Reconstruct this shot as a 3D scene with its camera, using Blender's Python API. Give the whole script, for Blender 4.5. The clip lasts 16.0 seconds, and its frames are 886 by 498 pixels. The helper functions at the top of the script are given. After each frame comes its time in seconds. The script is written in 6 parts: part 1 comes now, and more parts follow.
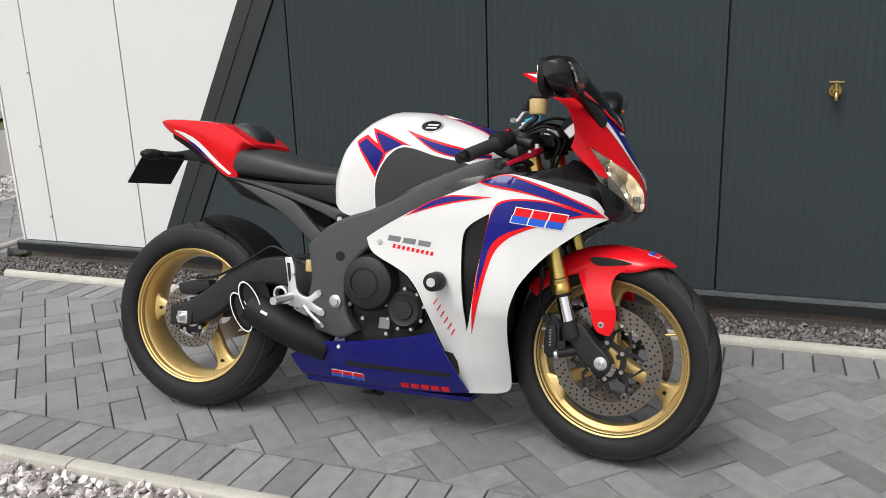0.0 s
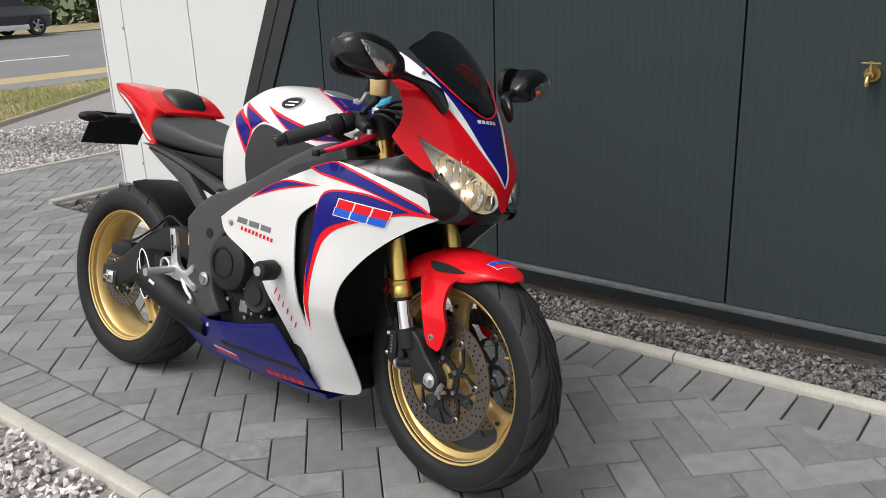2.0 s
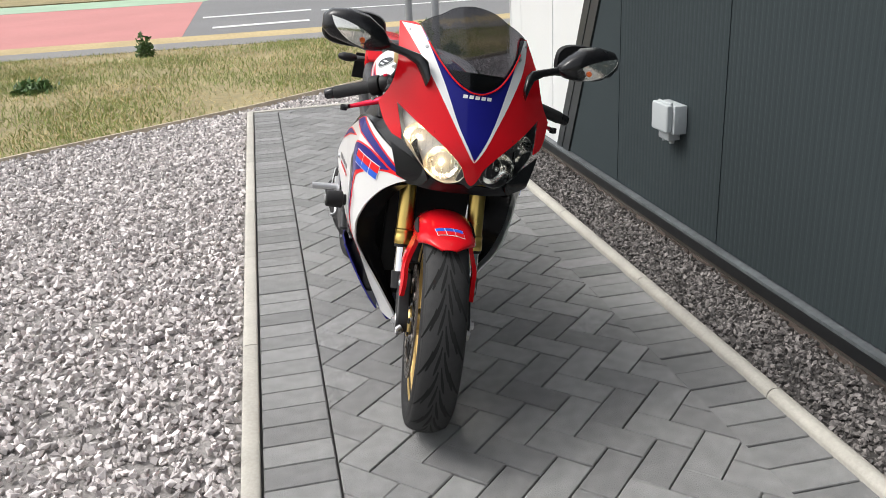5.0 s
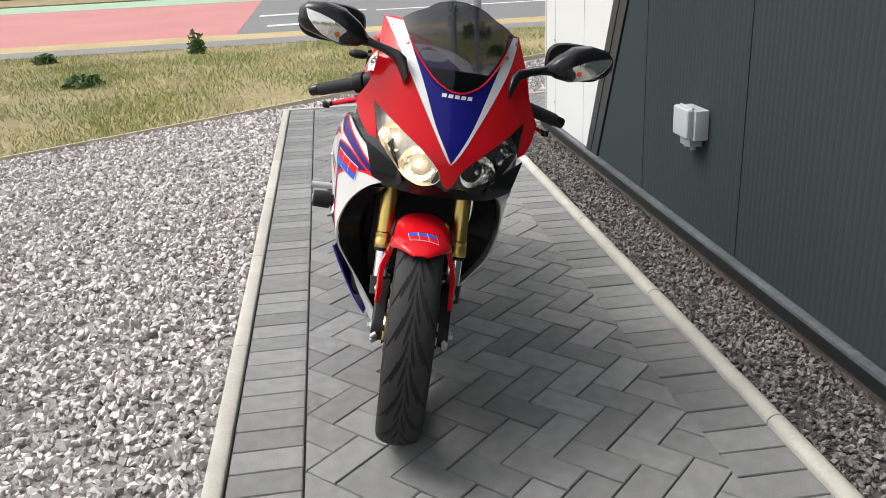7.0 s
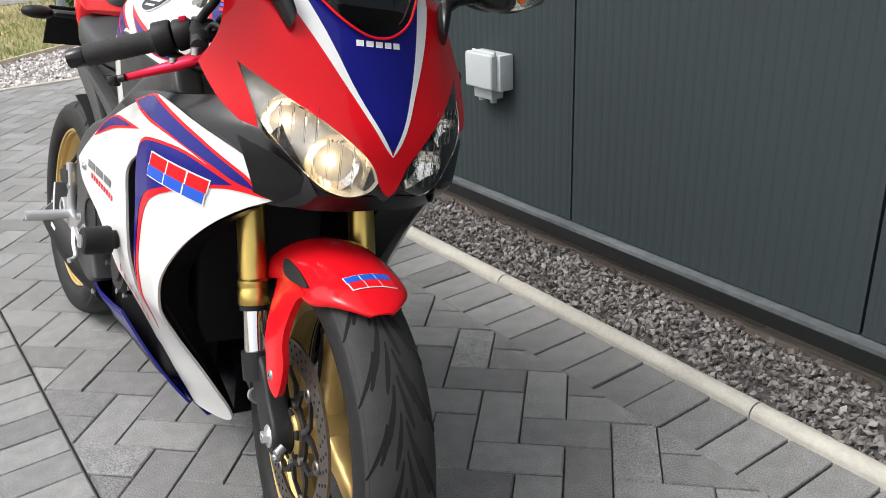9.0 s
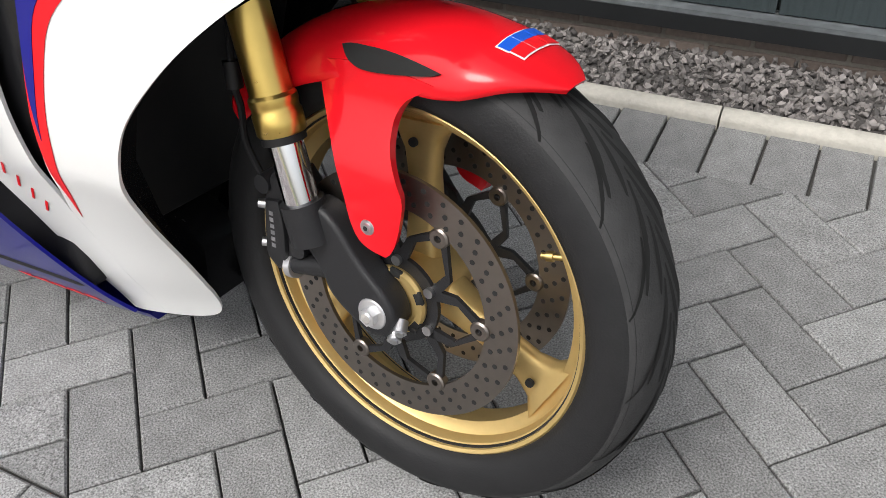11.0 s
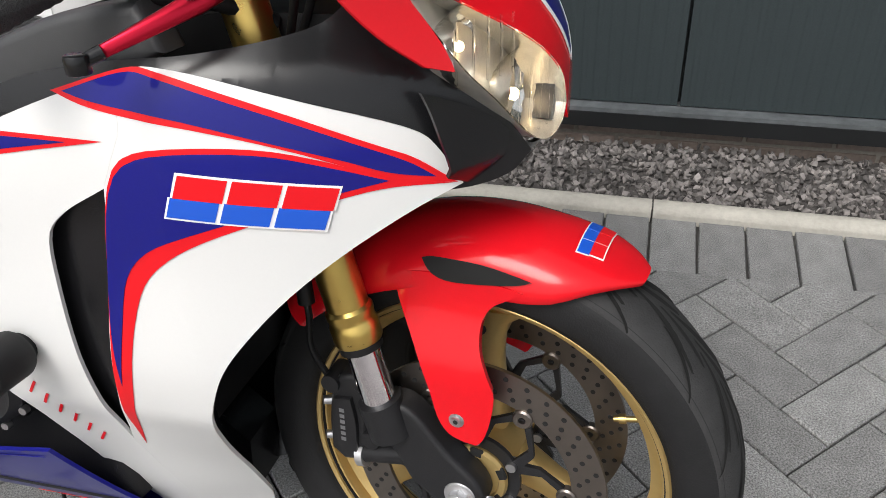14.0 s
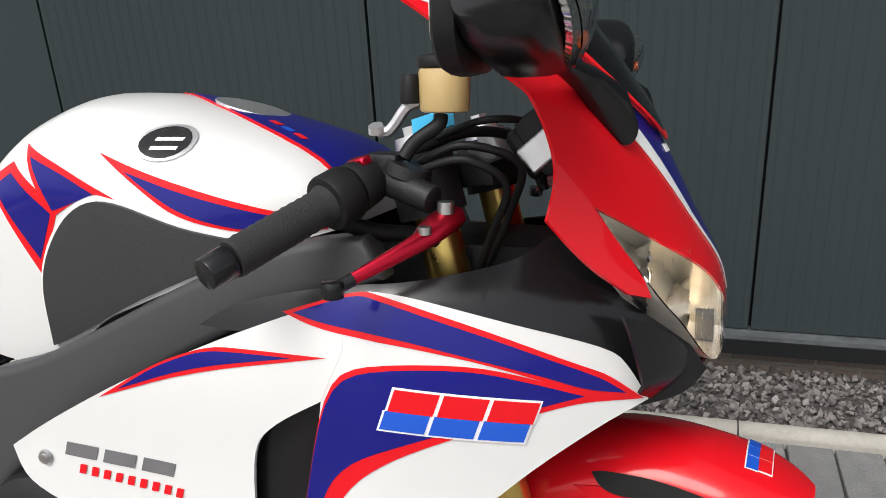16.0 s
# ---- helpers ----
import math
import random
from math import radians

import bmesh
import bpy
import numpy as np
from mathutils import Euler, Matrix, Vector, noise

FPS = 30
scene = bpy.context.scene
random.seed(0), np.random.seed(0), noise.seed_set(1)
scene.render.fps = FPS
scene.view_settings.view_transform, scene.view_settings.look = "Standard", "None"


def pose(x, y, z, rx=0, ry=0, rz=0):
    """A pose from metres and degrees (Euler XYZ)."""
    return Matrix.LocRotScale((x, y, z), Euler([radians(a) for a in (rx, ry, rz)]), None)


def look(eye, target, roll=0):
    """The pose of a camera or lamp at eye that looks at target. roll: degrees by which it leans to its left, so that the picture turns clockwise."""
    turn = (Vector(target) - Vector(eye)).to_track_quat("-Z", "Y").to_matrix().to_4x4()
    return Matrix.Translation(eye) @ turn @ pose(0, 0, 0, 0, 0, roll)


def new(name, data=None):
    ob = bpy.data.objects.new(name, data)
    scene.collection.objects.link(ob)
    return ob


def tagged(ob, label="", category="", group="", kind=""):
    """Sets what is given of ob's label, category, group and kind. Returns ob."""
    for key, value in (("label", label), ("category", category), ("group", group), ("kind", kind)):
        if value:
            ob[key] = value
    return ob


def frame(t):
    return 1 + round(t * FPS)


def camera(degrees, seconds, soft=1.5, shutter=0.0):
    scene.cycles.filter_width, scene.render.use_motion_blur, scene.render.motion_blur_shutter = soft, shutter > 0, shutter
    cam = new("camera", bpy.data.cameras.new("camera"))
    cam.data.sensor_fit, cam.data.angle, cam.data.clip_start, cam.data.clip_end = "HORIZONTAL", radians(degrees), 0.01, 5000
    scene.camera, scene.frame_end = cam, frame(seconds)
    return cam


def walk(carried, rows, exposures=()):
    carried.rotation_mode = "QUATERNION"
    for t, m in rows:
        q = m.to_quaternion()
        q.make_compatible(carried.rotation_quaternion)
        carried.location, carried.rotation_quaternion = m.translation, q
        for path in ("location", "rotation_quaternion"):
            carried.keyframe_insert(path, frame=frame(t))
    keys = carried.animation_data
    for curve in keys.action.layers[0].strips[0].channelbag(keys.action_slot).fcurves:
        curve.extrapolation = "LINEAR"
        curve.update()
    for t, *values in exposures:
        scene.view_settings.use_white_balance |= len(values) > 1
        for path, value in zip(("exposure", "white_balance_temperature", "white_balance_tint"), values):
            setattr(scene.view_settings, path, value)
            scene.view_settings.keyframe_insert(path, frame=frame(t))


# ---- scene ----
cam = camera(55.7, 16.0, soft=0.8)
PATH = [
    (0, (0.1, 0.12, 1.294), (-0.581, 1.924, 0.76), -2.0),
    (0.5, (0.336, 0.315, 1.283), (-0.445, 2.069, 0.723), -2.0),
    (1, (0.551, 0.533, 1.289), (-0.331, 2.23, 0.705), -2.0),
    (1.5, (0.775, 0.646, 1.292), (-0.245, 2.255, 0.684), -2.1),
    (2, (0.952, 0.862, 1.301), (-0.224, 2.356, 0.682), -2.1),
    (2.5, (1.111, 1.111, 1.309), (-0.213, 2.473, 0.683), -2.3),
    (3, (1.361, 1.272, 1.312), (-0.113, 2.458, 0.664), -2.6),
    (3.5, (1.494, 1.463, 1.318), (-0.095, 2.464, 0.63), -2.6),
    (4, (1.617, 1.689, 1.325), (-0.094, 2.448, 0.619), -2.8),
    (4.5, (1.764, 1.875, 1.33), (-0.038, 2.386, 0.627), -3.0),
    (5, (1.9, 2.061, 1.355), (0.062, 2.423, 0.653), -3.1),
    (5.2, (1.921, 2.148, 1.354), (0.078, 2.477, 0.651), -3.0),
    (7.3, (1.788, 2.291, 1.306), (-0.075, 2.518, 0.615), -2.8),
    (7.5, (1.619, 2.22, 1.296), (-0.228, 2.529, 0.594), -2.9),
    (8, (1.406, 2.12, 1.264), (-0.398, 2.602, 0.547), -2.8),
    (8.5, (1.12, 2.04, 1.233), (-0.588, 2.772, 0.495), -2.6),
    (9, (0.865, 1.919, 1.169), (-0.637, 2.969, 0.369), -2.5),
    (9.5, (0.657, 1.821, 1.091), (-0.605, 3.066, 0.166), -2.5),
    (9.7, (0.563, 1.803, 1.067), (-0.609, 3.094, 0.086), -2.8),
    (11.8, (0.022, 1.772, 0.99), (-0.567, 3.077, -0.406), -4.9),
    (12, (0.007, 1.786, 0.989), (-0.553, 3.085, -0.425), -5.1),
    (12.5, (-0.02, 1.79, 1.043), (-0.496, 3.089, -0.401), -5.1),
    (13, (-0.054, 1.785, 1.1), (-0.479, 3.115, -0.332), -4.6),
    (13.5, (-0.082, 1.767, 1.141), (-0.497, 3.183, -0.209), -4.1),
    (14, (-0.106, 1.749, 1.171), (-0.538, 3.274, -0.048), -3.6),
    (14.5, (-0.118, 1.732, 1.181), (-0.583, 3.366, 0.131), -3.3),
    (15, (-0.141, 1.715, 1.188), (-0.638, 3.419, 0.274), -3.0),
    (15.5, (-0.184, 1.675, 1.204), (-0.699, 3.419, 0.381), -3.1),
    (16, (-0.259, 1.644, 1.214), (-0.764, 3.418, 0.45), -3.2),
]
walk(cam, [(t, look(eye, target, roll)) for t, eye, target, roll in PATH], exposures=[(0, 0.40), (2.5, 0.38), (5, 0.70), (8, 0.68), (9.5, 0.92), (12.5, 0.68), (14, 0.52), (16, 0.45)])

# ---- light: a bright overcast sky with a broad, weak sun ----
world = bpy.data.worlds.new("overcast")
scene.world = world
world.use_nodes = True
wn = world.node_tree.nodes
sky = wn.new("ShaderNodeTexSky")
sky.sky_type, sky.sun_disc = "NISHITA", False
sky.sun_elevation, sky.sun_rotation = radians(58), radians(200)
sky.air_density, sky.dust_density, sky.ozone_density = 1.0, 4.0, 1.0
hsv = wn.new("ShaderNodeHueSaturation")
hsv.inputs["Saturation"].default_value = 0.22
world.node_tree.links.new(sky.outputs[0], hsv.inputs["Color"])
world.node_tree.links.new(hsv.outputs[0], wn["Background"].inputs[0])
wn["Background"].inputs[1].default_value = 0.15
sun = new("sun", bpy.data.lights.new("sun", "SUN"))
sun.data.energy, sun.data.angle, sun.data.color = 1.1, radians(25), (1.0, 0.97, 0.92)
sun.matrix_world = look((-3, -9, 16), (0, 2.4, 0))


# ---- materials ----
def node_mat(name, base, rough=0.5, metal=0.0, spread=0.12, scale=30.0, bump=0.0, bump_scale=None, coat=0.0, big=0.0, big_scale=1.5,
             pieces=0.0, spec=0.5, islands=0.0, rough_var=0.08):
    """A surface: base colour with grain, larger stains, a tint by piece, relief and gloss."""
    m = bpy.data.materials.new(name)
    m.use_nodes = True
    nt = m.node_tree
    b = nt.nodes["Principled BSDF"]
    tc = nt.nodes.new("ShaderNodeTexCoord")

    def noise_tex(sc, detail=6.0):
        n = nt.nodes.new("ShaderNodeTexNoise")
        n.inputs["Scale"].default_value, n.inputs["Detail"].default_value = sc, detail
        nt.links.new(tc.outputs["Object"], n.inputs["Vector"])
        return n.outputs["Fac"]

    def math_node(op, a, c):
        n = nt.nodes.new("ShaderNodeMath")
        n.operation = op
        for i, v in enumerate((a, c)):
            if isinstance(v, (int, float)):
                n.inputs[i].default_value = v
            else:
                nt.links.new(v, n.inputs[i])
        return n.outputs[0]

    grain = noise_tex(scale)
    gain = math_node("ADD", math_node("MULTIPLY", math_node("SUBTRACT", grain, 0.5), 2.0 * spread), 1.0)
    if big:
        gain = math_node("MULTIPLY", gain, math_node("ADD", math_node("MULTIPLY", math_node("SUBTRACT", noise_tex(big_scale, 4.0), 0.5), 2.0 * big), 1.0))
    if pieces:
        oi = nt.nodes.new("ShaderNodeObjectInfo")
        gain = math_node("MULTIPLY", gain, math_node("ADD", math_node("MULTIPLY", math_node("SUBTRACT", oi.outputs["Random"], 0.5), 2.0 * pieces), 1.0))
    if islands:
        g = nt.nodes.new("ShaderNodeNewGeometry")
        gain = math_node("MULTIPLY", gain, math_node("ADD", math_node("MULTIPLY", math_node("SUBTRACT", g.outputs["Random Per Island"], 0.5), 2.0 * islands), 1.0))
    mul = nt.nodes.new("ShaderNodeVectorMath")
    mul.operation = "SCALE"
    mul.inputs[0].default_value = base
    nt.links.new(gain, mul.inputs["Scale"])
    nt.links.new(mul.outputs[0], b.inputs["Base Color"])
    b.inputs["Metallic"].default_value = metal
    b.inputs["Specular IOR Level"].default_value = spec
    nt.links.new(math_node("ADD", math_node("MULTIPLY", math_node("SUBTRACT", noise_tex(scale * 0.35), 0.5), 2.0 * rough_var), rough), b.inputs["Roughness"])
    if coat:
        b.inputs["Coat Weight"].default_value, b.inputs["Coat Roughness"].default_value = coat, 0.03
    if bump:
        bn = nt.nodes.new("ShaderNodeBump")
        bn.inputs["Strength"].default_value, bn.inputs["Distance"].default_value = 1.0, bump
        nt.links.new(noise_tex(bump_scale or scale, 8.0), bn.inputs["Height"])
        nt.links.new(bn.outputs[0], b.inputs["Normal"])
    return m


def glass_mat(name, tint, rough=0.02, ior=1.45):
    m = bpy.data.materials.new(name)
    m.use_nodes = True
    b = m.node_tree.nodes["Principled BSDF"]
    b.inputs["Base Color"].default_value = (*tint, 1)
    b.inputs["Roughness"].default_value, b.inputs["IOR"].default_value = rough, ior
    b.inputs["Transmission Weight"].default_value = 1.0
    return m


def glow_mat(name, col, power):
    m = bpy.data.materials.new(name)
    m.use_nodes = True
    b = m.node_tree.nodes["Principled BSDF"]
    b.inputs["Emission Color"].default_value, b.inputs["Emission Strength"].default_value = (*col, 1), power
    return m


M = {}
M["paver"] = node_mat("grey concrete paver", (0.205, 0.205, 0.203), 0.85, spread=1.5, scale=330, bump=0.0022, bump_scale=260, big=0.35, big_scale=22, pieces=0.2, spec=0.3)
M["paver_far"] = node_mat("grey concrete paver field", (0.205, 0.205, 0.203), 0.85, spread=1.5, scale=330, bump=0.0022, bump_scale=260, big=0.25, big_scale=6, islands=0.17, spec=0.3)
M["joint_sand"] = node_mat("dark jointing sand", (0.05, 0.048, 0.045), 0.95, spread=0.4, scale=300, bump=0.001)
M["kerb"] = node_mat("pale buff concrete edging", (0.41, 0.39, 0.345), 0.85, spread=0.2, scale=90, bump=0.0012, bump_scale=180, big=0.22, big_scale=9, pieces=0.08)
M["stone_pale"] = node_mat("pale pinkish-grey crushed stone", (0.56, 0.52, 0.508), 0.8, spread=0.3, scale=90, bump=0.003, islands=0.5)
M["stone_dark"] = node_mat("dark wet-grey crushed stone", (0.16, 0.147, 0.14), 0.7, spread=0.3, scale=90, bump=0.002, islands=0.65)
M["bed_pale"] = node_mat("gravel bed", (0.26, 0.245, 0.235), 0.9, spread=0.6, scale=110, bump=0.008, bump_scale=70)
M["bed_dark"] = node_mat("dark gravel bed", (0.06, 0.055, 0.052), 0.9, spread=0.6, scale=140, bump=0.006, bump_scale=90)
M["cladding"] = node_mat("slate-grey coated steel", (0.040, 0.050, 0.053), 0.62, spread=0.12, scale=260, bump=0.00012, bump_scale=900, big=0.12, big_scale=1.2, spec=0.03)
M["cladding_white"] = node_mat("off-white coated steel", (0.66, 0.67, 0.66), 0.42, spread=0.03, scale=120, bump=0.0001, bump_scale=700, big=0.05, big_scale=0.9)
M["trim_dark"] = node_mat("anthracite steel trim", (0.022, 0.026, 0.028), 0.4, spread=0.2, scale=60, big=0.2, big_scale=3)
M["sill_top"] = node_mat("scuffed grey sill", (0.10, 0.11, 0.115), 0.5, spread=0.6, scale=35, big=0.5, big_scale=6)
M["black_steel"] = node_mat("black steel flashing", (0.012, 0.013, 0.014), 0.42, spread=0.3, scale=40, big=0.3, big_scale=4)
M["brick"] = node_mat("brown-grey brick", (0.17, 0.135, 0.115), 0.9, spread=0.3, scale=80, bump=0.002, pieces=0.25, big=0.2, big_scale=10)
M["mortar"] = node_mat("mortar", (0.21, 0.19, 0.165), 0.95, spread=0.3, scale=120, bump=0.002)
M["lawn"] = node_mat("dry lawn soil", (0.27, 0.225, 0.115), 0.95, spread=0.5, scale=14, bump=0.01, bump_scale=40, big=0.5, big_scale=0.9)
M["grass"] = node_mat("grass blades", (0.235, 0.285, 0.085), 0.7, spread=0.2, scale=20, islands=0.35, big=0.35, big_scale=0.8)
M["straw"] = node_mat("dry straw blades", (0.50, 0.40, 0.20), 0.8, spread=0.2, scale=20, islands=0.35, big=0.3, big_scale=0.8)
M["weed"] = node_mat("weed leaves", (0.075, 0.14, 0.045), 0.65, spread=0.3, scale=20, islands=0.5)
M["hedge"] = node_mat("hedge leaves", (0.045, 0.075, 0.022), 0.7, spread=0.3, scale=10, islands=0.6)
M["timber"] = node_mat("weathered timber edging", (0.50, 0.43, 0.33), 0.85, spread=0.3, scale=40, bump=0.002)
M["asphalt"] = node_mat("worn grey asphalt", (0.17, 0.17, 0.172), 0.9, spread=0.25, scale=60, bump=0.003, bump_scale=150, big=0.15, big_scale=0.4)
M["footway"] = node_mat("pale footway asphalt", (0.20, 0.195, 0.19), 0.9, spread=0.25, scale=60, bump=0.003, bump_scale=150, big=0.15, big_scale=0.6)
M["red_road"] = node_mat("red surfaced asphalt", (0.44, 0.185, 0.175), 0.9, spread=0.2, scale=50, bump=0.002, bump_scale=150, big=0.15, big_scale=0.5)
M["green_road"] = node_mat("pale green surfacing", (0.30, 0.42, 0.30), 0.9, spread=0.2, scale=40, big=0.2)
M["sand"] = node_mat("sandy dry verge", (0.42, 0.33, 0.17), 0.95, spread=0.35, scale=20, bump=0.01, bump_scale=40, big=0.3, big_scale=1)
M["road_paint"] = node_mat("worn white road paint", (0.68, 0.68, 0.67), 0.8, spread=0.3, scale=20)
M["far_green"] = node_mat("distant grassland", (0.09, 0.105, 0.04), 0.95, spread=0.5, scale=0.6, big=0.4, big_scale=0.05)
M["galv"] = node_mat("galvanised grey post", (0.30, 0.31, 0.33), 0.5, 0.4, spread=0.15, scale=30)
M["grey_plastic"] = node_mat("pale grey socket plastic", (0.42, 0.45, 0.46), 0.4, spread=0.05, scale=60, big=0.05)
M["brass"] = node_mat("dull brass", (0.50, 0.36, 0.14), 0.38, 1.0, spread=0.25, scale=60)
M["sign_face"] = node_mat("black sign face", (0.012, 0.012, 0.013), 0.5)
M["orange"] = node_mat("orange lettering bar", (0.75, 0.14, 0.02), 0.5)
M["car_white"] = node_mat("white car paint", (0.72, 0.73, 0.74), 0.25, spread=0.03, coat=1.0)
M["car_black"] = node_mat("black car paint", (0.012, 0.012, 0.014), 0.25, spread=0.1, coat=1.0)
M["car_glass"] = node_mat("dark car glass", (0.012, 0.014, 0.016), 0.06, spread=0.05)
M["rubber_far"] = node_mat("tyre rubber", (0.02, 0.02, 0.02), 0.8)
M["alloy"] = node_mat("silver alloy", (0.5, 0.5, 0.52), 0.35, 1.0)


# ---- building blocks ----
def solid(bm, sharp=35.0):
    """Outward normals, smooth faces and crisp edges."""
    bmesh.ops.recalc_face_normals(bm, faces=bm.faces)
    lim = radians(sharp)
    for f in bm.faces:
        f.smooth = True
    for e in bm.edges:
        e.smooth = len(e.link_faces) == 2 and e.calc_face_angle(0.0) < lim
    return bm


def part(name, bm, material, parent, label="", sharp=35.0, xf=None):
    if xf is not None:
        bmesh.ops.transform(bm, matrix=xf, verts=bm.verts)
    solid(bm, sharp)
    me = bpy.data.meshes.new(name)
    bm.to_mesh(me)
    bm.free()
    me.materials.append(material)
    ob = new(name, me)
    ob.parent = parent
    if label:
        tagged(ob, label)
    return ob


def thing(name, bm, material, label, category, kind="", group="", sharp=35.0):
    ob = part(name, bm, material, None, sharp=sharp)
    return tagged(ob, label, category, group, kind)


def root(name, m, label, category, group="", kind=""):
    ob = new(name)
    ob.matrix_world = m
    ob.empty_display_size = 0.1
    return tagged(ob, label, category, group, kind)


def block(x0, x1, y0, y1, z0, z1, bevel=0.0, seg=1, bm=None):
    """A box with bevelled edges, added to bm."""
    b = bmesh.new()
    bmesh.ops.create_cube(b, size=1.0)
    bmesh.ops.transform(b, matrix=Matrix.LocRotScale(((x0 + x1) / 2, (y0 + y1) / 2, (z0 + z1) / 2), None, (abs(x1 - x0), abs(y1 - y0), abs(z1 - z0))), verts=b.verts)
    if bevel:
        bmesh.ops.bevel(b, geom=b.edges[:], offset=bevel, segments=seg, profile=0.6, affect="EDGES")
    return merge(bm, b)


def merge(bm, other, xf=None):
    if xf is not None:
        bmesh.ops.transform(other, matrix=xf, verts=other.verts)
    if bm is None:
        return other
    tmp = bpy.data.meshes.new("tmp")
    other.to_mesh(tmp)
    other.free()
    bm.from_mesh(tmp)
    bpy.data.meshes.remove(tmp)
    return bm


def rod(a, b, r, r2=None, seg=16, bm=None, bevel=0.0):
    """A round bar from a to b."""
    a, b = Vector(a), Vector(b)
    c = bmesh.new()
    bmesh.ops.create_cone(c, cap_ends=True, segments=seg, radius1=r, radius2=r if r2 is None else r2, depth=(b - a).length)
    if bevel:
        rims = [e for e in c.edges if len(e.link_faces) == 2 and e.calc_face_angle(0) > 1.0]
        bmesh.ops.bevel(c, geom=rims, offset=bevel, segments=2, profile=0.5, affect="EDGES")
    q = (b - a).to_track_quat("Z", "Y").to_matrix().to_4x4()
    bmesh.ops.transform(c, matrix=Matrix.Translation((a + b) / 2) @ q, verts=c.verts)
    return merge(bm, c)


def spline(pts, n=8, closed=False):
    """Points along a smooth curve through pts."""
    p = [Vector(q) for q in pts]
    out, m = [], len(p)
    for i in range(m if closed else m - 1):
        p0, p1, p2, p3 = (p[(i + k) % m] if closed else p[min(max(i + k, 0), m - 1)] for k in (-1, 0, 1, 2))
        for k in range(n):
            t = k / n
            out.append(0.5 * (2 * p1 + (p2 - p0) * t + (2 * p0 - 5 * p1 + 4 * p2 - p3) * t * t + (3 * p1 - p0 - 3 * p2 + p3) * t ** 3))
    if not closed:
        out.append(p[-1])
    return out


def loft(rings, cap=True, closed=True, bm=None):
    """Skin through rings of equally many points."""
    bm = bm or bmesh.new()
    vs = [[bm.verts.new(p) for p in ring] for ring in rings]
    n = len(rings[0])
    for a, b in zip(vs, vs[1:]):
        for i in range(n if closed else n - 1):
            j = (i + 1) % n
            bm.faces.new((a[i], a[j], b[j], b[i]))
    if cap:
        bm.faces.new(vs[0])
        bm.faces.new(vs[-1])
    return bm


def pipe(pts, r, n=8, seg=10, bm=None, radii=None):
    """A tube bent along a smooth curve."""
    line = spline(pts, n)
    rings, up = [], None
    for i, p in enumerate(line):
        d = (line[min(i + 1, len(line) - 1)] - line[max(i - 1, 0)]).normalized()
        up = (up - d * up.dot(d)).normalized() if up is not None else d.orthogonal().normalized()
        side_v = d.cross(up)
        rr = r if radii is None else float(np.interp(i / (len(line) - 1), np.linspace(0, 1, len(radii)), radii))
        rings.append([p + rr * (math.cos(a) * up + math.sin(a) * side_v) for a in np.linspace(0, 2 * math.pi, seg, endpoint=False)])
    return loft(rings, bm=bm)


def lathe(profile, seg=64, closed=True, bm=None):
    """A ring turned about the y axis from (y, r) points."""
    bm = bm or bmesh.new()
    rows = []
    for k in range(seg):
        a = 2 * math.pi * k / seg
        rows.append([bm.verts.new((r * math.cos(a), y, r * math.sin(a))) for y, r in profile])
    n = len(profile)
    for k in range(seg):
        a, b = rows[k], rows[(k + 1) % seg]
        for i in range(n if closed else n - 1):
            j = (i + 1) % n
            bm.faces.new((a[i], a[j], b[j], b[i]))
    return bm


def prism(poly, z0, z1, inset=0.0, bm=None):
    """An upright prism over a flat outline, its top edge chamfered by inset."""
    bm = bm or bmesh.new()
    cx, cy = sum(p[0] for p in poly) / len(poly), sum(p[1] for p in poly) / len(poly)
    rows = [(0.0, z0), (0.0, z1 - inset), (inset, z1)] if inset else [(0.0, z0), (0.0, z1)]
    rings = []
    for d, z in rows:
        ring = []
        for x, y in poly:
            l = math.hypot(x - cx, y - cy) or 1.0
            f = max(0.0, 1 - 1.3 * d / l)
            ring.append(Vector((cx + (x - cx) * f, cy + (y - cy) * f, z)))
        rings.append(ring)
    return loft(rings, bm=bm)


def clip(poly, axis, limit, keep_above):
    """The part of a flat outline on one side of a line."""
    out = []
    for (p, q) in zip(poly, poly[1:] + poly[:1]):
        a, b = (p[axis] - limit) * keep_above, (q[axis] - limit) * keep_above
        if a >= 0:
            out.append(p)
        if a * b < 0:
            t = a / (a - b)
            out.append((p[0] + (q[0] - p[0]) * t, p[1] + (q[1] - p[1]) * t))
    return out


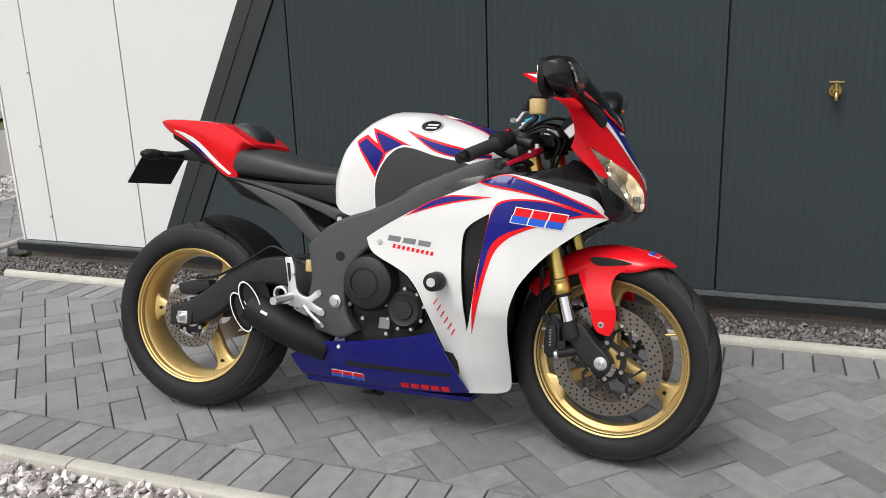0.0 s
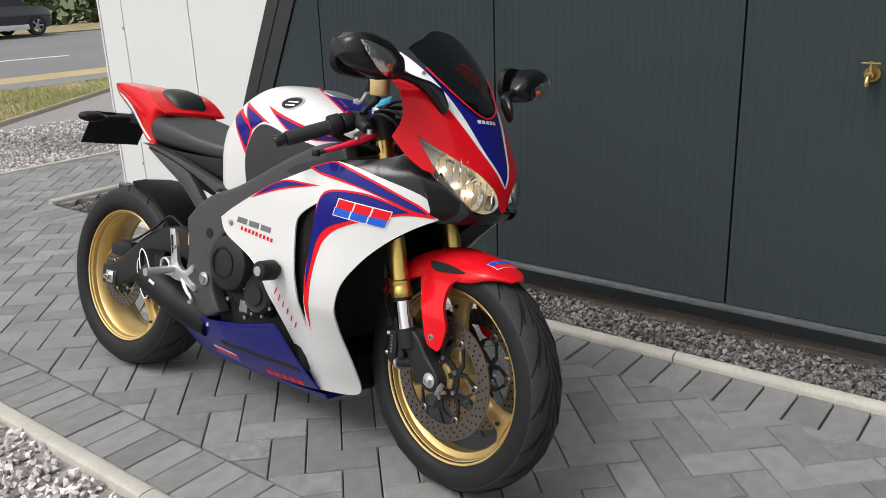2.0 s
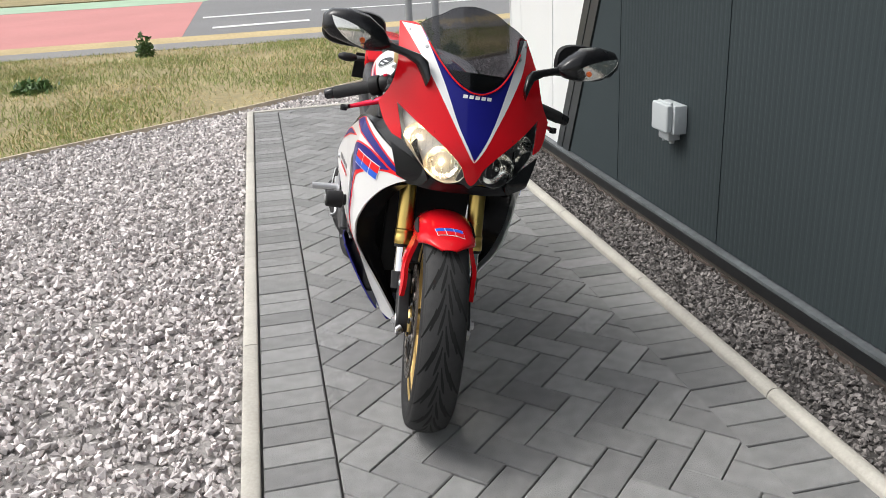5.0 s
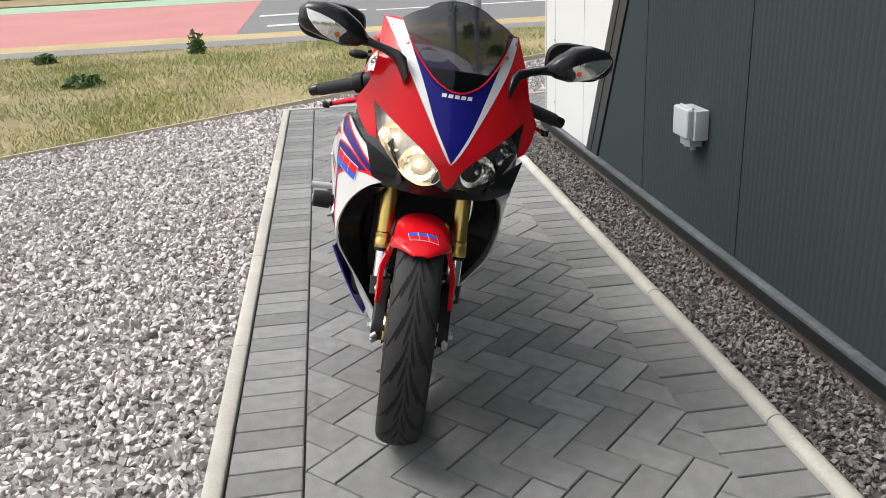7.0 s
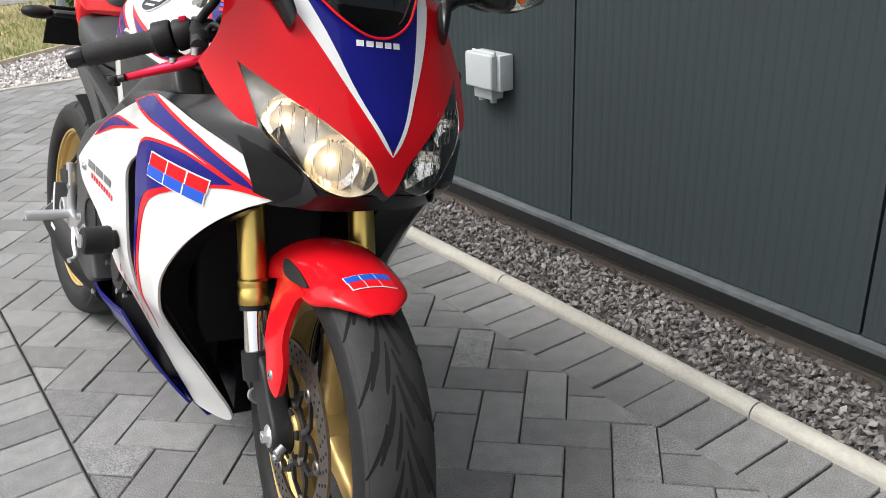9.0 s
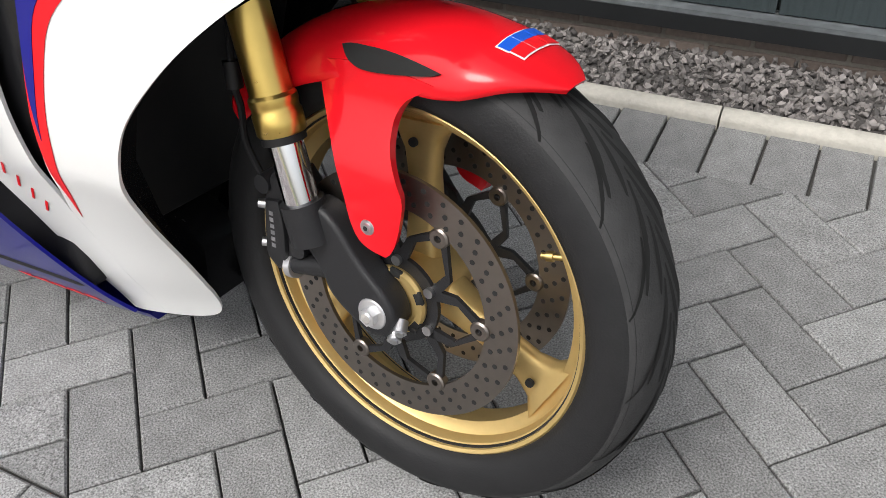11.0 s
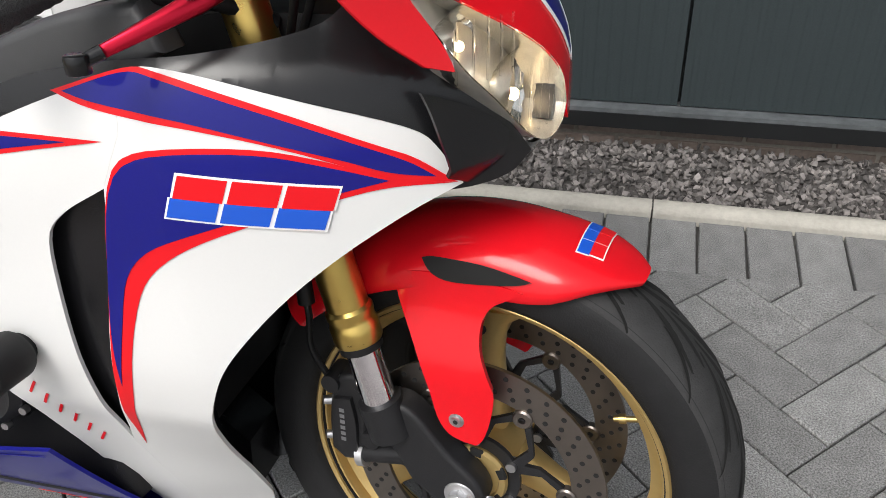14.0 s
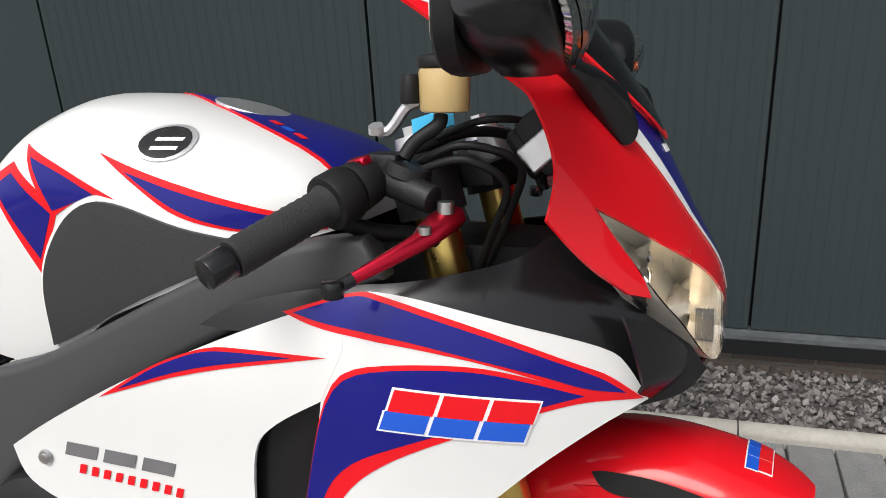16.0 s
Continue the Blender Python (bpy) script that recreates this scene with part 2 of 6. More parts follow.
def scatter(name, material, spots, size, label, category, z, lift, seed, flat=0.6):
    """Many small crushed stones in one mesh."""
    rng = np.random.default_rng(seed)
    n = len(spots)
    base = np.array([(1, 0, 0), (-0.5, 0.87, 0), (-0.5, -0.87, 0), (0.35, 0.5, 0.8), (-0.7, 0.1, 0.75), (0.3, -0.6, 0.7), (0, 0, -0.8)])
    tris = np.array([(3, 4, 5), (0, 1, 3), (1, 4, 3), (1, 2, 4), (2, 5, 4), (2, 0, 5), (0, 3, 5), (1, 0, 6), (2, 1, 6), (0, 2, 6)])
    s = size * rng.uniform(0.55, 1.35, n)
    q = rng.normal(size=(n, 4))
    q /= np.linalg.norm(q, axis=1)[:, None]
    w, x, y, zz = q.T
    R = np.stack([1 - 2 * (y * y + zz * zz), 2 * (x * y - w * zz), 2 * (x * zz + w * y), 2 * (x * y + w * zz), 1 - 2 * (x * x + zz * zz), 2 * (y * zz - w * x),
                  2 * (x * zz - w * y), 2 * (y * zz + w * x), 1 - 2 * (x * x + y * y)], 1).reshape(n, 3, 3)
    loc_v = base[None] * rng.uniform(0.65, 1.3, (n, 7, 3)) * np.array([1, rng.uniform(0.7, 0.9), flat])
    pts = np.einsum("nij,nkj->nki", R, loc_v) * s[:, None, None]
    pts[:, :, 0] += spots[:, 0][:, None]
    pts[:, :, 1] += spots[:, 1][:, None]
    pts[:, :, 2] += (z + rng.uniform(0, lift, n))[:, None]
    faces = (tris[None] + (np.arange(n) * 7)[:, None, None]).reshape(-1, 3)
    me = bpy.data.meshes.new(name)
    me.from_pydata(pts.reshape(-1, 3).tolist(), [], faces.tolist())
    me.materials.append(material)
    return tagged(new(name, me), label, category, kind="stuff")


# ---- ground, road and verges ----
WALL, KERB_F, KERB_B = 3.785, 3.415, 3.468
EDGE_IN, EDGE_OUT = 1.915, 1.863
FAR_X = -5.45


def sheet(name, poly, z, material, label, category, thick=0.02):
    return thing(name, prism(poly, z - thick, z), material, label, category, "structure")


sheet("ground", [(-400, -400), (400, -400), (400, 400), (-400, 400)], -0.075, M["far_green"], "rough open grassland reaching to the horizon", "ground")
lawn_edge = [(-3.0, -1.9), (-4.455, 0.12), (-5.742, 1.91), (-6.6, 2.95), (-7.6, 4.35), (-11.0, 9.0)]
sheet("lawn", [(-3.0, -1.9), (1.0, -7.4), (-4, -14), (-11.2, -14), (-11.1, 9.2), (-11.0, 9.0), (-7.6, 4.35), (-6.6, 2.95), (-5.742, 1.91), (-4.455, 0.12)], -0.012, M["lawn"],
      "patchy dry lawn between gravel and footway", "lawn")
sheet("footway", [(-11.1, -14), (-12.0, -14), (-11.95, 30), (-11.1, 30)], -0.008, M["footway"], "narrow pale asphalt footway beside the lawn", "path")
sheet("verge", [(-12.004, -14), (-13.0, -14), (-12.8, 30), (-11.954, 30)], -0.012, M["sand"], "sandy dried-out verge beside the road", "verge")
sheet("road", [(-13.0, -60), (-26.5, -60), (-26.5, 70), (-12.8, 70)], -0.05, M["asphalt"], "worn grey asphalt road", "road")
sheet("red_lane", [(-13.2, -30), (-23.0, -30), (-23.0, 0.6), (-13.0, 0.75)], -0.045, M["red_road"], "faded red surfaced area of the road", "road")
sheet("green_lane", [(-23.1, -30), (-26.3, -30), (-26.3, 1.5), (-23.1, 0.6)], -0.045, M["green_road"], "pale green surfaced strip of the road", "road")
sheet("far_verge", [(-26.6, -60), (-40, -60), (-40, 70), (-26.6, 70)], -0.02, M["lawn"], "dry grass verge across the road", "verge", 0.1)
for k, (x0, y0, x1, y1, w) in enumerate([(-17.05, 3.4, -17.0, 7.3, 0.1), (-17.0, 8.2, -16.7, 10.5, 0.1), (-16.6, 11.5, -16.3, 14.5, 0.1), (-14.6, 1.2, -14.8, 3.0, 0.16), (-17.2, 0.9, -17.4, 3.2, 0.16)]):
    sheet("road_marking", [(x0 - w, y0), (x0 + w, y0), (x1 + w, y1), (x1 - w, y1)], -0.041, M["road_paint"], "worn white line painted on the road", "road marking", 0.005)
sheet("gravel_bed", [(-3.0, -1.9), (1.0, -7.4), (8, -7.4), (8, EDGE_OUT), (FAR_X - 0.05, EDGE_OUT), (FAR_X - 0.05, 9), (-10.9, 9.0), (-7.6, 4.35), (-6.6, 2.95), (-5.742, 1.91), (-4.455, 0.12)],
      -0.022, M["bed_pale"], "bed of pale crushed stone under the gravel", "gravel")
bm = bmesh.new()
for a, b in zip(lawn_edge, lawn_edge[1:]):
    d = Vector((b[0] - a[0], b[1] - a[1])).normalized() * 0.011
    n = Vector((-d.y, d.x))
    prism([(a[0] + n.x, a[1] + n.y), (b[0] + n.x, b[1] + n.y), (b[0] - n.x, b[1] - n.y), (a[0] - n.x, a[1] - n.y)], -0.06, 0.022, 0.002, bm)
thing("lawn_edging", bm, M["timber"], "thin weathered timber edging between lawn and gravel", "edging", "structure")

rng = np.random.default_rng(5)


def left_of_lawn(p):
    return p[:, 0] > np.interp(p[:, 1], [q[1] for q in lawn_edge], [q[0] for q in lawn_edge]) + 0.02


p = rng.uniform((-5.5, -1.6), (1.7, EDGE_OUT - 0.012), (62000, 2))
p = p[left_of_lawn(p)]
scatter("pale_gravel", M["stone_pale"], p, 0.0170, "loose pale pinkish-grey crushed stone gravel", "gravel", -0.024, 0.026, 1)
p = np.vstack([rng.uniform((1.7, -1.6), (5.0, EDGE_OUT - 0.012), (20000, 2)), rng.uniform((-1.5, -4.5), (4.0, -1.6), (16000, 2))])
p = p[left_of_lawn(p)]
scatter("outer_gravel", M["stone_pale"], p, 0.02, "loose pale pinkish-grey crushed stone gravel", "gravel", -0.022, 0.02, 5)
p = rng.uniform((-7.6, EDGE_OUT - 0.4), (FAR_X - 0.07, 6.0), (9000, 2))
p = p[left_of_lawn(p)]
scatter("far_gravel", M["stone_pale"], p, 0.018, "loose pale crushed stone beside the lawn", "gravel", -0.022, 0.016, 2)
p = rng.uniform((-4.2, KERB_B + 0.008), (3.6, WALL + 0.012), (17000, 2))
scatter("dark_gravel", M["stone_dark"], p, 0.0125, "dark grey crushed stone in the drainage strip", "gravel", -0.036, 0.02, 3)
sheet("drain_bed", [(-4.22, KERB_B), (8, KERB_B), (8, 3.83), (-4.22, 3.83)], -0.03, M["bed_dark"], "dark bed of the gravel drainage strip", "gravel")

# grass: dry and green blades
def blades(name, material, n, box, h, label, seed, width=0.0045, lean=0.5):
    r = np.random.default_rng(seed)
    p = r.uniform((box[0], box[2]), (box[1], box[3]), (n, 2))
    edge = np.interp(p[:, 1], [q[1] for q in lawn_edge], [q[0] for q in lawn_edge])
    clump = np.array([noise.noise((a * 0.9 + seed, b * 0.9, 0)) for a, b in p])
    p = p[(p[:, 0] < edge - 0.02) & (clump > r.uniform(-0.55, 0.5, n))]
    m = len(p)
    hh, a = h * r.uniform(0.4, 1.3, m), r.uniform(0, 6.28, m)
    dx, dy = np.cos(a) * width, np.sin(a) * width
    tip = np.stack([p[:, 0] + r.normal(0, lean, m) * hh, p[:, 1] + r.normal(0, lean, m) * hh, -0.012 + hh], 1)
    v = np.stack([np.stack([p[:, 0] - dx, p[:, 1] - dy, np.full(m, -0.014)], 1), np.stack([p[:, 0] + dx, p[:, 1] + dy, np.full(m, -0.014)], 1), tip], 1).reshape(-1, 3)
    me = bpy.data.meshes.new(name)
    me.from_pydata(v.tolist(), [], np.arange(m * 3).reshape(-1, 3).tolist())
    me.materials.append(material)
    return tagged(new(name, me), label, "grass", kind="stuff")


blades("green_grass", M["grass"], 150000, (-11.1, -3.5, -5, 9), 0.048, "sparse green grass growing in the lawn", 11)
blades("dry_grass", M["straw"], 70000, (-11.1, -3.5, -5, 9), 0.038, "dry straw-coloured grass in the lawn", 12, lean=0.9)


def leaf_cloud(n, sx, sy, sz, size, seed):
    """Many small two-sided leaves filling a rounded clump."""
    r = np.random.default_rng(seed)
    b = bmesh.new()
    for _ in range(n):
        d = Vector(r.normal(size=3)).normalized() * (0.55 + 0.45 * r.random()) * (0.75 + 0.5 * noise.noise(Vector(r.normal(size=3)) + Vector((seed, 0, 0))))
        c = Vector((d.x * sx, d.y * sy, abs(d.z) * sz))
        u = Vector(r.normal(size=3)).normalized()
        w = u.orthogonal().normalized()
        s = size * r.uniform(0.6, 1.4)
        b.faces.new([b.verts.new(c + u * s), b.verts.new(c + w * s * 0.4), b.verts.new(c - u * s), b.verts.new(c - w * s * 0.4)])
    return b


for (x, y, s, hgt, seed) in [(-10.4, 0.48, 0.16, 0.36, 3), (-7.9, -0.4, 0.32, 0.14, 4), (-10.3, -1.5, 0.2, 0.16, 5), (-8.2, 4.3, 0.15, 0.16, 6), (-10.2, 4.4, 0.25, 0.3, 8)]:
    w = thing("weed", leaf_cloud(260, s, s, hgt, 0.045, seed), M["weed"], "leafy green weed growing in the dry lawn", "weed", group="weeds in the lawn")
    w.location = (x, y, -0.012)
hedge = new("hedge")
tagged(hedge, "dense green hedge across the road", "hedge")
hedge.location = (-33, 8, -0.02)
for k in range(9):
    part("foliage", leaf_cloud(900, 1.6, 3.4, 2.8 + 0.6 * math.sin(k * 2.3), 0.22, 20 + k), M["hedge"], hedge).location = (math.sin(k) * 0.6, -22 + 5.2 * k, 0)

# ---- paving ----
PITCH, GAP = 0.1037, 0.0036
paving = root("pavement", Matrix.Identity(4), "grey concrete block paving in a herringbone pattern", "paving", kind="structure")
sub = part("bedding", prism([(FAR_X, EDGE_IN), (7.5, EDGE_IN), (7.5, KERB_F), (-4.262, KERB_F), (-4.262, 9), (FAR_X, 9)], -0.06, -0.012), M["joint_sand"], paving, "dark sand in the joints")


def paver_mesh(l, w):
    b = prism([(-l / 2, -w / 2), (l / 2, -w / 2), (l / 2, w / 2), (-l / 2, w / 2)], -0.05, 0.0, 0.0032)
    solid(b, 20)
    me = bpy.data.meshes.new("paver")
    b.to_mesh(me)
    b.free()
    me.materials.append(M["paver"])
    return me


WHOLE = paver_mesh(2 * PITCH - GAP, PITCH - GAP)
SOLDIER = paver_mesh(0.2025 - GAP, PITCH - GAP)
far_field, cut_pavers = bmesh.new(), []
ORG_X, ORG_Y, PHASE = 0.186, 2.718, 3
B0, B1 = 2.128, 3.226
rj = np.random.default_rng(9)
near = []
for i in range(-130, 131):
    for j in range(-130, 131):
        m4 = (i - j + PHASE) % 4
        if m4 not in (0, 3):
            continue
        lu, lv = (2, 1) if m4 == 0 else (1, 2)
        cu, cv = (i + lu / 2) * PITCH, (j + lv / 2) * PITCH
        r2 = math.sqrt(0.5)
        cx, cy = ORG_X + (cu - cv) * r2, ORG_Y + (cu + cv) * r2
        back = cx < -4.2
        if cx < FAR_X - 0.15 or cx > 7.6 or cy < B0 - 0.15 or cy > (8.0 if back else B1 + 0.15):
            continue
        hu, hv = lu * PITCH / 2 - GAP / 2, lv * PITCH / 2 - GAP / 2
        poly = [(cx + (a - b) * r2, cy + (a + b) * r2) for a, b in ((-hu, -hv), (hu, -hv), (hu, hv), (-hu, hv))]
        inside = all(B0 <= q[1] <= (8.0 if back else B1) and q[0] > FAR_X for q in poly)
        dz = rj.normal(0, 0.0009)
        if inside and -1.75 < cx < 1.35:
            near.append((cx, cy, dz, 45 if m4 == 0 else 135))
            continue
        for ax, lim, sgn in ((1, B0, 1), (0, FAR_X, 1)) + (() if back else ((1, B1, -1),)):
            poly = clip(poly, ax, lim, sgn) if len(poly) > 2 else poly
        area = 0.5 * abs(sum(p[0] * q[1] - q[0] * p[1] for p, q in zip(poly, poly[1:] + poly[:1]))) if len(poly) > 2 else 0
        if area > 0.0006:
            if -1.75 < cx < 1.35:
                cut_pavers.append((poly, dz))
            else:
                prism(poly, -0.05, dz, 0.003, far_field)
part("paver_field", far_field, M["paver_far"], paving, "grey concrete pavers", 20)["kind"] = "stuff"

# ---- kerbs and edgings ----
def kerb_mesh(l, w, h, round_top):
    prof = [(-w / 2, -0.12), (w / 2, -0.12), (w / 2, h - round_top)] + [(w / 2 * math.cos(a), h - round_top + round_top * math.sin(a)) for a in np.linspace(0.25, math.pi - 0.25, 7)] + [(-w / 2, h - round_top)]
    b = loft([[Vector((x, y, z)) for y, z in prof] for x in (-l / 2, -l / 2 + 0.002, l / 2 - 0.002, l / 2)])
    solid(b, 40)
    me = bpy.data.meshes.new("edging_stone")
    b.to_mesh(me)
    b.free()
    me.materials.append(M["kerb"])
    return me


kerb_wall = root("kerb_wall", Matrix.Identity(4), "round-topped buff concrete edging along the drainage strip", "kerb", kind="structure")
KM = kerb_mesh(0.914, KERB_B - KERB_F, 0.03, 0.02)
for k in range(-5, 7):
    if -0.064 + (k + 0.5) * 0.918 - 0.4 < -4.0:
        continue
    o = new("edging_stone", KM)
    o.parent, o.location = kerb_wall, (-0.064 + (k + 0.5) * 0.918, (KERB_F + KERB_B) / 2, 0)
for k in range(5):
    o = new("edging_stone", KM)
    o.parent, o.location, o.rotation_euler = kerb_wall, (-4.24, KERB_F + 0.46 + 0.918 * k, 0), (0, 0, radians(90))
kerb_gravel = root("kerb_gravel", Matrix.Identity(4), "flat buff concrete edging between paving and pale gravel", "kerb", kind="structure")
KG = kerb_mesh(0.914, EDGE_IN - EDGE_OUT, 0.012, 0.006)
for k in range(-6, 8):
    o = new("edging_stone", KG)
    o.parent, o.location = kerb_gravel, (FAR_X + 0.42 + (k + 6) * 0.918, (EDGE_IN + EDGE_OUT) / 2, 0)
for k in range(7):
    o = new("edging_stone", KG)
    o.parent, o.location, o.rotation_euler = kerb_gravel, (FAR_X - 0.026, EDGE_IN + 0.42 + 0.918 * k, 0), (0, 0, radians(90))

# ---- the building ----
TOP, JOINTS = 4.4, [-2.05, -1.042, -0.022, 0.985, 1.99, 2.99, 3.99, 4.99, 5.99]
DZ0, DZ1 = 0.1, TOP
diag = lambda z: -2.955 + 0.499 * (z - 0.1)
building = root("building", Matrix.Identity(4), "low metal-clad building with slate-grey and white wall panels", "building")
part("wall", block(-3.93, 6.0, WALL + 0.045, 9.0, -0.1, TOP), M["trim_dark"], building, "plain inner wall and flat roof")


def ribbed_panel(x0, x1, z0, z1):
    """A steel panel with shallow upright ribs."""
    n = int(round((x1 - x0) / 0.034))
    w = (x1 - x0) / n
    xs = []
    for k in range(n):
        a = x0 + k * w
        xs += [(a, 0.0), (a + 0.45 * w, 0.0), (a + 0.6 * w, 0.0015), (a + 0.85 * w, 0.0015)]
    xs.append((x1, 0.0))
    ring = [(x0, 0.04)] + [(x0, 0.0)] + xs[1:-1] + [(x1, 0.0), (x1, 0.04)]
    return loft([[Vector((x, WALL + d, z)) for x, d in ring] for z in (z0, z1)])


for a, b in zip(JOINTS, JOINTS[1:]):
    part("panel", ribbed_panel(a + 0.004, b - 0.004, 0.104, TOP), M["cladding"], building, "slate-grey ribbed steel panel", 8)


def slab(poly, y0, y1):
    b = loft([[Vector((x, y, z)) for x, z in poly] for y in (y0, y1)])
    bmesh.ops.recalc_face_normals(b, faces=b.faces)
    return b


part("panel", slab([(diag(0.104) + 0.2, 0.104), (-2.054, 0.104), (-2.054, (2.054 * -1 - 0.2 + 2.955) / 0.499 + 0.1)], WALL, WALL + 0.04), M["cladding"], building, "slate-grey corner panel cut on a slant")
for a, b in ((-3.93, -3.705), (-3.697, -3.064), (-3.056, -2.3)):
    poly = [(a, 0.104), (b, 0.104), (b, TOP), (a, TOP)]
    out = []
    for p, q in zip(poly, poly[1:] + poly[:1]):
        fa, fb = diag(p[1]) - p[0], diag(q[1]) - q[0]
        if fa >= 0:
            out.append(p)
        if fa * fb < 0:
            t = fa / (fa - fb)
            out.append((p[0] + (q[0] - p[0]) * t, p[1] + (q[1] - p[1]) * t))
    if len(out) > 2:
        part("panel", slab(out, WALL, WALL + 0.04), M["cladding_white"], building, "off-white smooth steel panel")
part("panel", slab([(-2.292, 1.44), (-2.292, TOP), (diag(TOP), TOP)], WALL + 0.001, WALL + 0.04), M["cladding_white"], building, "off-white smooth steel panel")
part("panel", slab([(-2.054, 2.0), (-2.054, TOP), (diag(TOP) + 0.2, TOP)], WALL + 0.0405, WALL + 0.042), M["cladding"], building, "slate-grey steel panel")
for off0, off1, proud in ((0.0, 0.085, 0.012), (0.087, 0.1, 0.008), (0.102, 0.195, 0.010)):
    part("corner_trim", slab([(diag(0.09) + off0, 0.09), (diag(0.09) + off1, 0.09), (diag(TOP) + off1, TOP), (diag(TOP) + off0, TOP)], WALL - proud, WALL + 0.04), M["trim_dark"], building,
         "anthracite steel trim running up on a slant")
part("side_panel", block(-3.95, -3.934, WALL - 0.004, 9.0, 0.1, TOP), M["cladding_white"], building, "off-white end wall panel")
part("sill", slab([(-3.97, 0.088), (6, 0.088), (6, 0.1), (-3.97, 0.1)], WALL - 0.034, WALL + 0.03), M["sill_top"], building, "scuffed grey sill ledge")
part("flashing", slab([(-3.972, 0.045), (6, 0.045), (6, 0.0875), (-3.972, 0.0875)], WALL - 0.036, WALL - 0.03), M["black_steel"], building, "black steel drip flashing")
for k in range(8):
    x, z = -3.71, 0.25 + 0.41 * k
    part("screw", rod((x, WALL - 0.004, z), (x, WALL, z), 0.008, seg=10), M["galv"], building)
plinth = root("plinth", Matrix.Identity(4), "brown-grey brick plinth under the steel wall", "plinth", kind="structure")
part("mortar_bed", block(-3.925, 6, WALL + 0.014, WALL + 0.044, -0.12, 0.06), M["mortar"], plinth, "pale mortar")
bb = block(-0.1055, 0.1055, 0, 0.03, -0.031, 0.031, 0.003)
solid(bb)
BRICK = bpy.data.meshes.new("brick")
bb.to_mesh(BRICK)
bb.free()
BRICK.materials.append(M["brick"])
for row, z in enumerate((-0.038, 0.035)):
    for k in range(46):
        o = new("brick", BRICK)
        o.parent, o.location = plinth, (-3.82 + 0.221 * k + (0.11 if row else 0.0), WALL + 0.008, z)

# outdoor socket box
sx, sz = -1.42, 0.565
box = root("socket_box", Matrix.Translation((sx, WALL, sz)), "pale grey weatherproof socket box fixed to the wall", "socket box")
part("body", block(-0.085, 0.085, -0.06, 0.0, -0.062, 0.062, 0.008, 2), M["grey_plastic"], box)
part("lid", block(-0.078, 0.07, -0.088, -0.058, -0.056, 0.066, 0.012, 3), M["grey_plastic"], box, "hinged rounded lid")
part("hinge", rod((-0.06, -0.062, 0.066), (0.06, -0.062, 0.066), 0.006, seg=10), M["grey_plastic"], box)
part("cable_cover", block(-0.07, 0.03, -0.055, 0.0, -0.1, -0.06, 0.006, 2), M["grey_plastic"], box)
for x in (-0.055, 0.01):
    part("gland", rod((x, -0.03, -0.114), (x, -0.03, -0.098), 0.012, seg=12), M["grey_plastic"], box)
part("knockout", rod((0.084, -0.03, 0.0), (0.087, -0.03, 0.0), 0.016, seg=16), M["grey_plastic"], box)

# garden tap
tap = root("garden_tap", Matrix.Translation((0.386, WALL, 0.962)) @ Matrix.Diagonal((0.66, 0.66, 0.66, 1)), "dull brass garden tap on the dark wall", "tap")
part("flange", rod((0, 0, 0), (0, -0.012, 0), 0.042, 0.036, seg=24), M["brass"], tap)
part("pipe", rod((0, -0.01, 0), (0, -0.05, 0), 0.016, seg=16), M["brass"], tap)
part("body", merge(rod((0, -0.035, 0), (0, -0.075, 0), 0.023, 0.02, seg=8), rod((0, -0.06, -0.005), (0, -0.06, 0.045), 0.014, 0.011, seg=12)), M["brass"], tap)
part("spout", pipe([(0, -0.07, 0), (0, -0.1, -0.004), (0, -0.115, -0.025), (0, -0.116, -0.045)], 0.012, 6, 12), M["brass"], tap)
part("handle", merge(block(-0.042, 0.042, -0.067, -0.053, 0.052, 0.061, 0.003, 2), rod((0, -0.06, 0.044), (0, -0.06, 0.066), 0.008, seg=10)), M["brass"], tap, "worn brass turn handle")

# roadside sign on two posts
sign = root("sign_board", Matrix.Translation((-6.75, 3.675, 0)), "black sign board on two grey posts", "sign")
ang = math.atan2(0.125, 0.78)
for s in (-1, 1):
    part("post", rod((0.39 * s, 0.0625 * s, -0.05), (0.39 * s, 0.0625 * s, 2.3), 0.038, seg=16), M["galv"], sign, "round grey steel post")
b = block(-0.75, 0.75, -0.02, 0.02, 1.02, 2.2, 0.006)
part("board", b, M["sign_face"], sign, "black sign face", xf=Matrix.Rotation(ang, 4, "Z") @ Matrix.Translation((0, -0.06, 0)))
for x0, x1, mt in ((-0.6, 0.0, "orange"), (0.04, 0.5, "road_paint")):
    part("lettering_bar", block(x0, x1, -0.084, -0.0805, 1.12, 1.27), M[mt], sign, xf=Matrix.Rotation(ang, 4, "Z"))


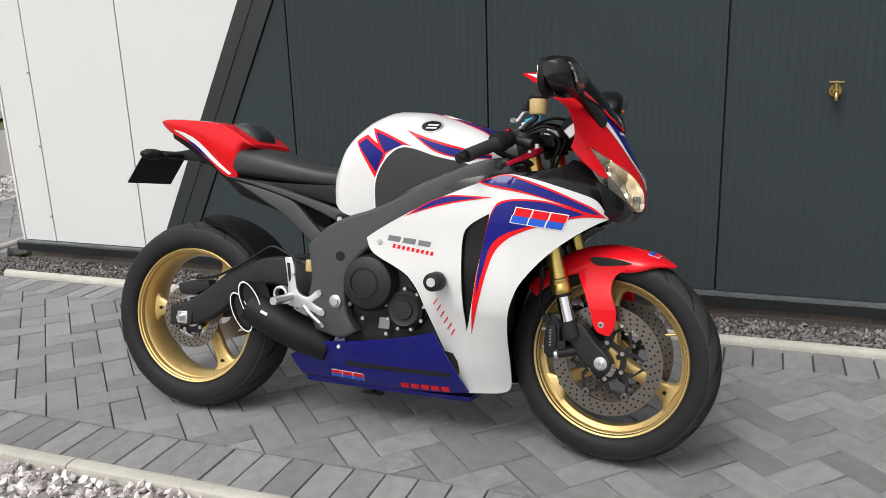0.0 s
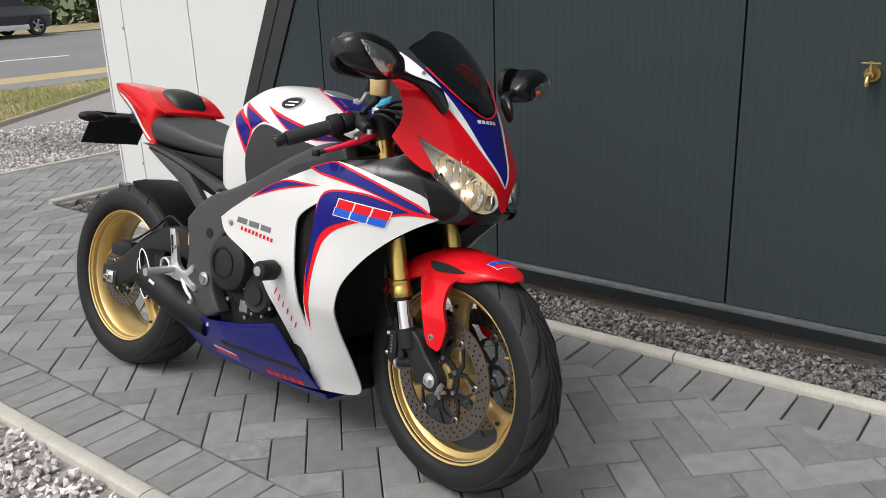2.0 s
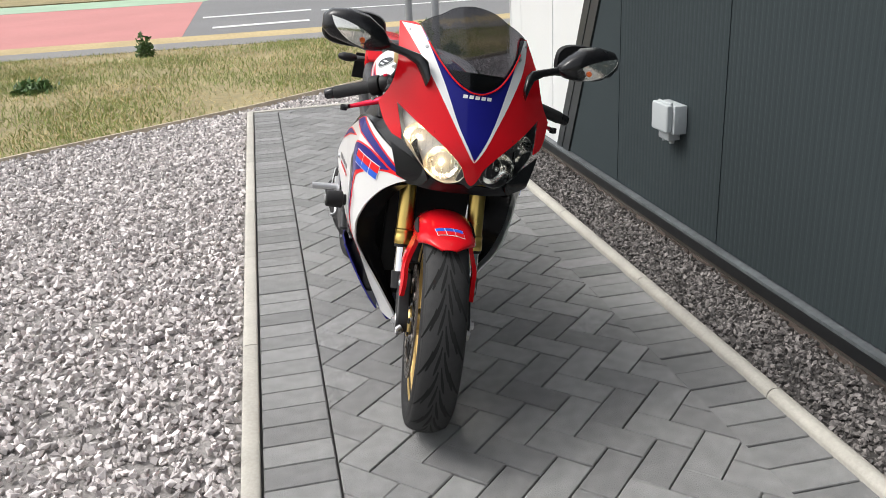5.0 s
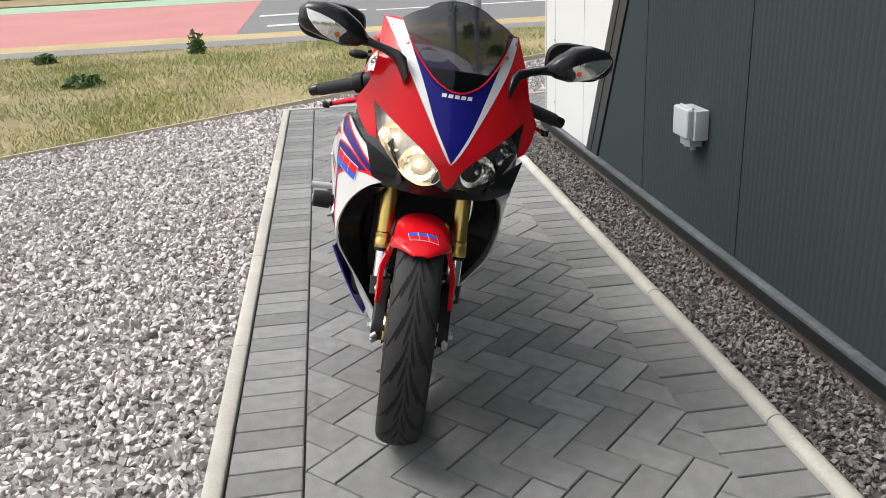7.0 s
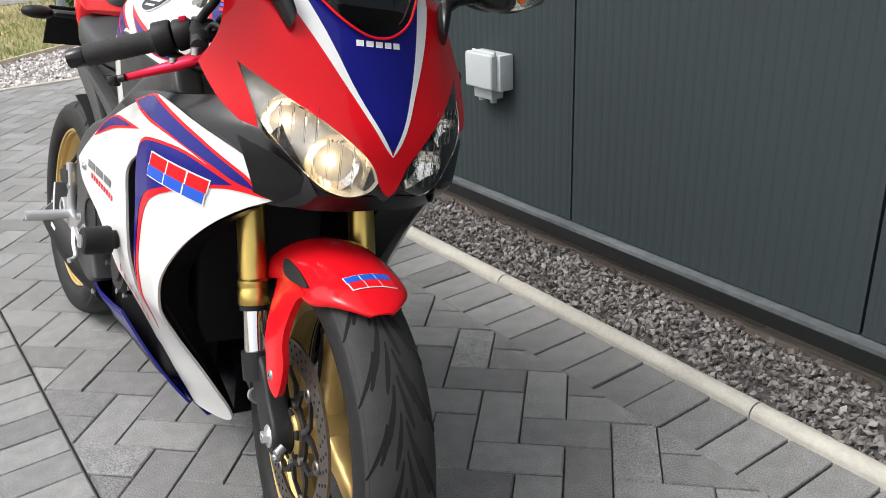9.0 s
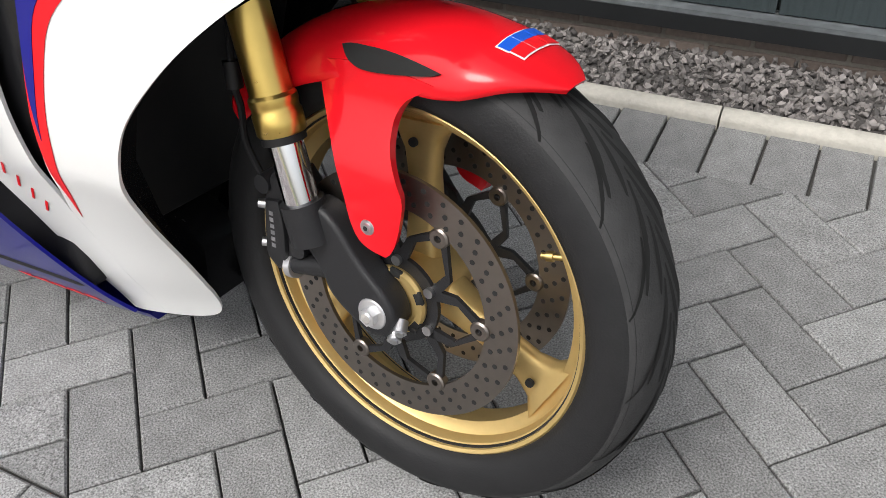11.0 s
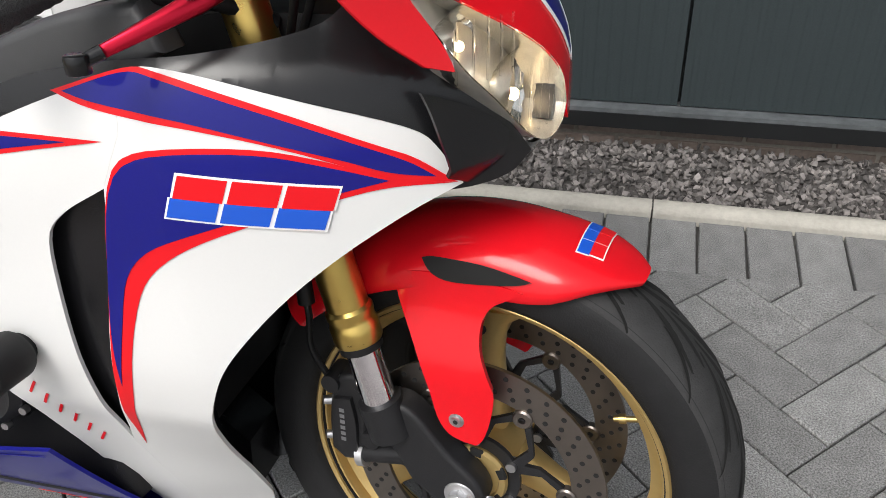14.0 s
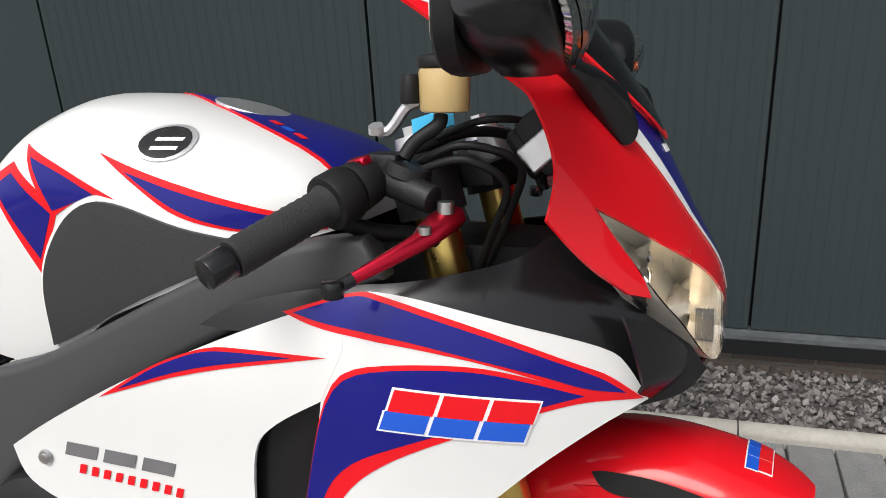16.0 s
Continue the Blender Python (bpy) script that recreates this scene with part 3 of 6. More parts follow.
def car(x, y, turn, paint_low, paint_top, label):
    """A small parked hatchback."""
    r = root("car", pose(x, y, -0.02, 0, 0, turn), label, "car", group="parked cars")
    prof_x = [-1.75, -1.72, -1.45, -0.9, -0.3, 0.5, 1.05, 1.6, 1.74, 1.76]
    low, belt = [0.45, 0.28, 0.22, 0.2, 0.2, 0.2, 0.2, 0.24, 0.3, 0.5], [0.62, 0.8, 0.86, 0.9, 0.9, 0.9, 0.9, 0.84, 0.76, 0.6]
    half = [0.6, 0.74, 0.8, 0.82, 0.82, 0.82, 0.82, 0.78, 0.7, 0.58]
    part("body", loft([[Vector((px, h * cy, l + (t - l) * cz)) for cy, cz in ((-0.9, 0), (0.9, 0), (1, 0.2), (1, 0.7), (0.93, 1), (-0.93, 1), (-1, 0.7), (-1, 0.2))] for px, l, t, h in zip(prof_x, low, belt, half)]),
         paint_top, r)
    part("sill", block(-0.85, 0.9, -0.84, 0.84, 0.2, 0.36, 0.03, 2), paint_low, r, "painted side sill")
    roof = [(-1.5, 0.88, 0.9), (-1.35, 1.3, 0.8), (-1.0, 1.5, 0.72), (0.1, 1.52, 0.72), (0.6, 1.3, 0.76), (1.15, 0.9, 0.86)]
    part("cabin", loft([[Vector((px, h * 0.82 * cy, 0.86 + (t - 0.86) * cz)) for cy, cz in ((-1, 0), (1, 0), (0.9, 0.9), (0.8, 1), (-0.8, 1), (-0.9, 0.9))] for px, t, h in roof]), M["car_glass"], r, "dark glazed cabin")
    part("roof", loft([[Vector((px, cy * 0.6, t)) for cy, t in ((-1, z), (1, z), (0.95, z + 0.03), (-0.95, z + 0.03))] for px, z in ((-1.25, 1.44), (-0.9, 1.515), (0.1, 1.535), (0.35, 1.46))]), paint_top, r)
    for wx in (-1.12, 1.12):
        for sy in (-1, 1):
            w = part("wheel", lathe([(-0.085, 0.2), (-0.09, 0.28), (-0.06, 0.305), (0.06, 0.305), (0.09, 0.28), (0.085, 0.2)], 32), M["rubber_far"], r, "black tyre")
            w.location = (wx, sy * 0.76, 0.305)
            b = rod((0, sy * 0.05, 0), (0, sy * 0.085, 0), 0.06, seg=12)
            for k in range(5):
                a = k * 2 * math.pi / 5
                rod((0.03 * math.cos(a), sy * 0.078, 0.03 * math.sin(a)), (0.19 * math.cos(a), sy * 0.082, 0.19 * math.sin(a)), 0.026, 0.03, 8, b)
            part("rim", merge(b, lathe([(-0.08, 0.19), (-0.084, 0.206), (0.084, 0.206), (0.08, 0.19)], 32)), M["alloy"], w, "silver five-spoke rim")
    return r


car(-26.0, 13.2, 98, M["car_white"], M["car_black"], "small black hatchback with white sill parked across the road")
car(-26.9, 7.4, 98, M["car_white"], M["car_white"], "white car parked across the road")


# ================= the motorcycle =================
M["white"] = node_mat("pearl white fairing paint", (0.69, 0.69, 0.68), 0.3, spread=0.015, scale=400, spec=0.3, coat=0.5, rough_var=0.02)
M["red"] = node_mat("bright red fairing paint", (0.66, 0.007, 0.014), 0.25, spread=0.04, scale=400, coat=0.45, rough_var=0.02, spec=0.08)
M["blue"] = node_mat("deep blue fairing paint", (0.010, 0.011, 0.175), 0.3, spread=0.06, scale=400, coat=0.4, rough_var=0.02, spec=0.08)
M["decal_blue"] = node_mat("bright blue decal", (0.01, 0.09, 0.55), 0.35, spread=0.03)
M["decal_red"] = node_mat("red decal", (0.70, 0.010, 0.016), 0.3, spec=0.2, spread=0.03)
M["decal_white"] = node_mat("white decal", (0.82, 0.82, 0.82), 0.35, spread=0.02)
M["decal_grey"] = node_mat("silver-grey decal", (0.22, 0.22, 0.23), 0.4, 0.5, spread=0.15)
M["gold_rim"] = node_mat("matt gold wheel", (0.66, 0.48, 0.20), 0.44, 0.8, spread=0.06, scale=120, rough_var=0.05)
M["gold_fork"] = node_mat("brushed gold fork tube", (0.66, 0.47, 0.14), 0.3, 1.0, spread=0.06, scale=60)
M["chrome"] = node_mat("chrome", (0.8, 0.8, 0.82), 0.08, 1.0, spread=0.02, rough_var=0.02)
M["steel"] = node_mat("drilled disc steel", (0.22, 0.195, 0.175), 0.38, 1.0, spread=0.12, scale=80)
M["alu"] = node_mat("cast aluminium", (0.62, 0.62, 0.63), 0.4, 0.9, spread=0.08, scale=80)
M["black_cast"] = node_mat("satin black casting", (0.0119, 0.0119, 0.0133), 0.48, spec=0.35, spread=0.2, scale=120, bump=0.0004, bump_scale=500)
M["black_paint"] = node_mat("black fairing plastic", (0.008, 0.008, 0.009), 0.24, spec=0.4, spread=0.15, scale=80)
M["frame_grey"] = node_mat("dark grey frame paint", (0.040, 0.041, 0.043), 0.5, spread=0.1, scale=140, bump=0.0002, bump_scale=600)
M["matt_black"] = node_mat("matt black plastic", (0.0070, 0.0070, 0.0077), 0.55, spec=0.3, spread=0.15, scale=90)
M["seat"] = node_mat("black grained vinyl", (0.026, 0.027, 0.029), 0.5, spread=0.12, scale=160, bump=0.0005, bump_scale=450)
M["pad"] = node_mat("dark grey textured tank pad", (0.0280, 0.0287, 0.0301), 0.6, spread=0.15, scale=200, bump=0.0006, bump_scale=500)
M["tyre"] = node_mat("black tyre rubber", (0.0125, 0.0125, 0.0132), 0.6, spec=0.25, spread=0.25, scale=40, bump=0.0005, bump_scale=400, big=0.2, big_scale=9)
M["tread"] = node_mat("scuffed tyre tread", (0.031, 0.031, 0.0313), 0.7, spec=0.25, spread=0.25, scale=60, bump=0.0006, bump_scale=300, big=0.25, big_scale=9)
# near-black for raised strips that paint the tread's sunken lines as shade
M["groove_black"] = node_mat("flat black for groove shade", (0.004, 0.004, 0.004), 0.9)
# flat black that paints the shade of holes and slots; nothing is cut
M["hole"] = node_mat("flat black for hole shade", (0.006, 0.006, 0.006), 0.9)
M["rubber"] = node_mat("grip rubber", (0.018, 0.018, 0.019), 0.75, spread=0.2, scale=200, bump=0.0015, bump_scale=420)
M["lever"] = node_mat("red anodised lever", (0.50, 0.012, 0.035), 0.28, 0.9, spread=0.08)
M["fluid"] = node_mat("amber fluid reservoir", (0.50, 0.36, 0.16), 0.35, spread=0.06)
M["cyan"] = node_mat("cyan paper tag", (0.02, 0.36, 0.62), 0.6)
M["amber"] = node_mat("amber bulb", (0.65, 0.12, 0.02), 0.25)
M["reflector"] = node_mat("bright lamp reflector", (0.88, 0.87, 0.84), 0.12, 1.0, spread=0.02, rough_var=0.03)
M["lamp_black"] = node_mat("dark lamp housing", (0.03, 0.03, 0.032), 0.3)
M["lens"] = glass_mat("clear lamp lens", (0.97, 0.97, 0.97), 0.02, 1.3)
M["screen"] = glass_mat("dark smoked screen", (0.15, 0.15, 0.165), 0.03, 1.42)
M["lamp_lit_silver"] = node_mat("silver interior, lit lamp only", (0.72, 0.69, 0.62), 0.3, 0.65, spread=0.3, scale=60, rough_var=0.06)
M["lamp_dish"] = node_mat("fluted lamp dish", (0.86, 0.84, 0.78), 0.1, 1.0, spread=0.06, scale=120, rough_var=0.03)
M["bulb"] = glow_mat("warm bulb", (1.0, 0.74, 0.42), 26.0)
M["mirror"] = node_mat("mirror glass", (0.85, 0.85, 0.86), 0.02, 1.0, spread=0.0, rough_var=0.0)
M["bolt"] = node_mat("steel bolt", (0.55, 0.55, 0.56), 0.3, 1.0, spread=0.1)

BIKE = Matrix.Translation((-0.27, 2.383, 0)) @ Matrix.Rotation(radians(-12.5), 4, "X")
bike = root("motorcycle", BIKE, "red, white and blue sports motorcycle with gold wheels on its stand", "motorcycle")
AXLE = Vector((0.018, 0.0, 0.3165))
RAKE = Vector((-0.27, 0, 0.963)).normalized()
PIVOT = AXLE + Vector((-0.06, 0, 0.0))
FM = Matrix.Translation(PIVOT) @ Matrix.Rotation(radians(-8.4), 4, RAKE) @ Matrix.Translation(-PIVOT)
UN = FM.inverted()


def P(name, bm, mat_name, parent=None, label="", sharp=35.0, xf=None):
    return part(name, bm, M[mat_name], parent or bike, label, sharp, xf)


def curve_fn(xs, ys):
    """A smooth curve through a few stations."""
    xs, ys = np.array(xs, float), np.array(ys, float)
    h = np.diff(xs)
    d = np.diff(ys) / h
    m = np.zeros(len(xs))
    m[0], m[-1] = d[0], d[-1]
    for i in range(1, len(xs) - 1):
        m[i] = 0 if d[i - 1] * d[i] <= 0 else 2 * d[i - 1] * d[i] / (d[i - 1] + d[i])

    def f(x):
        x = min(max(x, xs[0]), xs[-1])
        i = min(max(int(np.searchsorted(xs, x, side="right")) - 1, 0), len(h) - 1)
        t = (x - xs[i]) / h[i]
        return (1 + 2 * t) * (1 - t) ** 2 * ys[i] + t * (1 - t) ** 2 * h[i] * m[i] + t * t * (3 - 2 * t) * ys[i + 1] + t * t * (t - 1) * h[i] * m[i + 1]
    return f


def soften(outline, corner=48.0):
    """Rounds the gentle bends of an outline and keeps its sharp corners."""
    pts = [Vector(p[:2]) for p in outline]
    out, n = [], len(pts)
    for i in range(n):
        a, b, c = pts[i - 1], pts[i], pts[(i + 1) % n]
        u, v = (b - a), (c - b)
        if u.length < 1e-6 or v.length < 1e-6:
            continue
        if math.degrees(u.angle(v)) > corner or len(outline[i]) > 2:
            out.append(b)
            continue
        p0, p2 = b - u * 0.45, b + v * 0.45
        out += [(1 - t) ** 2 * p0 + 2 * t * (1 - t) * b + t * t * p2 for t in (0.0, 0.25, 0.5, 0.75, 1.0)]
    return out


def shell(outline, surf, thick=0.003, step=0.014, out=0.0, smooth=True):
    """A curved panel: a flat outline laid on a surface, with thickness behind it."""
    pts = soften(outline) if smooth else [Vector(p[:2]) for p in outline]
    b = bmesh.new()
    b.faces.new([b.verts.new((p[0], p[1], 0)) for p in pts])
    bmesh.ops.triangulate(b, faces=b.faces[:])
    for ax in (0, 1):
        lo, hi = min(p[ax] for p in pts), max(p[ax] for p in pts)
        k = math.ceil(lo / step)
        while k * step < hi:
            co, no = [0, 0, 0], [0, 0, 0]
            co[ax], no[ax] = k * step, 1
            bmesh.ops.bisect_plane(b, geom=b.verts[:] + b.edges[:] + b.faces[:], plane_co=co, plane_no=no, dist=1e-5)
            k += 1
    b.verts.index_update()
    rim = [(e.verts[0].index, e.verts[1].index) for e in b.edges if len(e.link_faces) == 1]
    uv = [(v.co.x, v.co.y) for v in b.verts]
    faces = [[v.index for v in f.verts] for f in b.faces]
    b.free()
    e = 0.002
    top, low = [], []
    for s, t in uv:
        c = surf(s, t)
        n = (surf(s + e, t) - surf(s - e, t)).cross(surf(s, t + e) - surf(s, t - e)).normalized()
        if n.dot(OUTWARD(c)) < 0:
            n = -n
        top.append(c + n * out)
        low.append(c + n * (out - thick))
    r = bmesh.new()
    tv, lv = [r.verts.new(p) for p in top], [r.verts.new(p) for p in low]
    for f in faces:
        r.faces.new([tv[i] for i in f])
        r.faces.new([lv[i] for i in reversed(f)])
    for i, j in rim:
        r.faces.new((tv[i], tv[j], lv[j], lv[i]))
    return r


def OUTWARD(c):
    return Vector((0.9 if c.x > -0.22 else 0.0, 4.0 * c.y if abs(c.y) > 0.04 else 0.4 * c.y, 0.15))


def plate(outline, y0, y1, bevel=0.004, smooth=True, seg=2):
    """A cast or cut plate: an outline in side view with thickness across the bike."""
    pts = soften(outline) if smooth else [Vector(p) for p in outline]
    b = loft([[Vector((p[0], y, p[1])) for p in pts] for y in (y0, y1)])
    bmesh.ops.recalc_face_normals(b, faces=b.faces)
    if bevel:
        caps = [f for f in b.faces if len(f.verts) == len(pts) and len(pts) != 4 or abs(f.normal.y) > 0.99]
        es = list({e for f in caps for e in f.edges})
        bmesh.ops.bevel(b, geom=es, offset=bevel, segments=seg, profile=0.6, affect="EDGES", clamp_overlap=True)
    return b


def both(name, make, mat_name, label="", parent=None, xf=None, sharp=35.0):
    """A part and its mirror twin."""
    obs = []
    for s in (-1, 1):
        obs.append(P(name, make(s), mat_name, parent, label, sharp, xf))
    return obs


def bolt_head(c, axis, r=0.006, h=0.004, bm=None):
    c, axis = Vector(c), Vector(axis).normalized()
    bm = rod(c, c + axis * h, r, r * 0.85, 14, bm)
    return bm


# ---- wheels ----
def arc_profile(w, r_bead, r_side, r_top, crown):
    """Tyre section from bead to bead as (y, r)."""
    pts = [(-w * 0.34, r_bead), (-w * 0.36, r_bead + 0.0085), (-w * 0.43, r_bead + 0.012), (-w * 0.485, r_bead + 0.022), (-w * 0.5, r_side)]
    for a in np.linspace(0.12, math.pi - 0.12, 15):
        pts.append((-w * 0.497 * math.cos(a), r_side + 0.012 + (r_top - r_side - 0.012) * math.sin(a) ** crown))
    return pts + [(-y, r) for y, r in pts[4::-1]]


def wheel(name, centre, r_tyre, w_tyre, w_rim, spoke_angles, spoke_w, xf, label, tread_n):
    T = (xf or Matrix.Identity(4)) @ Matrix.Translation(centre)
    h = w_rim / 2
    side = [(h - 0.002, 0.2335), (h, 0.231), (h - 0.002, 0.2265), (h - 0.008, 0.2255), (h - 0.0095, 0.222), (h - 0.013, 0.2205), (h - 0.024, 0.2195), (h - 0.028, 0.215), (h * 0.32, 0.2045)]
    rim_prof = [(-h + 0.009, 0.2325), (-h + 0.014, 0.224), (0, 0.216), (h - 0.014, 0.224), (h - 0.009, 0.2325)] + side + [(-y, r) for y, r in side[::-1]]
    rim = P(name, lathe(rim_prof, 96), "gold_rim", None, label, 28, T)
    for a in spoke_angles:
        a = radians(a)
        ca, sa = math.cos(a), math.sin(a)
        rings = []
        for r, wd, th in ((0.030, 0.050, 0.040), (0.052, 0.046, 0.036), (0.09, 0.042 * spoke_w, 0.026), (0.135, 0.040 * spoke_w, 0.022), (0.165, 0.046 * spoke_w, 0.022), (0.188, 0.066 * spoke_w, 0.026), (0.201, 0.105 * spoke_w, 0.034), (0.2065, 0.125 * spoke_w, 0.036)):
            ring = []
            for k in np.linspace(0, 2 * math.pi, 16, endpoint=False):
                u = wd / 2 * math.copysign(abs(math.cos(k)) ** 0.6, math.cos(k))
                v = th / 1.6 * math.copysign(abs(math.sin(k)) ** 0.6, math.sin(k))
                ring.append(Vector((r * ca - u * sa, v, r * sa + u * ca)))
            rings.append(ring)
        P("spoke", loft(rings), "gold_rim", rim, "", 50, T)
        # black peg on the solid spoke paints the shade of a hole
        c = Vector((0.18 * ca, 0, 0.18 * sa))
        P("spoke_hole", rod(c + Vector((0, -0.0235, 0)), c + Vector((0, -0.019, 0)), 0.0055, seg=12), "hole", rim, "", 50, T)
    P("hub", lathe([(-0.055, 0.014), (-0.055, 0.034), (-0.03, 0.042), (0.03, 0.042), (0.055, 0.034), (0.055, 0.014)], 40), "gold_rim", rim, "", 40, T)
    prof = arc_profile(w_tyre, 0.2245, 0.2245 + (r_tyre - 0.2245) * 0.42, r_tyre, 0.82)
    inner = [(w_tyre * 0.3, 0.2235), (-w_tyre * 0.3, 0.2235)]
    tyre = P("tyre", lathe(prof + inner, 128), "tyre", rim, "black road tyre with curved tread grooves", 50, T)
    # tread band: lies a hair above the crown; black strips on it paint groove shade
    surf_r = lambda y: np.interp(y, [p[0] for p in prof[4:-4]], [p[1] for p in prof[4:-4]])
    yb = w_tyre * 0.465
    band = [(y, surf_r(y) + 0.0006) for y in np.linspace(-yb, yb, 19)] + [(y, surf_r(y) - 0.004) for y in np.linspace(yb, -yb, 7)]
    P("tread", lathe(band, 128), "tread", tyre, "scuffed tread", 50, T)
    g = bmesh.new()
    for k in range(tread_n):
        for s in (-1, 1):
            for (y0, y1, da, off, wdt) in ((0.08, 0.62, 0.24, 0.0, 0.0056), (0.40, 0.92, 0.17, 0.5, 0.0046), (0.03, 0.28, 0.17, 0.62, 0.0046)):
                a0 = 2 * math.pi * (k + off + (0.5 if s > 0 else 0.0)) / tread_n
                ring_l, ring_r = [], []
                for t in np.linspace(0, 1, 9):
                    y = s * (y0 + (y1 - y0) * t) * w_tyre / 2
                    a = a0 - da * (t ** 0.75) * 1.5
                    wd = wdt * math.sin(math.pi * min(max(t, 0.06), 0.94)) ** 0.5
                    rr = surf_r(y) + 0.0012
                    for lst, sg in ((ring_l, -1), (ring_r, 1)):
                        aa = a + sg * wd * 0.75 / rr
                        yy = y + sg * s * wd * 0.7
                        lst.append(Vector((rr * math.cos(aa), yy, rr * math.sin(aa))))
                vl, vr = [g.verts.new(q) for q in ring_l], [g.verts.new(q) for q in ring_r]
                for i in range(8):
                    g.faces.new((vl[i], vl[i + 1], vr[i + 1], vr[i]))
    P("tread_groove", g, "groove_black", tyre, "black strips painting the shaded tread grooves", 50, T)
    return rim, T


def disc(parent, T, y, r0, r1, holes, arms, carrier_mat, thick=0.005):
    """A drilled brake disc with its carrier."""
    d = P("brake_disc", lathe([(y - thick / 2, r0), (y - thick / 2, r1), (y + thick / 2, r1), (y + thick / 2, r0)], 96), "steel", parent, "drilled steel brake disc", 40, T)
    # black pegs a hair proud of the solid disc paint its drillings' shade
    hb = bmesh.new()
    for k in range(holes):
        a = 2 * math.pi * k / holes
        for r, da in ((r0 + (r1 - r0) * 0.24, 0.0), (r0 + (r1 - r0) * 0.5, 0.33 * 6.28 / holes), (r0 + (r1 - r0) * 0.78, 0.66 * 6.28 / holes)):
            c = Vector((r * math.cos(a + da), y, r * math.sin(a + da)))
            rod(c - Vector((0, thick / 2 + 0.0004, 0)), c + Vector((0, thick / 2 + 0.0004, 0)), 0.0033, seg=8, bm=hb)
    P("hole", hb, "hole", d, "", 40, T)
    cb = lathe([(y - 0.003, 0.038), (y - 0.003, 0.058), (y + 0.003, 0.058), (y + 0.003, 0.038)], 48)
    for k in range(arms):
        a = 2 * math.pi * k / arms
        at = lambda r_, da: Vector((r_ * math.cos(a + da), y, r_ * math.sin(a + da)))
        for da in (-0.42, 0.30):
            P("carrier_arm", loft([[at(r_, d_ + e / r_) + Vector((0, q, 0)) for e, q in ((-w_, -0.003), (w_, -0.003), (w_, 0.003), (-w_, 0.003))] for r_, d_, w_ in ((0.052, da * 1.5, 0.008), ((0.052 + r0) / 2, da, 0.0055), (r0 - 0.006, da * 0.12, 0.006))]),
              carrier_mat, d, "", 40, T)
        c = at(r0 - 0.006, 0)
        P("disc_bobbin", lathe([(-0.0065, 0.0045), (-0.0065, 0.0105), (-0.0045, 0.0125), (0.0045, 0.0125), (0.0065, 0.0105), (0.0065, 0.0045)], 20), "steel", d, "", 40, T @ Matrix.Translation(c))
        c = at(0.053, 0.5)
        P("disc_bolt", rod(c - Vector((0, 0.008, 0)), c + Vector((0, 0.008, 0)), 0.0065, seg=10), "bolt", d, "", 40, T)
    P("carrier", cb, carrier_mat, d, "black disc carrier", 40, T)
    return d


fw, FT = wheel("front_wheel", AXLE, 0.308, 0.122, 0.094, (93, -27, 213), 1.0, FM, "matt gold three-spoke front wheel", 18)
for s in (-1, 1):
    disc(fw, FT, 0.062 * s, 0.121, 0.163, 36, 6, "black_cast")
    hub_cap = P("hub_flange", lathe([(s * 0.055, 0.022), (s * 0.055, 0.040), (s * 0.070, 0.044), (s * 0.075, 0.042), (s * 0.075, 0.034), (s * 0.071, 0.032), (s * 0.071, 0.022)], 40), "gold_rim", fw, "gold hub flange with black blocks for shaded cut-outs", 30, FT)
    # black blocks on the whole ring paint its cut-outs as shade
    for k in range(6):
        a = 2 * math.pi * (k + 0.4) / 6
        ca, sa = math.cos(a), math.sin(a)
        P("cut_out", block(0.0335, 0.0448, -0.0085, 0.0085, s * 0.069, s * 0.0756, 0.002), "hole", hub_cap, "", 40, FT @ Matrix.Rotation(-a, 4, "Y") @ Matrix.Rotation(radians(90), 4, "X") @ Matrix.Diagonal((1, 1, -1, 1)))
P("valve", merge(rod((0.185, 0.0, 0.088), (0.152, -0.004, 0.082), 0.004, seg=10), rod((0.166, -0.002, 0.0845), (0.158, -0.003, 0.083), 0.0062, seg=12)), "brass", fw, "brass valve stem", 40, FT)
REAR = Vector((-1.414, 0.0, 0.319))
rw, RT = wheel("rear_wheel", REAR, 0.324, 0.192, 0.162, (-62, 58, 178), 1.15, None, "matt gold three-spoke rear wheel", 16)
disc(rw, RT, -0.083, 0.075, 0.110, 26, 5, "black_cast")
P("sprocket", lathe([(0.085, 0.05), (0.085, 0.10), (0.092, 0.10), (0.092, 0.05)], 42), "steel", rw, "steel chain sprocket", 30, RT)

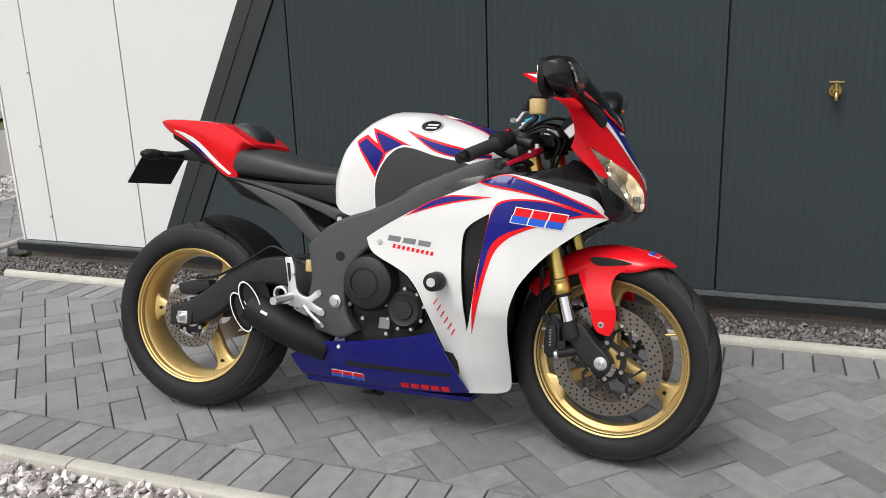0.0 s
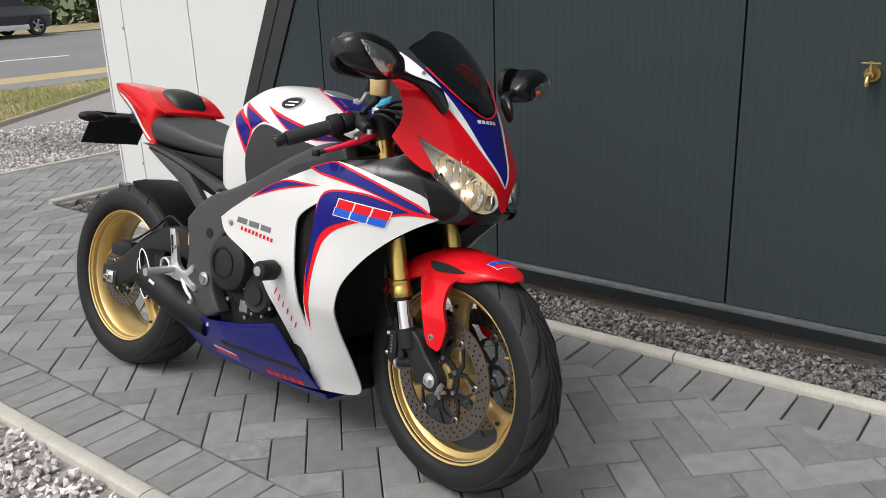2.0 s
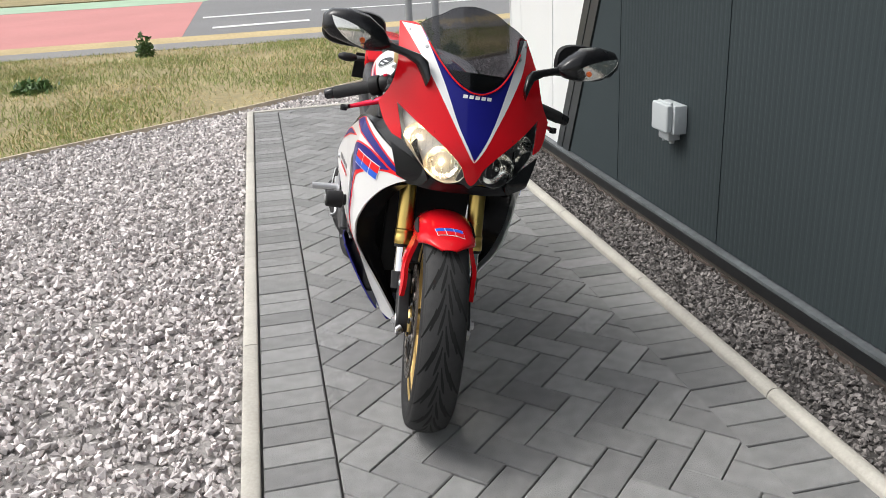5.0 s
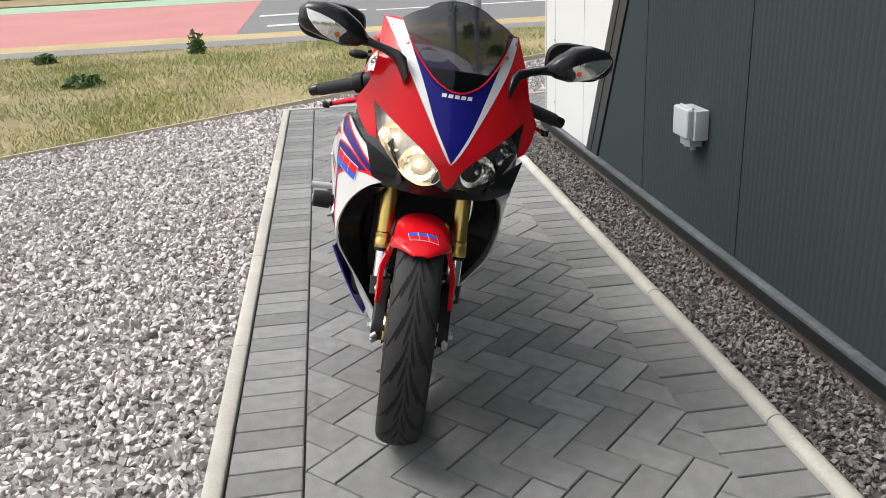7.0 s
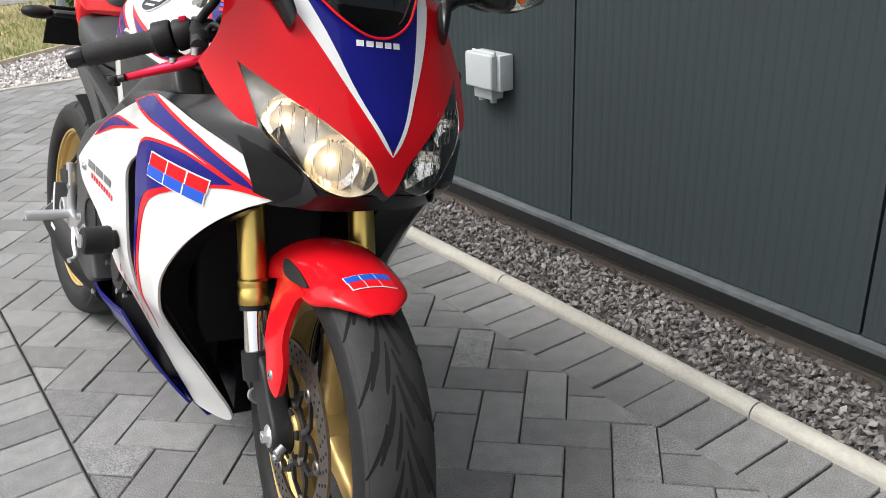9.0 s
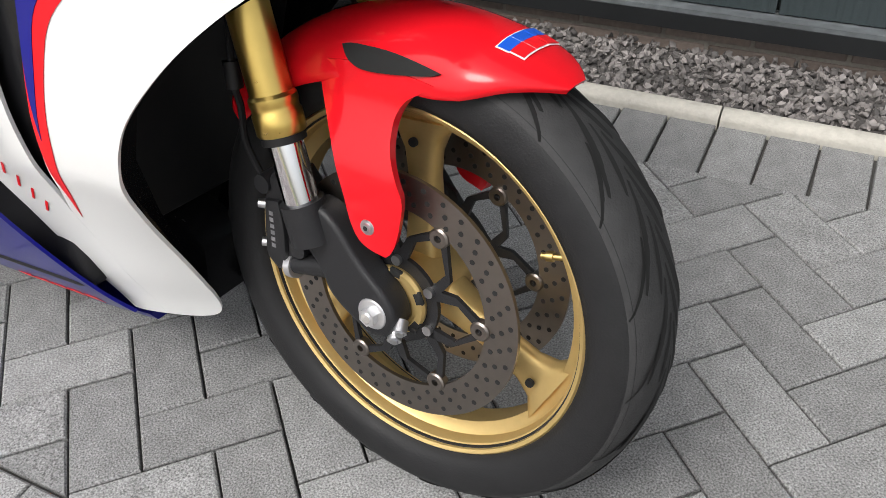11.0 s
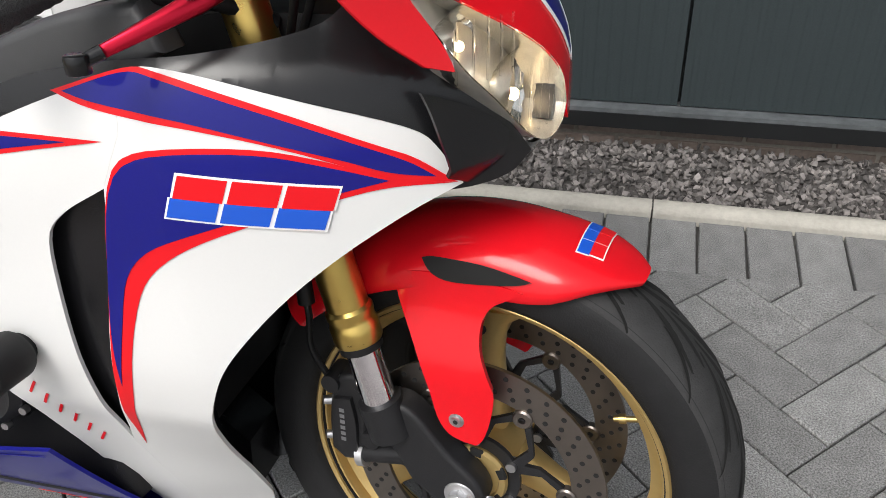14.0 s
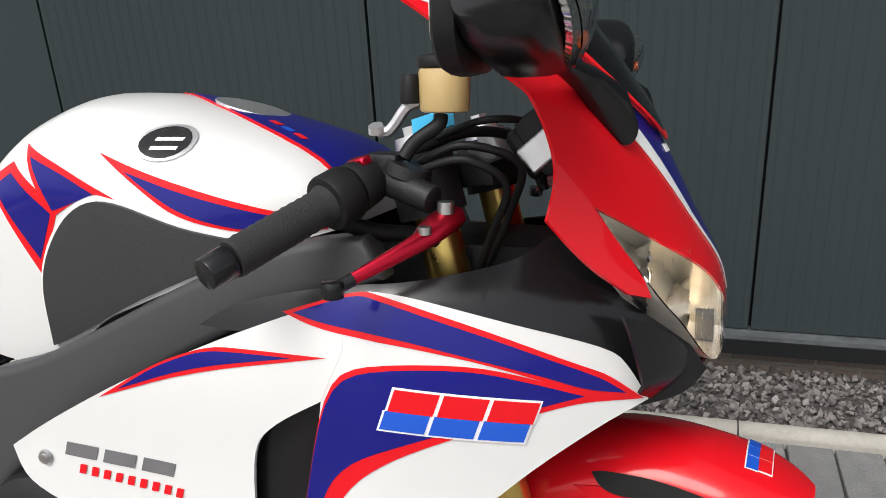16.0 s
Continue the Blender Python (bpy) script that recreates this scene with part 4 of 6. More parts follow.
# ---- fork ----
FORK = lambda z: -0.145 + (0.63 - z) * 0.28
for s in (-1, 1):
    y = 0.103 * s
    leg = P("fork_leg", rod((FORK(0.51), y, 0.51), (FORK(0.93), y, 0.93), 0.0245, seg=32), "gold_fork", None, "brushed gold fork tube", 40, FM)
    collar = [(0.505, 0.0262), (0.508, 0.0278), (0.528, 0.0278), (0.531, 0.0262), (0.536, 0.0262), (0.539, 0.0272), (0.545, 0.0272), (0.549, 0.0245)]
    P("collar", loft([[Vector((FORK(z) + r * math.cos(a), y + r * math.sin(a), z + 0.27 * r * math.cos(a))) for a in np.linspace(0, 2 * math.pi, 32, endpoint=False)] for z, r in collar]), "gold_fork", leg, "stepped gold collar", 30, FM)
    P("dust_seal", rod((FORK(0.496), y, 0.496), (FORK(0.506), y, 0.506), 0.0255, seg=28), "matt_black", leg, "", 40, FM)
    P("slider_tube", rod((FORK(0.40), y, 0.40), (FORK(0.5), y, 0.5), 0.0205, seg=28), "chrome", leg, "chrome fork slider", 40, FM)
    yc = 0.088 * s
    low = plate([(-0.108, 0.418), (-0.07, 0.432), (-0.04, 0.42), (-0.004, 0.372), (0.036, 0.34), (0.047, 0.312), (0.036, 0.288), (0.008, 0.282), (-0.02, 0.296), (-0.052, 0.318), (-0.062, 0.345), (-0.092, 0.378)],
                yc - 0.020, yc + 0.018, 0.008, True, 3)
    low = rod((-0.045, yc, 0.345), (-0.128, yc, 0.322), 0.0145, 0.012, 16, low)
    low = rod((-0.075, yc, 0.405), (-0.122, yc, 0.432), 0.0135, 0.011, 16, low)
    low = rod((FORK(0.38), y * 0.97, 0.38), (FORK(0.428), y, 0.428), 0.0275, 0.0265, 28, low)
    foot = P("fork_bottom", low, "black_cast", leg, "satin black fork bottom casting", 45, FM)
    P("axle_nut", merge(rod((0.014, yc + s * 0.014, 0.315), (0.014, yc + s * 0.022, 0.315), 0.0215, 0.0195, 28, None, 0.002), rod((0.014, yc + s * 0.02, 0.315), (0.014, yc + s * 0.031, 0.315), 0.0115, seg=6)), "alu", foot, "bright steel axle nut", 30, FM)
    P("axle_end", rod((0.014, yc + s * 0.029, 0.315), (0.014, yc + s * 0.0325, 0.315), 0.0065, seg=20), "chrome", foot, "", 30, FM)
    for bx, bz in ((0.042, 0.298), (0.050, 0.312)):
        P("bolt", merge(rod((bx - 0.006, yc + s * 0.004, bz - 0.004), (bx, yc + s * 0.016, bz - 0.012), 0.0085, seg=18), rod((bx, yc + s * 0.015, bz - 0.0115), (bx + 0.001, yc + s * 0.018, bz - 0.0125), 0.005, seg=6)), "bolt", foot, "", 35, FM)
    # black strip paints the shade of the clamp's slot, which is not cut
    P("pinch_slot", block(0.028, 0.062, yc - s * 0.002, yc + s * 0.001, 0.296, 0.30), "hole", foot, "", 35, FM)
    cal = plate([(-0.165, 0.322), (-0.148, 0.308), (-0.120, 0.314), (-0.113, 0.345), (-0.118, 0.39), (-0.106, 0.425), (-0.122, 0.444), (-0.146, 0.440), (-0.160, 0.415), (-0.166, 0.36)], s * 0.042, s * 0.094, 0.007, True, 3)
    cal = merge(cal, plate([(-0.158, 0.335), (-0.126, 0.33), (-0.123, 0.375), (-0.13, 0.412), (-0.152, 0.408)], s * 0.09, s * 0.101, 0.004, True, 2))
    for bx, bz in ((-0.108, 0.352), (-0.158, 0.425)):
        cal = rod((bx, s * 0.06, bz), (bx, s * 0.098, bz), 0.0135, 0.012, 20, cal)
    cb = P("brake_caliper", cal, "black_cast", None, "black radial brake caliper", 45, FM)
    for bx, bz in ((-0.156, 0.428), (-0.172, 0.392), (-0.172, 0.338)):
        P("bolt", bolt_head((bx + 0.008, s * 0.085, bz), (-0.7, s * 0.5, 0.1), 0.0065, 0.011), "bolt", cb, "", 35, FM)
    for (ax, az), (ex_, ez) in (((-0.118, 0.322), (-0.128, 0.320)), ((-0.098, 0.419), (-0.105, 0.424)), ((-0.045, 0.338), (-0.052, 0.336))):
        P("spacer", rod((ax, yc, az), (ex_, yc, ez), 0.0162, seg=24), "alu", cb, "bright spacer ring", 35, FM)
    for k in range(6):
        P("lettering_bar", block(-0.1425 - 0.0032, -0.1425 + 0.0032, s * 0.1008, s * 0.1014, 0.346 + k * 0.0088, 0.3515 + k * 0.0088), "decal_grey", cb, "", 35, FM)
    P("brake_hose", pipe([(-0.165, s * 0.085, 0.425), (-0.182, s * 0.092, 0.47), (-0.176, s * 0.1, 0.52), (-0.17, s * 0.112, 0.555), (-0.182, s * 0.1, 0.62), (-0.2, s * 0.08, 0.70), (-0.24, s * 0.06, 0.80)], 0.0042, 6, 8), "matt_black", None, "black brake hose", 40, FM)
    P("hose_clip", rod((-0.171, s * 0.11, 0.545), (-0.175, s * 0.108, 0.575), 0.010, seg=14), "matt_black", None, "black rubber hose clip", 40, FM)
P("front_axle", rod((0.014, -0.09, 0.315), (0.014, 0.09, 0.315), 0.0135, seg=20), "steel", None, "", 40, FM)

# ---- front mudguard ----
GUARD_R, GUARD_W = 0.331, 0.080
DROP = curve_fn([58, 61, 65, 73, 82, 100, 146], [0.004, 0.009, 0.020, 0.050, 0.064, 0.064, 0.050])


def guard_half(deg):
    return GUARD_W * min(1.0, 0.16 + 0.84 * math.sin(min(1.0, max(0.0, deg - 58) / 17.0) * math.pi / 2) ** 0.8)


def guard_side(s):
    """The flank of the mudguard above a point of the side view."""
    def f(x, z):
        dx, dz = x - AXLE.x, z - AXLE.z
        deg = math.degrees(math.atan2(dz, dx))
        q = min(1.0, max(0.0, (GUARD_R - math.hypot(dx, dz)) / DROP(deg)))
        return Vector((x, s * guard_half(deg) * (1 - (1 - q) ** 2.2) ** (1 / 2.2), z))
    return f


def guard_top(x, y):
    """The crown of the mudguard, seen from above."""
    q = 1 - (1 - min(1.0, abs(y) / GUARD_W) ** 2.2) ** (1 / 2.2)
    r = GUARD_R - 0.05 * q
    return Vector((x, y, AXLE.z + math.sqrt(max(1e-4, r * r - (x - AXLE.x) ** 2))))


rings = []
for deg in np.concatenate([np.linspace(58.5, 68, 12), np.linspace(69.5, 142, 26)]):
    a, half, drop = radians(deg), guard_half(deg), DROP(deg)
    ring, inner = [], []
    for e in np.linspace(-1, 1, 27):
        th = (1 - abs(e)) * math.pi / 2
        yy = math.copysign(half * math.cos(th) ** (2 / 2.2), e)
        q = 1 - math.sin(th) ** (2 / 2.2)
        for lst, dr, k in ((ring, 0.0, 1.0), (inner, 0.004, 0.96)):
            r = GUARD_R - dr - drop * q
            lst.append(Vector((AXLE.x + r * math.cos(a), yy * k, AXLE.z + r * math.sin(a))))
    rings.append(ring + inner[::-1])
guard = P("front_mudguard", loft(rings), "red", None, "glossy red front mudguard", 45, FM)
for s in (-1, 1):
    def leg_surf(x, z, s=s):
        low = max(0.0, min(1.0, (0.578 - z) / 0.11))
        return Vector((x, s * (0.0805 + 0.027 * low * low * (3 - 2 * low) - 4.5 * max(0.0, x - 0.012) ** 2 * low - 3.0 * max(0.0, -0.03 - x) ** 2), z))
    P("side_leg", shell([(-0.062, 0.592), (-0.03, 0.598), (0.03, 0.598), (0.075, 0.592), (0.058, 0.580), (0.040, 0.569), (0.029, 0.549), (0.031, 0.518), (0.045, 0.486), (0.053, 0.466), (0.047, 0.423), (0.040, 0.402), (0.033, 0.396, 1), (0.0, 0.403), (-0.014, 0.425), (-0.024, 0.468), (-0.045, 0.513), (-0.068, 0.551), (-0.075, 0.57)],
                        leg_surf, 0.012, 0.010), "red", guard, "red mudguard leg along the fork", 50, FM)
    P("rear_leg", shell([(-0.205, 0.533), (-0.162, 0.573), (-0.135, 0.565), (-0.112, 0.51), (-0.094, 0.465), (-0.084, 0.442), (-0.09, 0.432), (-0.104, 0.434), (-0.134, 0.492), (-0.16, 0.529), (-0.19, 0.529)], lambda x, z, s=s: Vector((x, s * (0.080 + 0.018 * max(0.0, min(1.0, (0.54 - z) / 0.08))), z)), 0.006, 0.012), "red", guard,
      "red rear leg of the mudguard", 40, FM)
    # black sheet over the closed flank paints the dark of the air slot
    P("vent_slot", shell([(-0.042, 0.609), (-0.028, 0.613), (0.028, 0.614), (0.082, 0.604), (0.069, 0.599), (-0.008, 0.590), (-0.03, 0.596)], guard_side(s), 0.004, 0.008, 0.0042), "hole", guard, "black sheet painting the shaded air slot", 40, FM)
    for bx, bz, yy in ((0.010, 0.427, 0.1055), (-0.094, 0.448, 0.097)):
        P("bolt", merge(bolt_head((bx, s * yy, bz), (0, s, 0), 0.0105, 0.003), bolt_head((bx, s * (yy + 0.002), bz), (0, s, 0), 0.0065, 0.0035)), "bolt", guard, "", 35, FM)
        # black disc on the solid head paints the shaded socket
        P("bolt_socket", bolt_head((bx, s * (yy + 0.0053), bz), (0, s, 0), 0.0032, 0.0006), "hole", guard, "", 35, FM)

# ---- fairing side panels ----
WIDTH = curve_fn([0.15, 0.20, 0.26, 0.336, 0.40, 0.456, 0.53, 0.63, 0.74, 0.80, 0.86], [0.072, 0.096, 0.129, 0.164, 0.195, 0.222, 0.238, 0.244, 0.252, 0.246, 0.225])


def flank(x, z):
    d, e = max(0.0, x + 0.25), max(0.0, -0.5 - x)
    f = min(1.0, max(0.0, (0.46 - z) / 0.26))
    curl = 0.04 * min(1.0, max(0.0, (x + 0.40) / 0.13)) ** 1.5 * f * f * (3 - 2 * f)
    return WIDTH(z) - 0.9 * d * d - 0.18 * d + 0.05 * e - curl


def flank_surf(s, k=1.0, shift=0.0):
    return lambda x, z: Vector((x, s * (flank(x, z) * k + shift + (0.012 if s > 0 else 0.0)), z))


WHITE_MAIN = [(-0.681, 0.637), (-0.636, 0.668), (-0.533, 0.727), (-0.438, 0.772), (-0.35, 0.808), (-0.286, 0.829, 1), (-0.286, 0.778, 1), (-0.309, 0.725, 1), (-0.36, 0.696), (-0.388, 0.667), (-0.391, 0.574), (-0.386, 0.459), (-0.383, 0.375, 1), (-0.359, 0.174, 1),
              (-0.414, 0.17), (-0.509, 0.456), (-0.525, 0.497), (-0.558, 0.541), (-0.651, 0.585), (-0.672, 0.605)]
WHITE_FRONT = [(-0.2858, 0.829, 1), (-0.265, 0.838), (-0.22, 0.832), (-0.15, 0.814), (-0.033, 0.779), (-0.014, 0.757), (0.005, 0.722), (-0.04, 0.699), (-0.103, 0.656), (-0.16, 0.606), (-0.206, 0.552), (-0.230, 0.515), (-0.254, 0.447),
               (-0.267, 0.36), (-0.268, 0.275), (-0.272, 0.20), (-0.285, 0.183), (-0.31, 0.176), (-0.3588, 0.174, 1), (-0.3828, 0.375, 1), (-0.358, 0.461), (-0.34, 0.577), (-0.318, 0.658), (-0.3088, 0.725, 1), (-0.2858, 0.778, 1)]
UPPER_RED = [(-0.351, 0.812), (-0.275, 0.837), (-0.251, 0.834), (-0.15, 0.802), (-0.057, 0.762), (-0.034, 0.752), (0.0, 0.724), (-0.057, 0.732), (-0.1, 0.752), (-0.159, 0.772), (-0.233, 0.788), (-0.313, 0.798)]
UPPER_BLUE = [(-0.339, 0.812), (-0.278, 0.833), (-0.253, 0.829), (-0.15, 0.796), (-0.057, 0.757), (-0.036, 0.746), (-0.018, 0.732), (-0.057, 0.739), (-0.1, 0.757), (-0.233, 0.795), (-0.31, 0.804)]
MAIN_RED = [(-0.305, 0.743), (-0.266, 0.768), (-0.165, 0.769), (-0.1, 0.752), (-0.057, 0.733), (-0.004, 0.724), (-0.056, 0.726), (-0.097, 0.718), (-0.192, 0.689), (-0.248, 0.664), (-0.291, 0.626), (-0.315, 0.56), (-0.335, 0.48), (-0.369, 0.369),
            (-0.358, 0.461), (-0.338, 0.577)]
MAIN_BLUE = [(-0.305, 0.736), (-0.263, 0.763), (-0.164, 0.764), (-0.1, 0.747), (-0.057, 0.732), (-0.097, 0.724), (-0.191, 0.698), (-0.271, 0.67), (-0.308, 0.634), (-0.326, 0.562), (-0.345, 0.49), (-0.338, 0.577)]
LEFT_RED = [(-0.563, 0.706), (-0.497, 0.748), (-0.433, 0.772), (-0.391, 0.772), (-0.303, 0.770), (-0.45, 0.744)]
LEFT_BLUE = [(-0.54, 0.717), (-0.494, 0.746), (-0.44, 0.767), (-0.397, 0.768), (-0.34, 0.767), (-0.45, 0.749)]


def slanted(x, z, w, h, lean=0.25):
    return [(x, z), (x + w, z), (x + w + lean * h, z + h), (x + lean * h, z + h)]


def maker_badge(parent, surf, x0, z0, length, height, tilt=0.0, xf=None, out=0.0024):
    """The race badge as plain blocks: red above, blue below, on a white edge."""
    c, s = math.cos(tilt), math.sin(tilt)
    spin = lambda poly: [(x0 + x * c - z * s, z0 + x * s + z * c) for x, z in poly]
    H, L = height, length
    for a, b in ((0.0, 0.315), (0.345, 0.655), (0.685, 1.0)):
        for tone, lo, hi in (("red", 0.47 * H, H), ("blue", 0.0, 0.47 * H)):
            for grow, mt, o in ((0.055 * H, "decal_white", out), (0.0, "decal_" + tone, out + 0.0009)):
                g_lo, g_hi = (grow if lo == 0 else 0.0), (grow if hi == H else 0.0)
                shift = 0.0 if tone == "red" else -0.05 * H
                poly = [(a * L - grow + 0.2 * lo + shift, lo - g_lo), (b * L + grow + 0.2 * lo + shift, lo - g_lo), (b * L + grow + 0.2 * hi + shift, hi + g_hi), (a * L - grow + 0.2 * hi + shift, hi + g_hi)]
                P("badge_edge" if grow else "badge_block", shell(spin(poly), surf, 0.0008, 0.02, o, False), mt, parent, "white badge edge" if grow else tone + " badge block", 40, xf)


def bars(parent, surf, spots, w, h, mat_name, out=0.002, xf=None, tilt=0.0):
    for x, z in spots:
        c, s = math.cos(tilt), math.sin(tilt)
        poly = [(x + a * c - b * s, z + a * s + b * c) for a, b in slanted(0, 0, w, h, 0.2)]
        P("lettering_bar", shell(poly, surf, 0.0006, 0.02, out, False), mat_name, parent, "", 40, xf)


for s in (-1, 1):
    surf = flank_surf(s)
    main = P("side_fairing", shell(WHITE_MAIN, surf, 0.005, 0.012), "white", None, "pearl white side fairing panel", 40)
    front_p = P("front_fairing", shell(WHITE_FRONT, surf, 0.005, 0.012), "white", None, "pearl white front fairing panel with red and blue graphics", 40)
    P("graphic", shell(MAIN_RED, surf, 0.0008, 0.012, 0.0012), "decal_red", front_p, "red graphic", 40)
    P("graphic", shell(MAIN_BLUE, surf, 0.0008, 0.012, 0.002), "blue", front_p, "blue graphic", 40)
    P("graphic", shell(UPPER_RED, surf, 0.0008, 0.012, 0.0012), "decal_red", front_p, "red graphic", 40)
    P("graphic", shell(UPPER_BLUE, surf, 0.0008, 0.012, 0.002), "blue", front_p, "blue graphic", 40)
    P("graphic", shell(LEFT_RED, surf, 0.0008, 0.012, 0.0012), "decal_red", main, "red graphic", 40)
    P("graphic", shell(LEFT_BLUE, surf, 0.0008, 0.012, 0.002), "blue", main, "blue graphic", 40)
    maker_badge(front_p, surf, -0.246, 0.704, 0.136, 0.042, -0.12)
    bars(main, surf, [(-0.615 + 0.046 * k, 0.633 - 0.005 * k) for k in range(3)], 0.038, 0.016, "decal_grey", 0.0014, None, -0.1)
    bars(main, surf, [(-0.6 + 0.0145 * k, 0.612 - 0.002 * k) for k in range(9)], 0.008, 0.011, "decal_red", 0.0014, None, -0.08)
    bars(main, surf, [(-0.474 + 0.0085 * k, 0.452 - 0.0185 * k) for k in range(6)], 0.024, 0.0032, "decal_red", 0.0014, None, 0.95)
    P("bolt", merge(bolt_head((-0.64, s * (flank(-0.64, 0.627) + 0.001), 0.627), (0, s, 0), 0.009, 0.003), bolt_head((-0.64, s * (flank(-0.64, 0.627) + 0.004), 0.627), (0, s, 0), 0.005, 0.002)), "bolt", main, "", 40)
    # black inner lining and the edge that turns inwards behind the front wheel
    P("inner_lining", shell([(-0.66, 0.63), (-0.44, 0.765), (-0.28, 0.81), (-0.05, 0.77), (-0.02, 0.72), (-0.115, 0.66), (-0.22, 0.56), (-0.262, 0.50), (-0.28, 0.40), (-0.295, 0.19), (-0.40, 0.18), (-0.53, 0.5)], flank_surf(s, 0.985, -0.014), 0.004, 0.02), "black_paint", None,
      "black inner fairing lining", 40)
    P("duct_wall", loft([[Vector((x + dx, s * (flank(x, z) * kk - 0.006), z)) for dx, kk in ((0, 0.99), (-0.012, 0.9), (-0.03, 0.72), (-0.035, 0.72), (-0.03, 0.85), (-0.012, 0.97))]
                          for x, z in ((-0.282, 0.19), (-0.28, 0.275), (-0.278, 0.364), (-0.265, 0.45), (-0.242, 0.515), (-0.215, 0.552), (-0.17, 0.60), (-0.11, 0.65), (-0.05, 0.69))]), "black_paint", None, "glossy black duct wall", 40)
    P("intake_duct", shell([(-0.40, 0.69), (-0.30, 0.73), (-0.31, 0.66), (-0.335, 0.56), (-0.36, 0.38), (-0.40, 0.42)], flank_surf(s, 1.0, -0.045), 0.004, 0.02), "matt_black", None, "black air outlet behind the fairing slot", 40)
    P("cowl_side", shell([(-0.449, 0.790), (-0.404, 0.818), (-0.30, 0.838), (-0.222, 0.843), (-0.125, 0.862), (-0.102, 0.885), (-0.045, 0.870), (0.009, 0.815), (0.045, 0.772), (0.062, 0.745), (0.045, 0.722), (0.0, 0.712), (-0.07, 0.72), (-0.16, 0.77), (-0.28, 0.80), (-0.40, 0.785)],
                         lambda x, z, s=s: Vector((x, s * (flank(x, z) * 0.975 - 0.003 - 0.45 * max(0.0, z - 0.83) + (0.012 if s > 0 else 0.0)), z)), 0.004, 0.014), "black_paint", None, "black plastic cowl panel under the headlight", 40)
    # belly pan
    BELLY = [(-1.0, 0.232), (-0.88, 0.295), (-0.80, 0.303), (-0.62, 0.328), (-0.472, 0.368), (-0.395, 0.176), (-0.50, 0.160), (-0.75, 0.155), (-0.985, 0.165)]
    bsurf = lambda x, z, s=s: Vector((x, s * (0.030 + 0.172 * ((z - 0.13) / 0.20) ** 0.62 - 0.10 * max(0.0, -0.75 - x) + (0.012 if s > 0 else 0.0)), z))
    belly = P("belly_pan", shell(BELLY, bsurf, 0.005, 0.012), "blue", None, "deep blue belly pan", 40)
    P("highlight_panel", shell([(-0.83, 0.296), (-0.62, 0.322), (-0.485, 0.352), (-0.60, 0.308), (-0.80, 0.278)], bsurf, 0.001, 0.015, 0.0015), "blue", belly, "blue upper facet", 40)
    maker_badge(belly, bsurf, -0.86, 0.176, 0.115, 0.024, -0.02, None, 0.001)
    bars(belly, bsurf, [(-0.62 + 0.034 * k, 0.166 + 0.001 * k) for k in range(5)], 0.026, 0.018, "decal_red", 0.001)
    P("bolt", bolt_head((-0.793, s * 0.188, 0.291), (0, s, 0.2), 0.007, 0.004), "bolt", belly, "", 40)
    # crash bobbin
    bx, bz, by = -0.455, 0.525, 0.238
    bob = P("crash_bobbin", merge(rod((bx, s * by, bz), (bx, s * (by + 0.012), bz), 0.018, seg=20), rod((bx, s * (by + 0.01), bz), (bx, s * (by + 0.065), bz), 0.028, 0.026, 28, None, 0.006)), "matt_black", None, "black plastic crash bobbin", 40)
    P("end_cap", rod((bx, s * (by + 0.064), bz), (bx, s * (by + 0.068), bz), 0.013, seg=20), "alu", bob, "", 40)
P("belly_floor", loft([[Vector((x, y, z)) for y, z in ((-w, 0.155), (w, 0.155), (w * 0.8, 0.138), (-w * 0.8, 0.138))] for x, w in ((-0.98, 0.045), (-0.75, 0.07), (-0.5, 0.078), (-0.40, 0.07))]), "blue", None, "blue underside of the belly pan", 40)

# ---- engine, frame, radiator ----
P("engine_block", merge(block(-0.80, -0.42, -0.15, 0.16, 0.22, 0.60, 0.03, 3), block(-0.62, -0.38, -0.17, 0.18, 0.56, 0.72, 0.03, 2)), "black_cast", None, "satin black engine block", 40)
P("radiator", merge(block(-0.345, -0.325, -0.125, 0.135, 0.34, 0.70, 0.006), block(-0.352, -0.318, -0.135, 0.145, 0.69, 0.72, 0.006)), "matt_black", None, "black radiator behind the front wheel", 40)
P("lower_cowl_inner", loft([[Vector((x, y, z)) for y in (-0.035, 0.045) for z in ((z0, z1) if y < 0 else (z1, z0))] for x, z0, z1 in ((-0.315, 0.18, 0.27), (-0.35, 0.165, 0.30), (-0.42, 0.165, 0.32))]), "black_paint", None, "glossy black lower inner cowl", 40)
P("headstock_shroud", loft([[Vector((x, y, z)) for y, z in ((-w, z0), (w, z0), (w, z1), (-w, z1))] for x, w, z0, z1 in ((-0.36, 0.10, 0.66, 0.84), (-0.25, 0.09, 0.70, 0.86), (-0.10, 0.08, 0.73, 0.86), (0.02, 0.06, 0.74, 0.80))]), "matt_black", None, "black shroud round the steering head", 40)
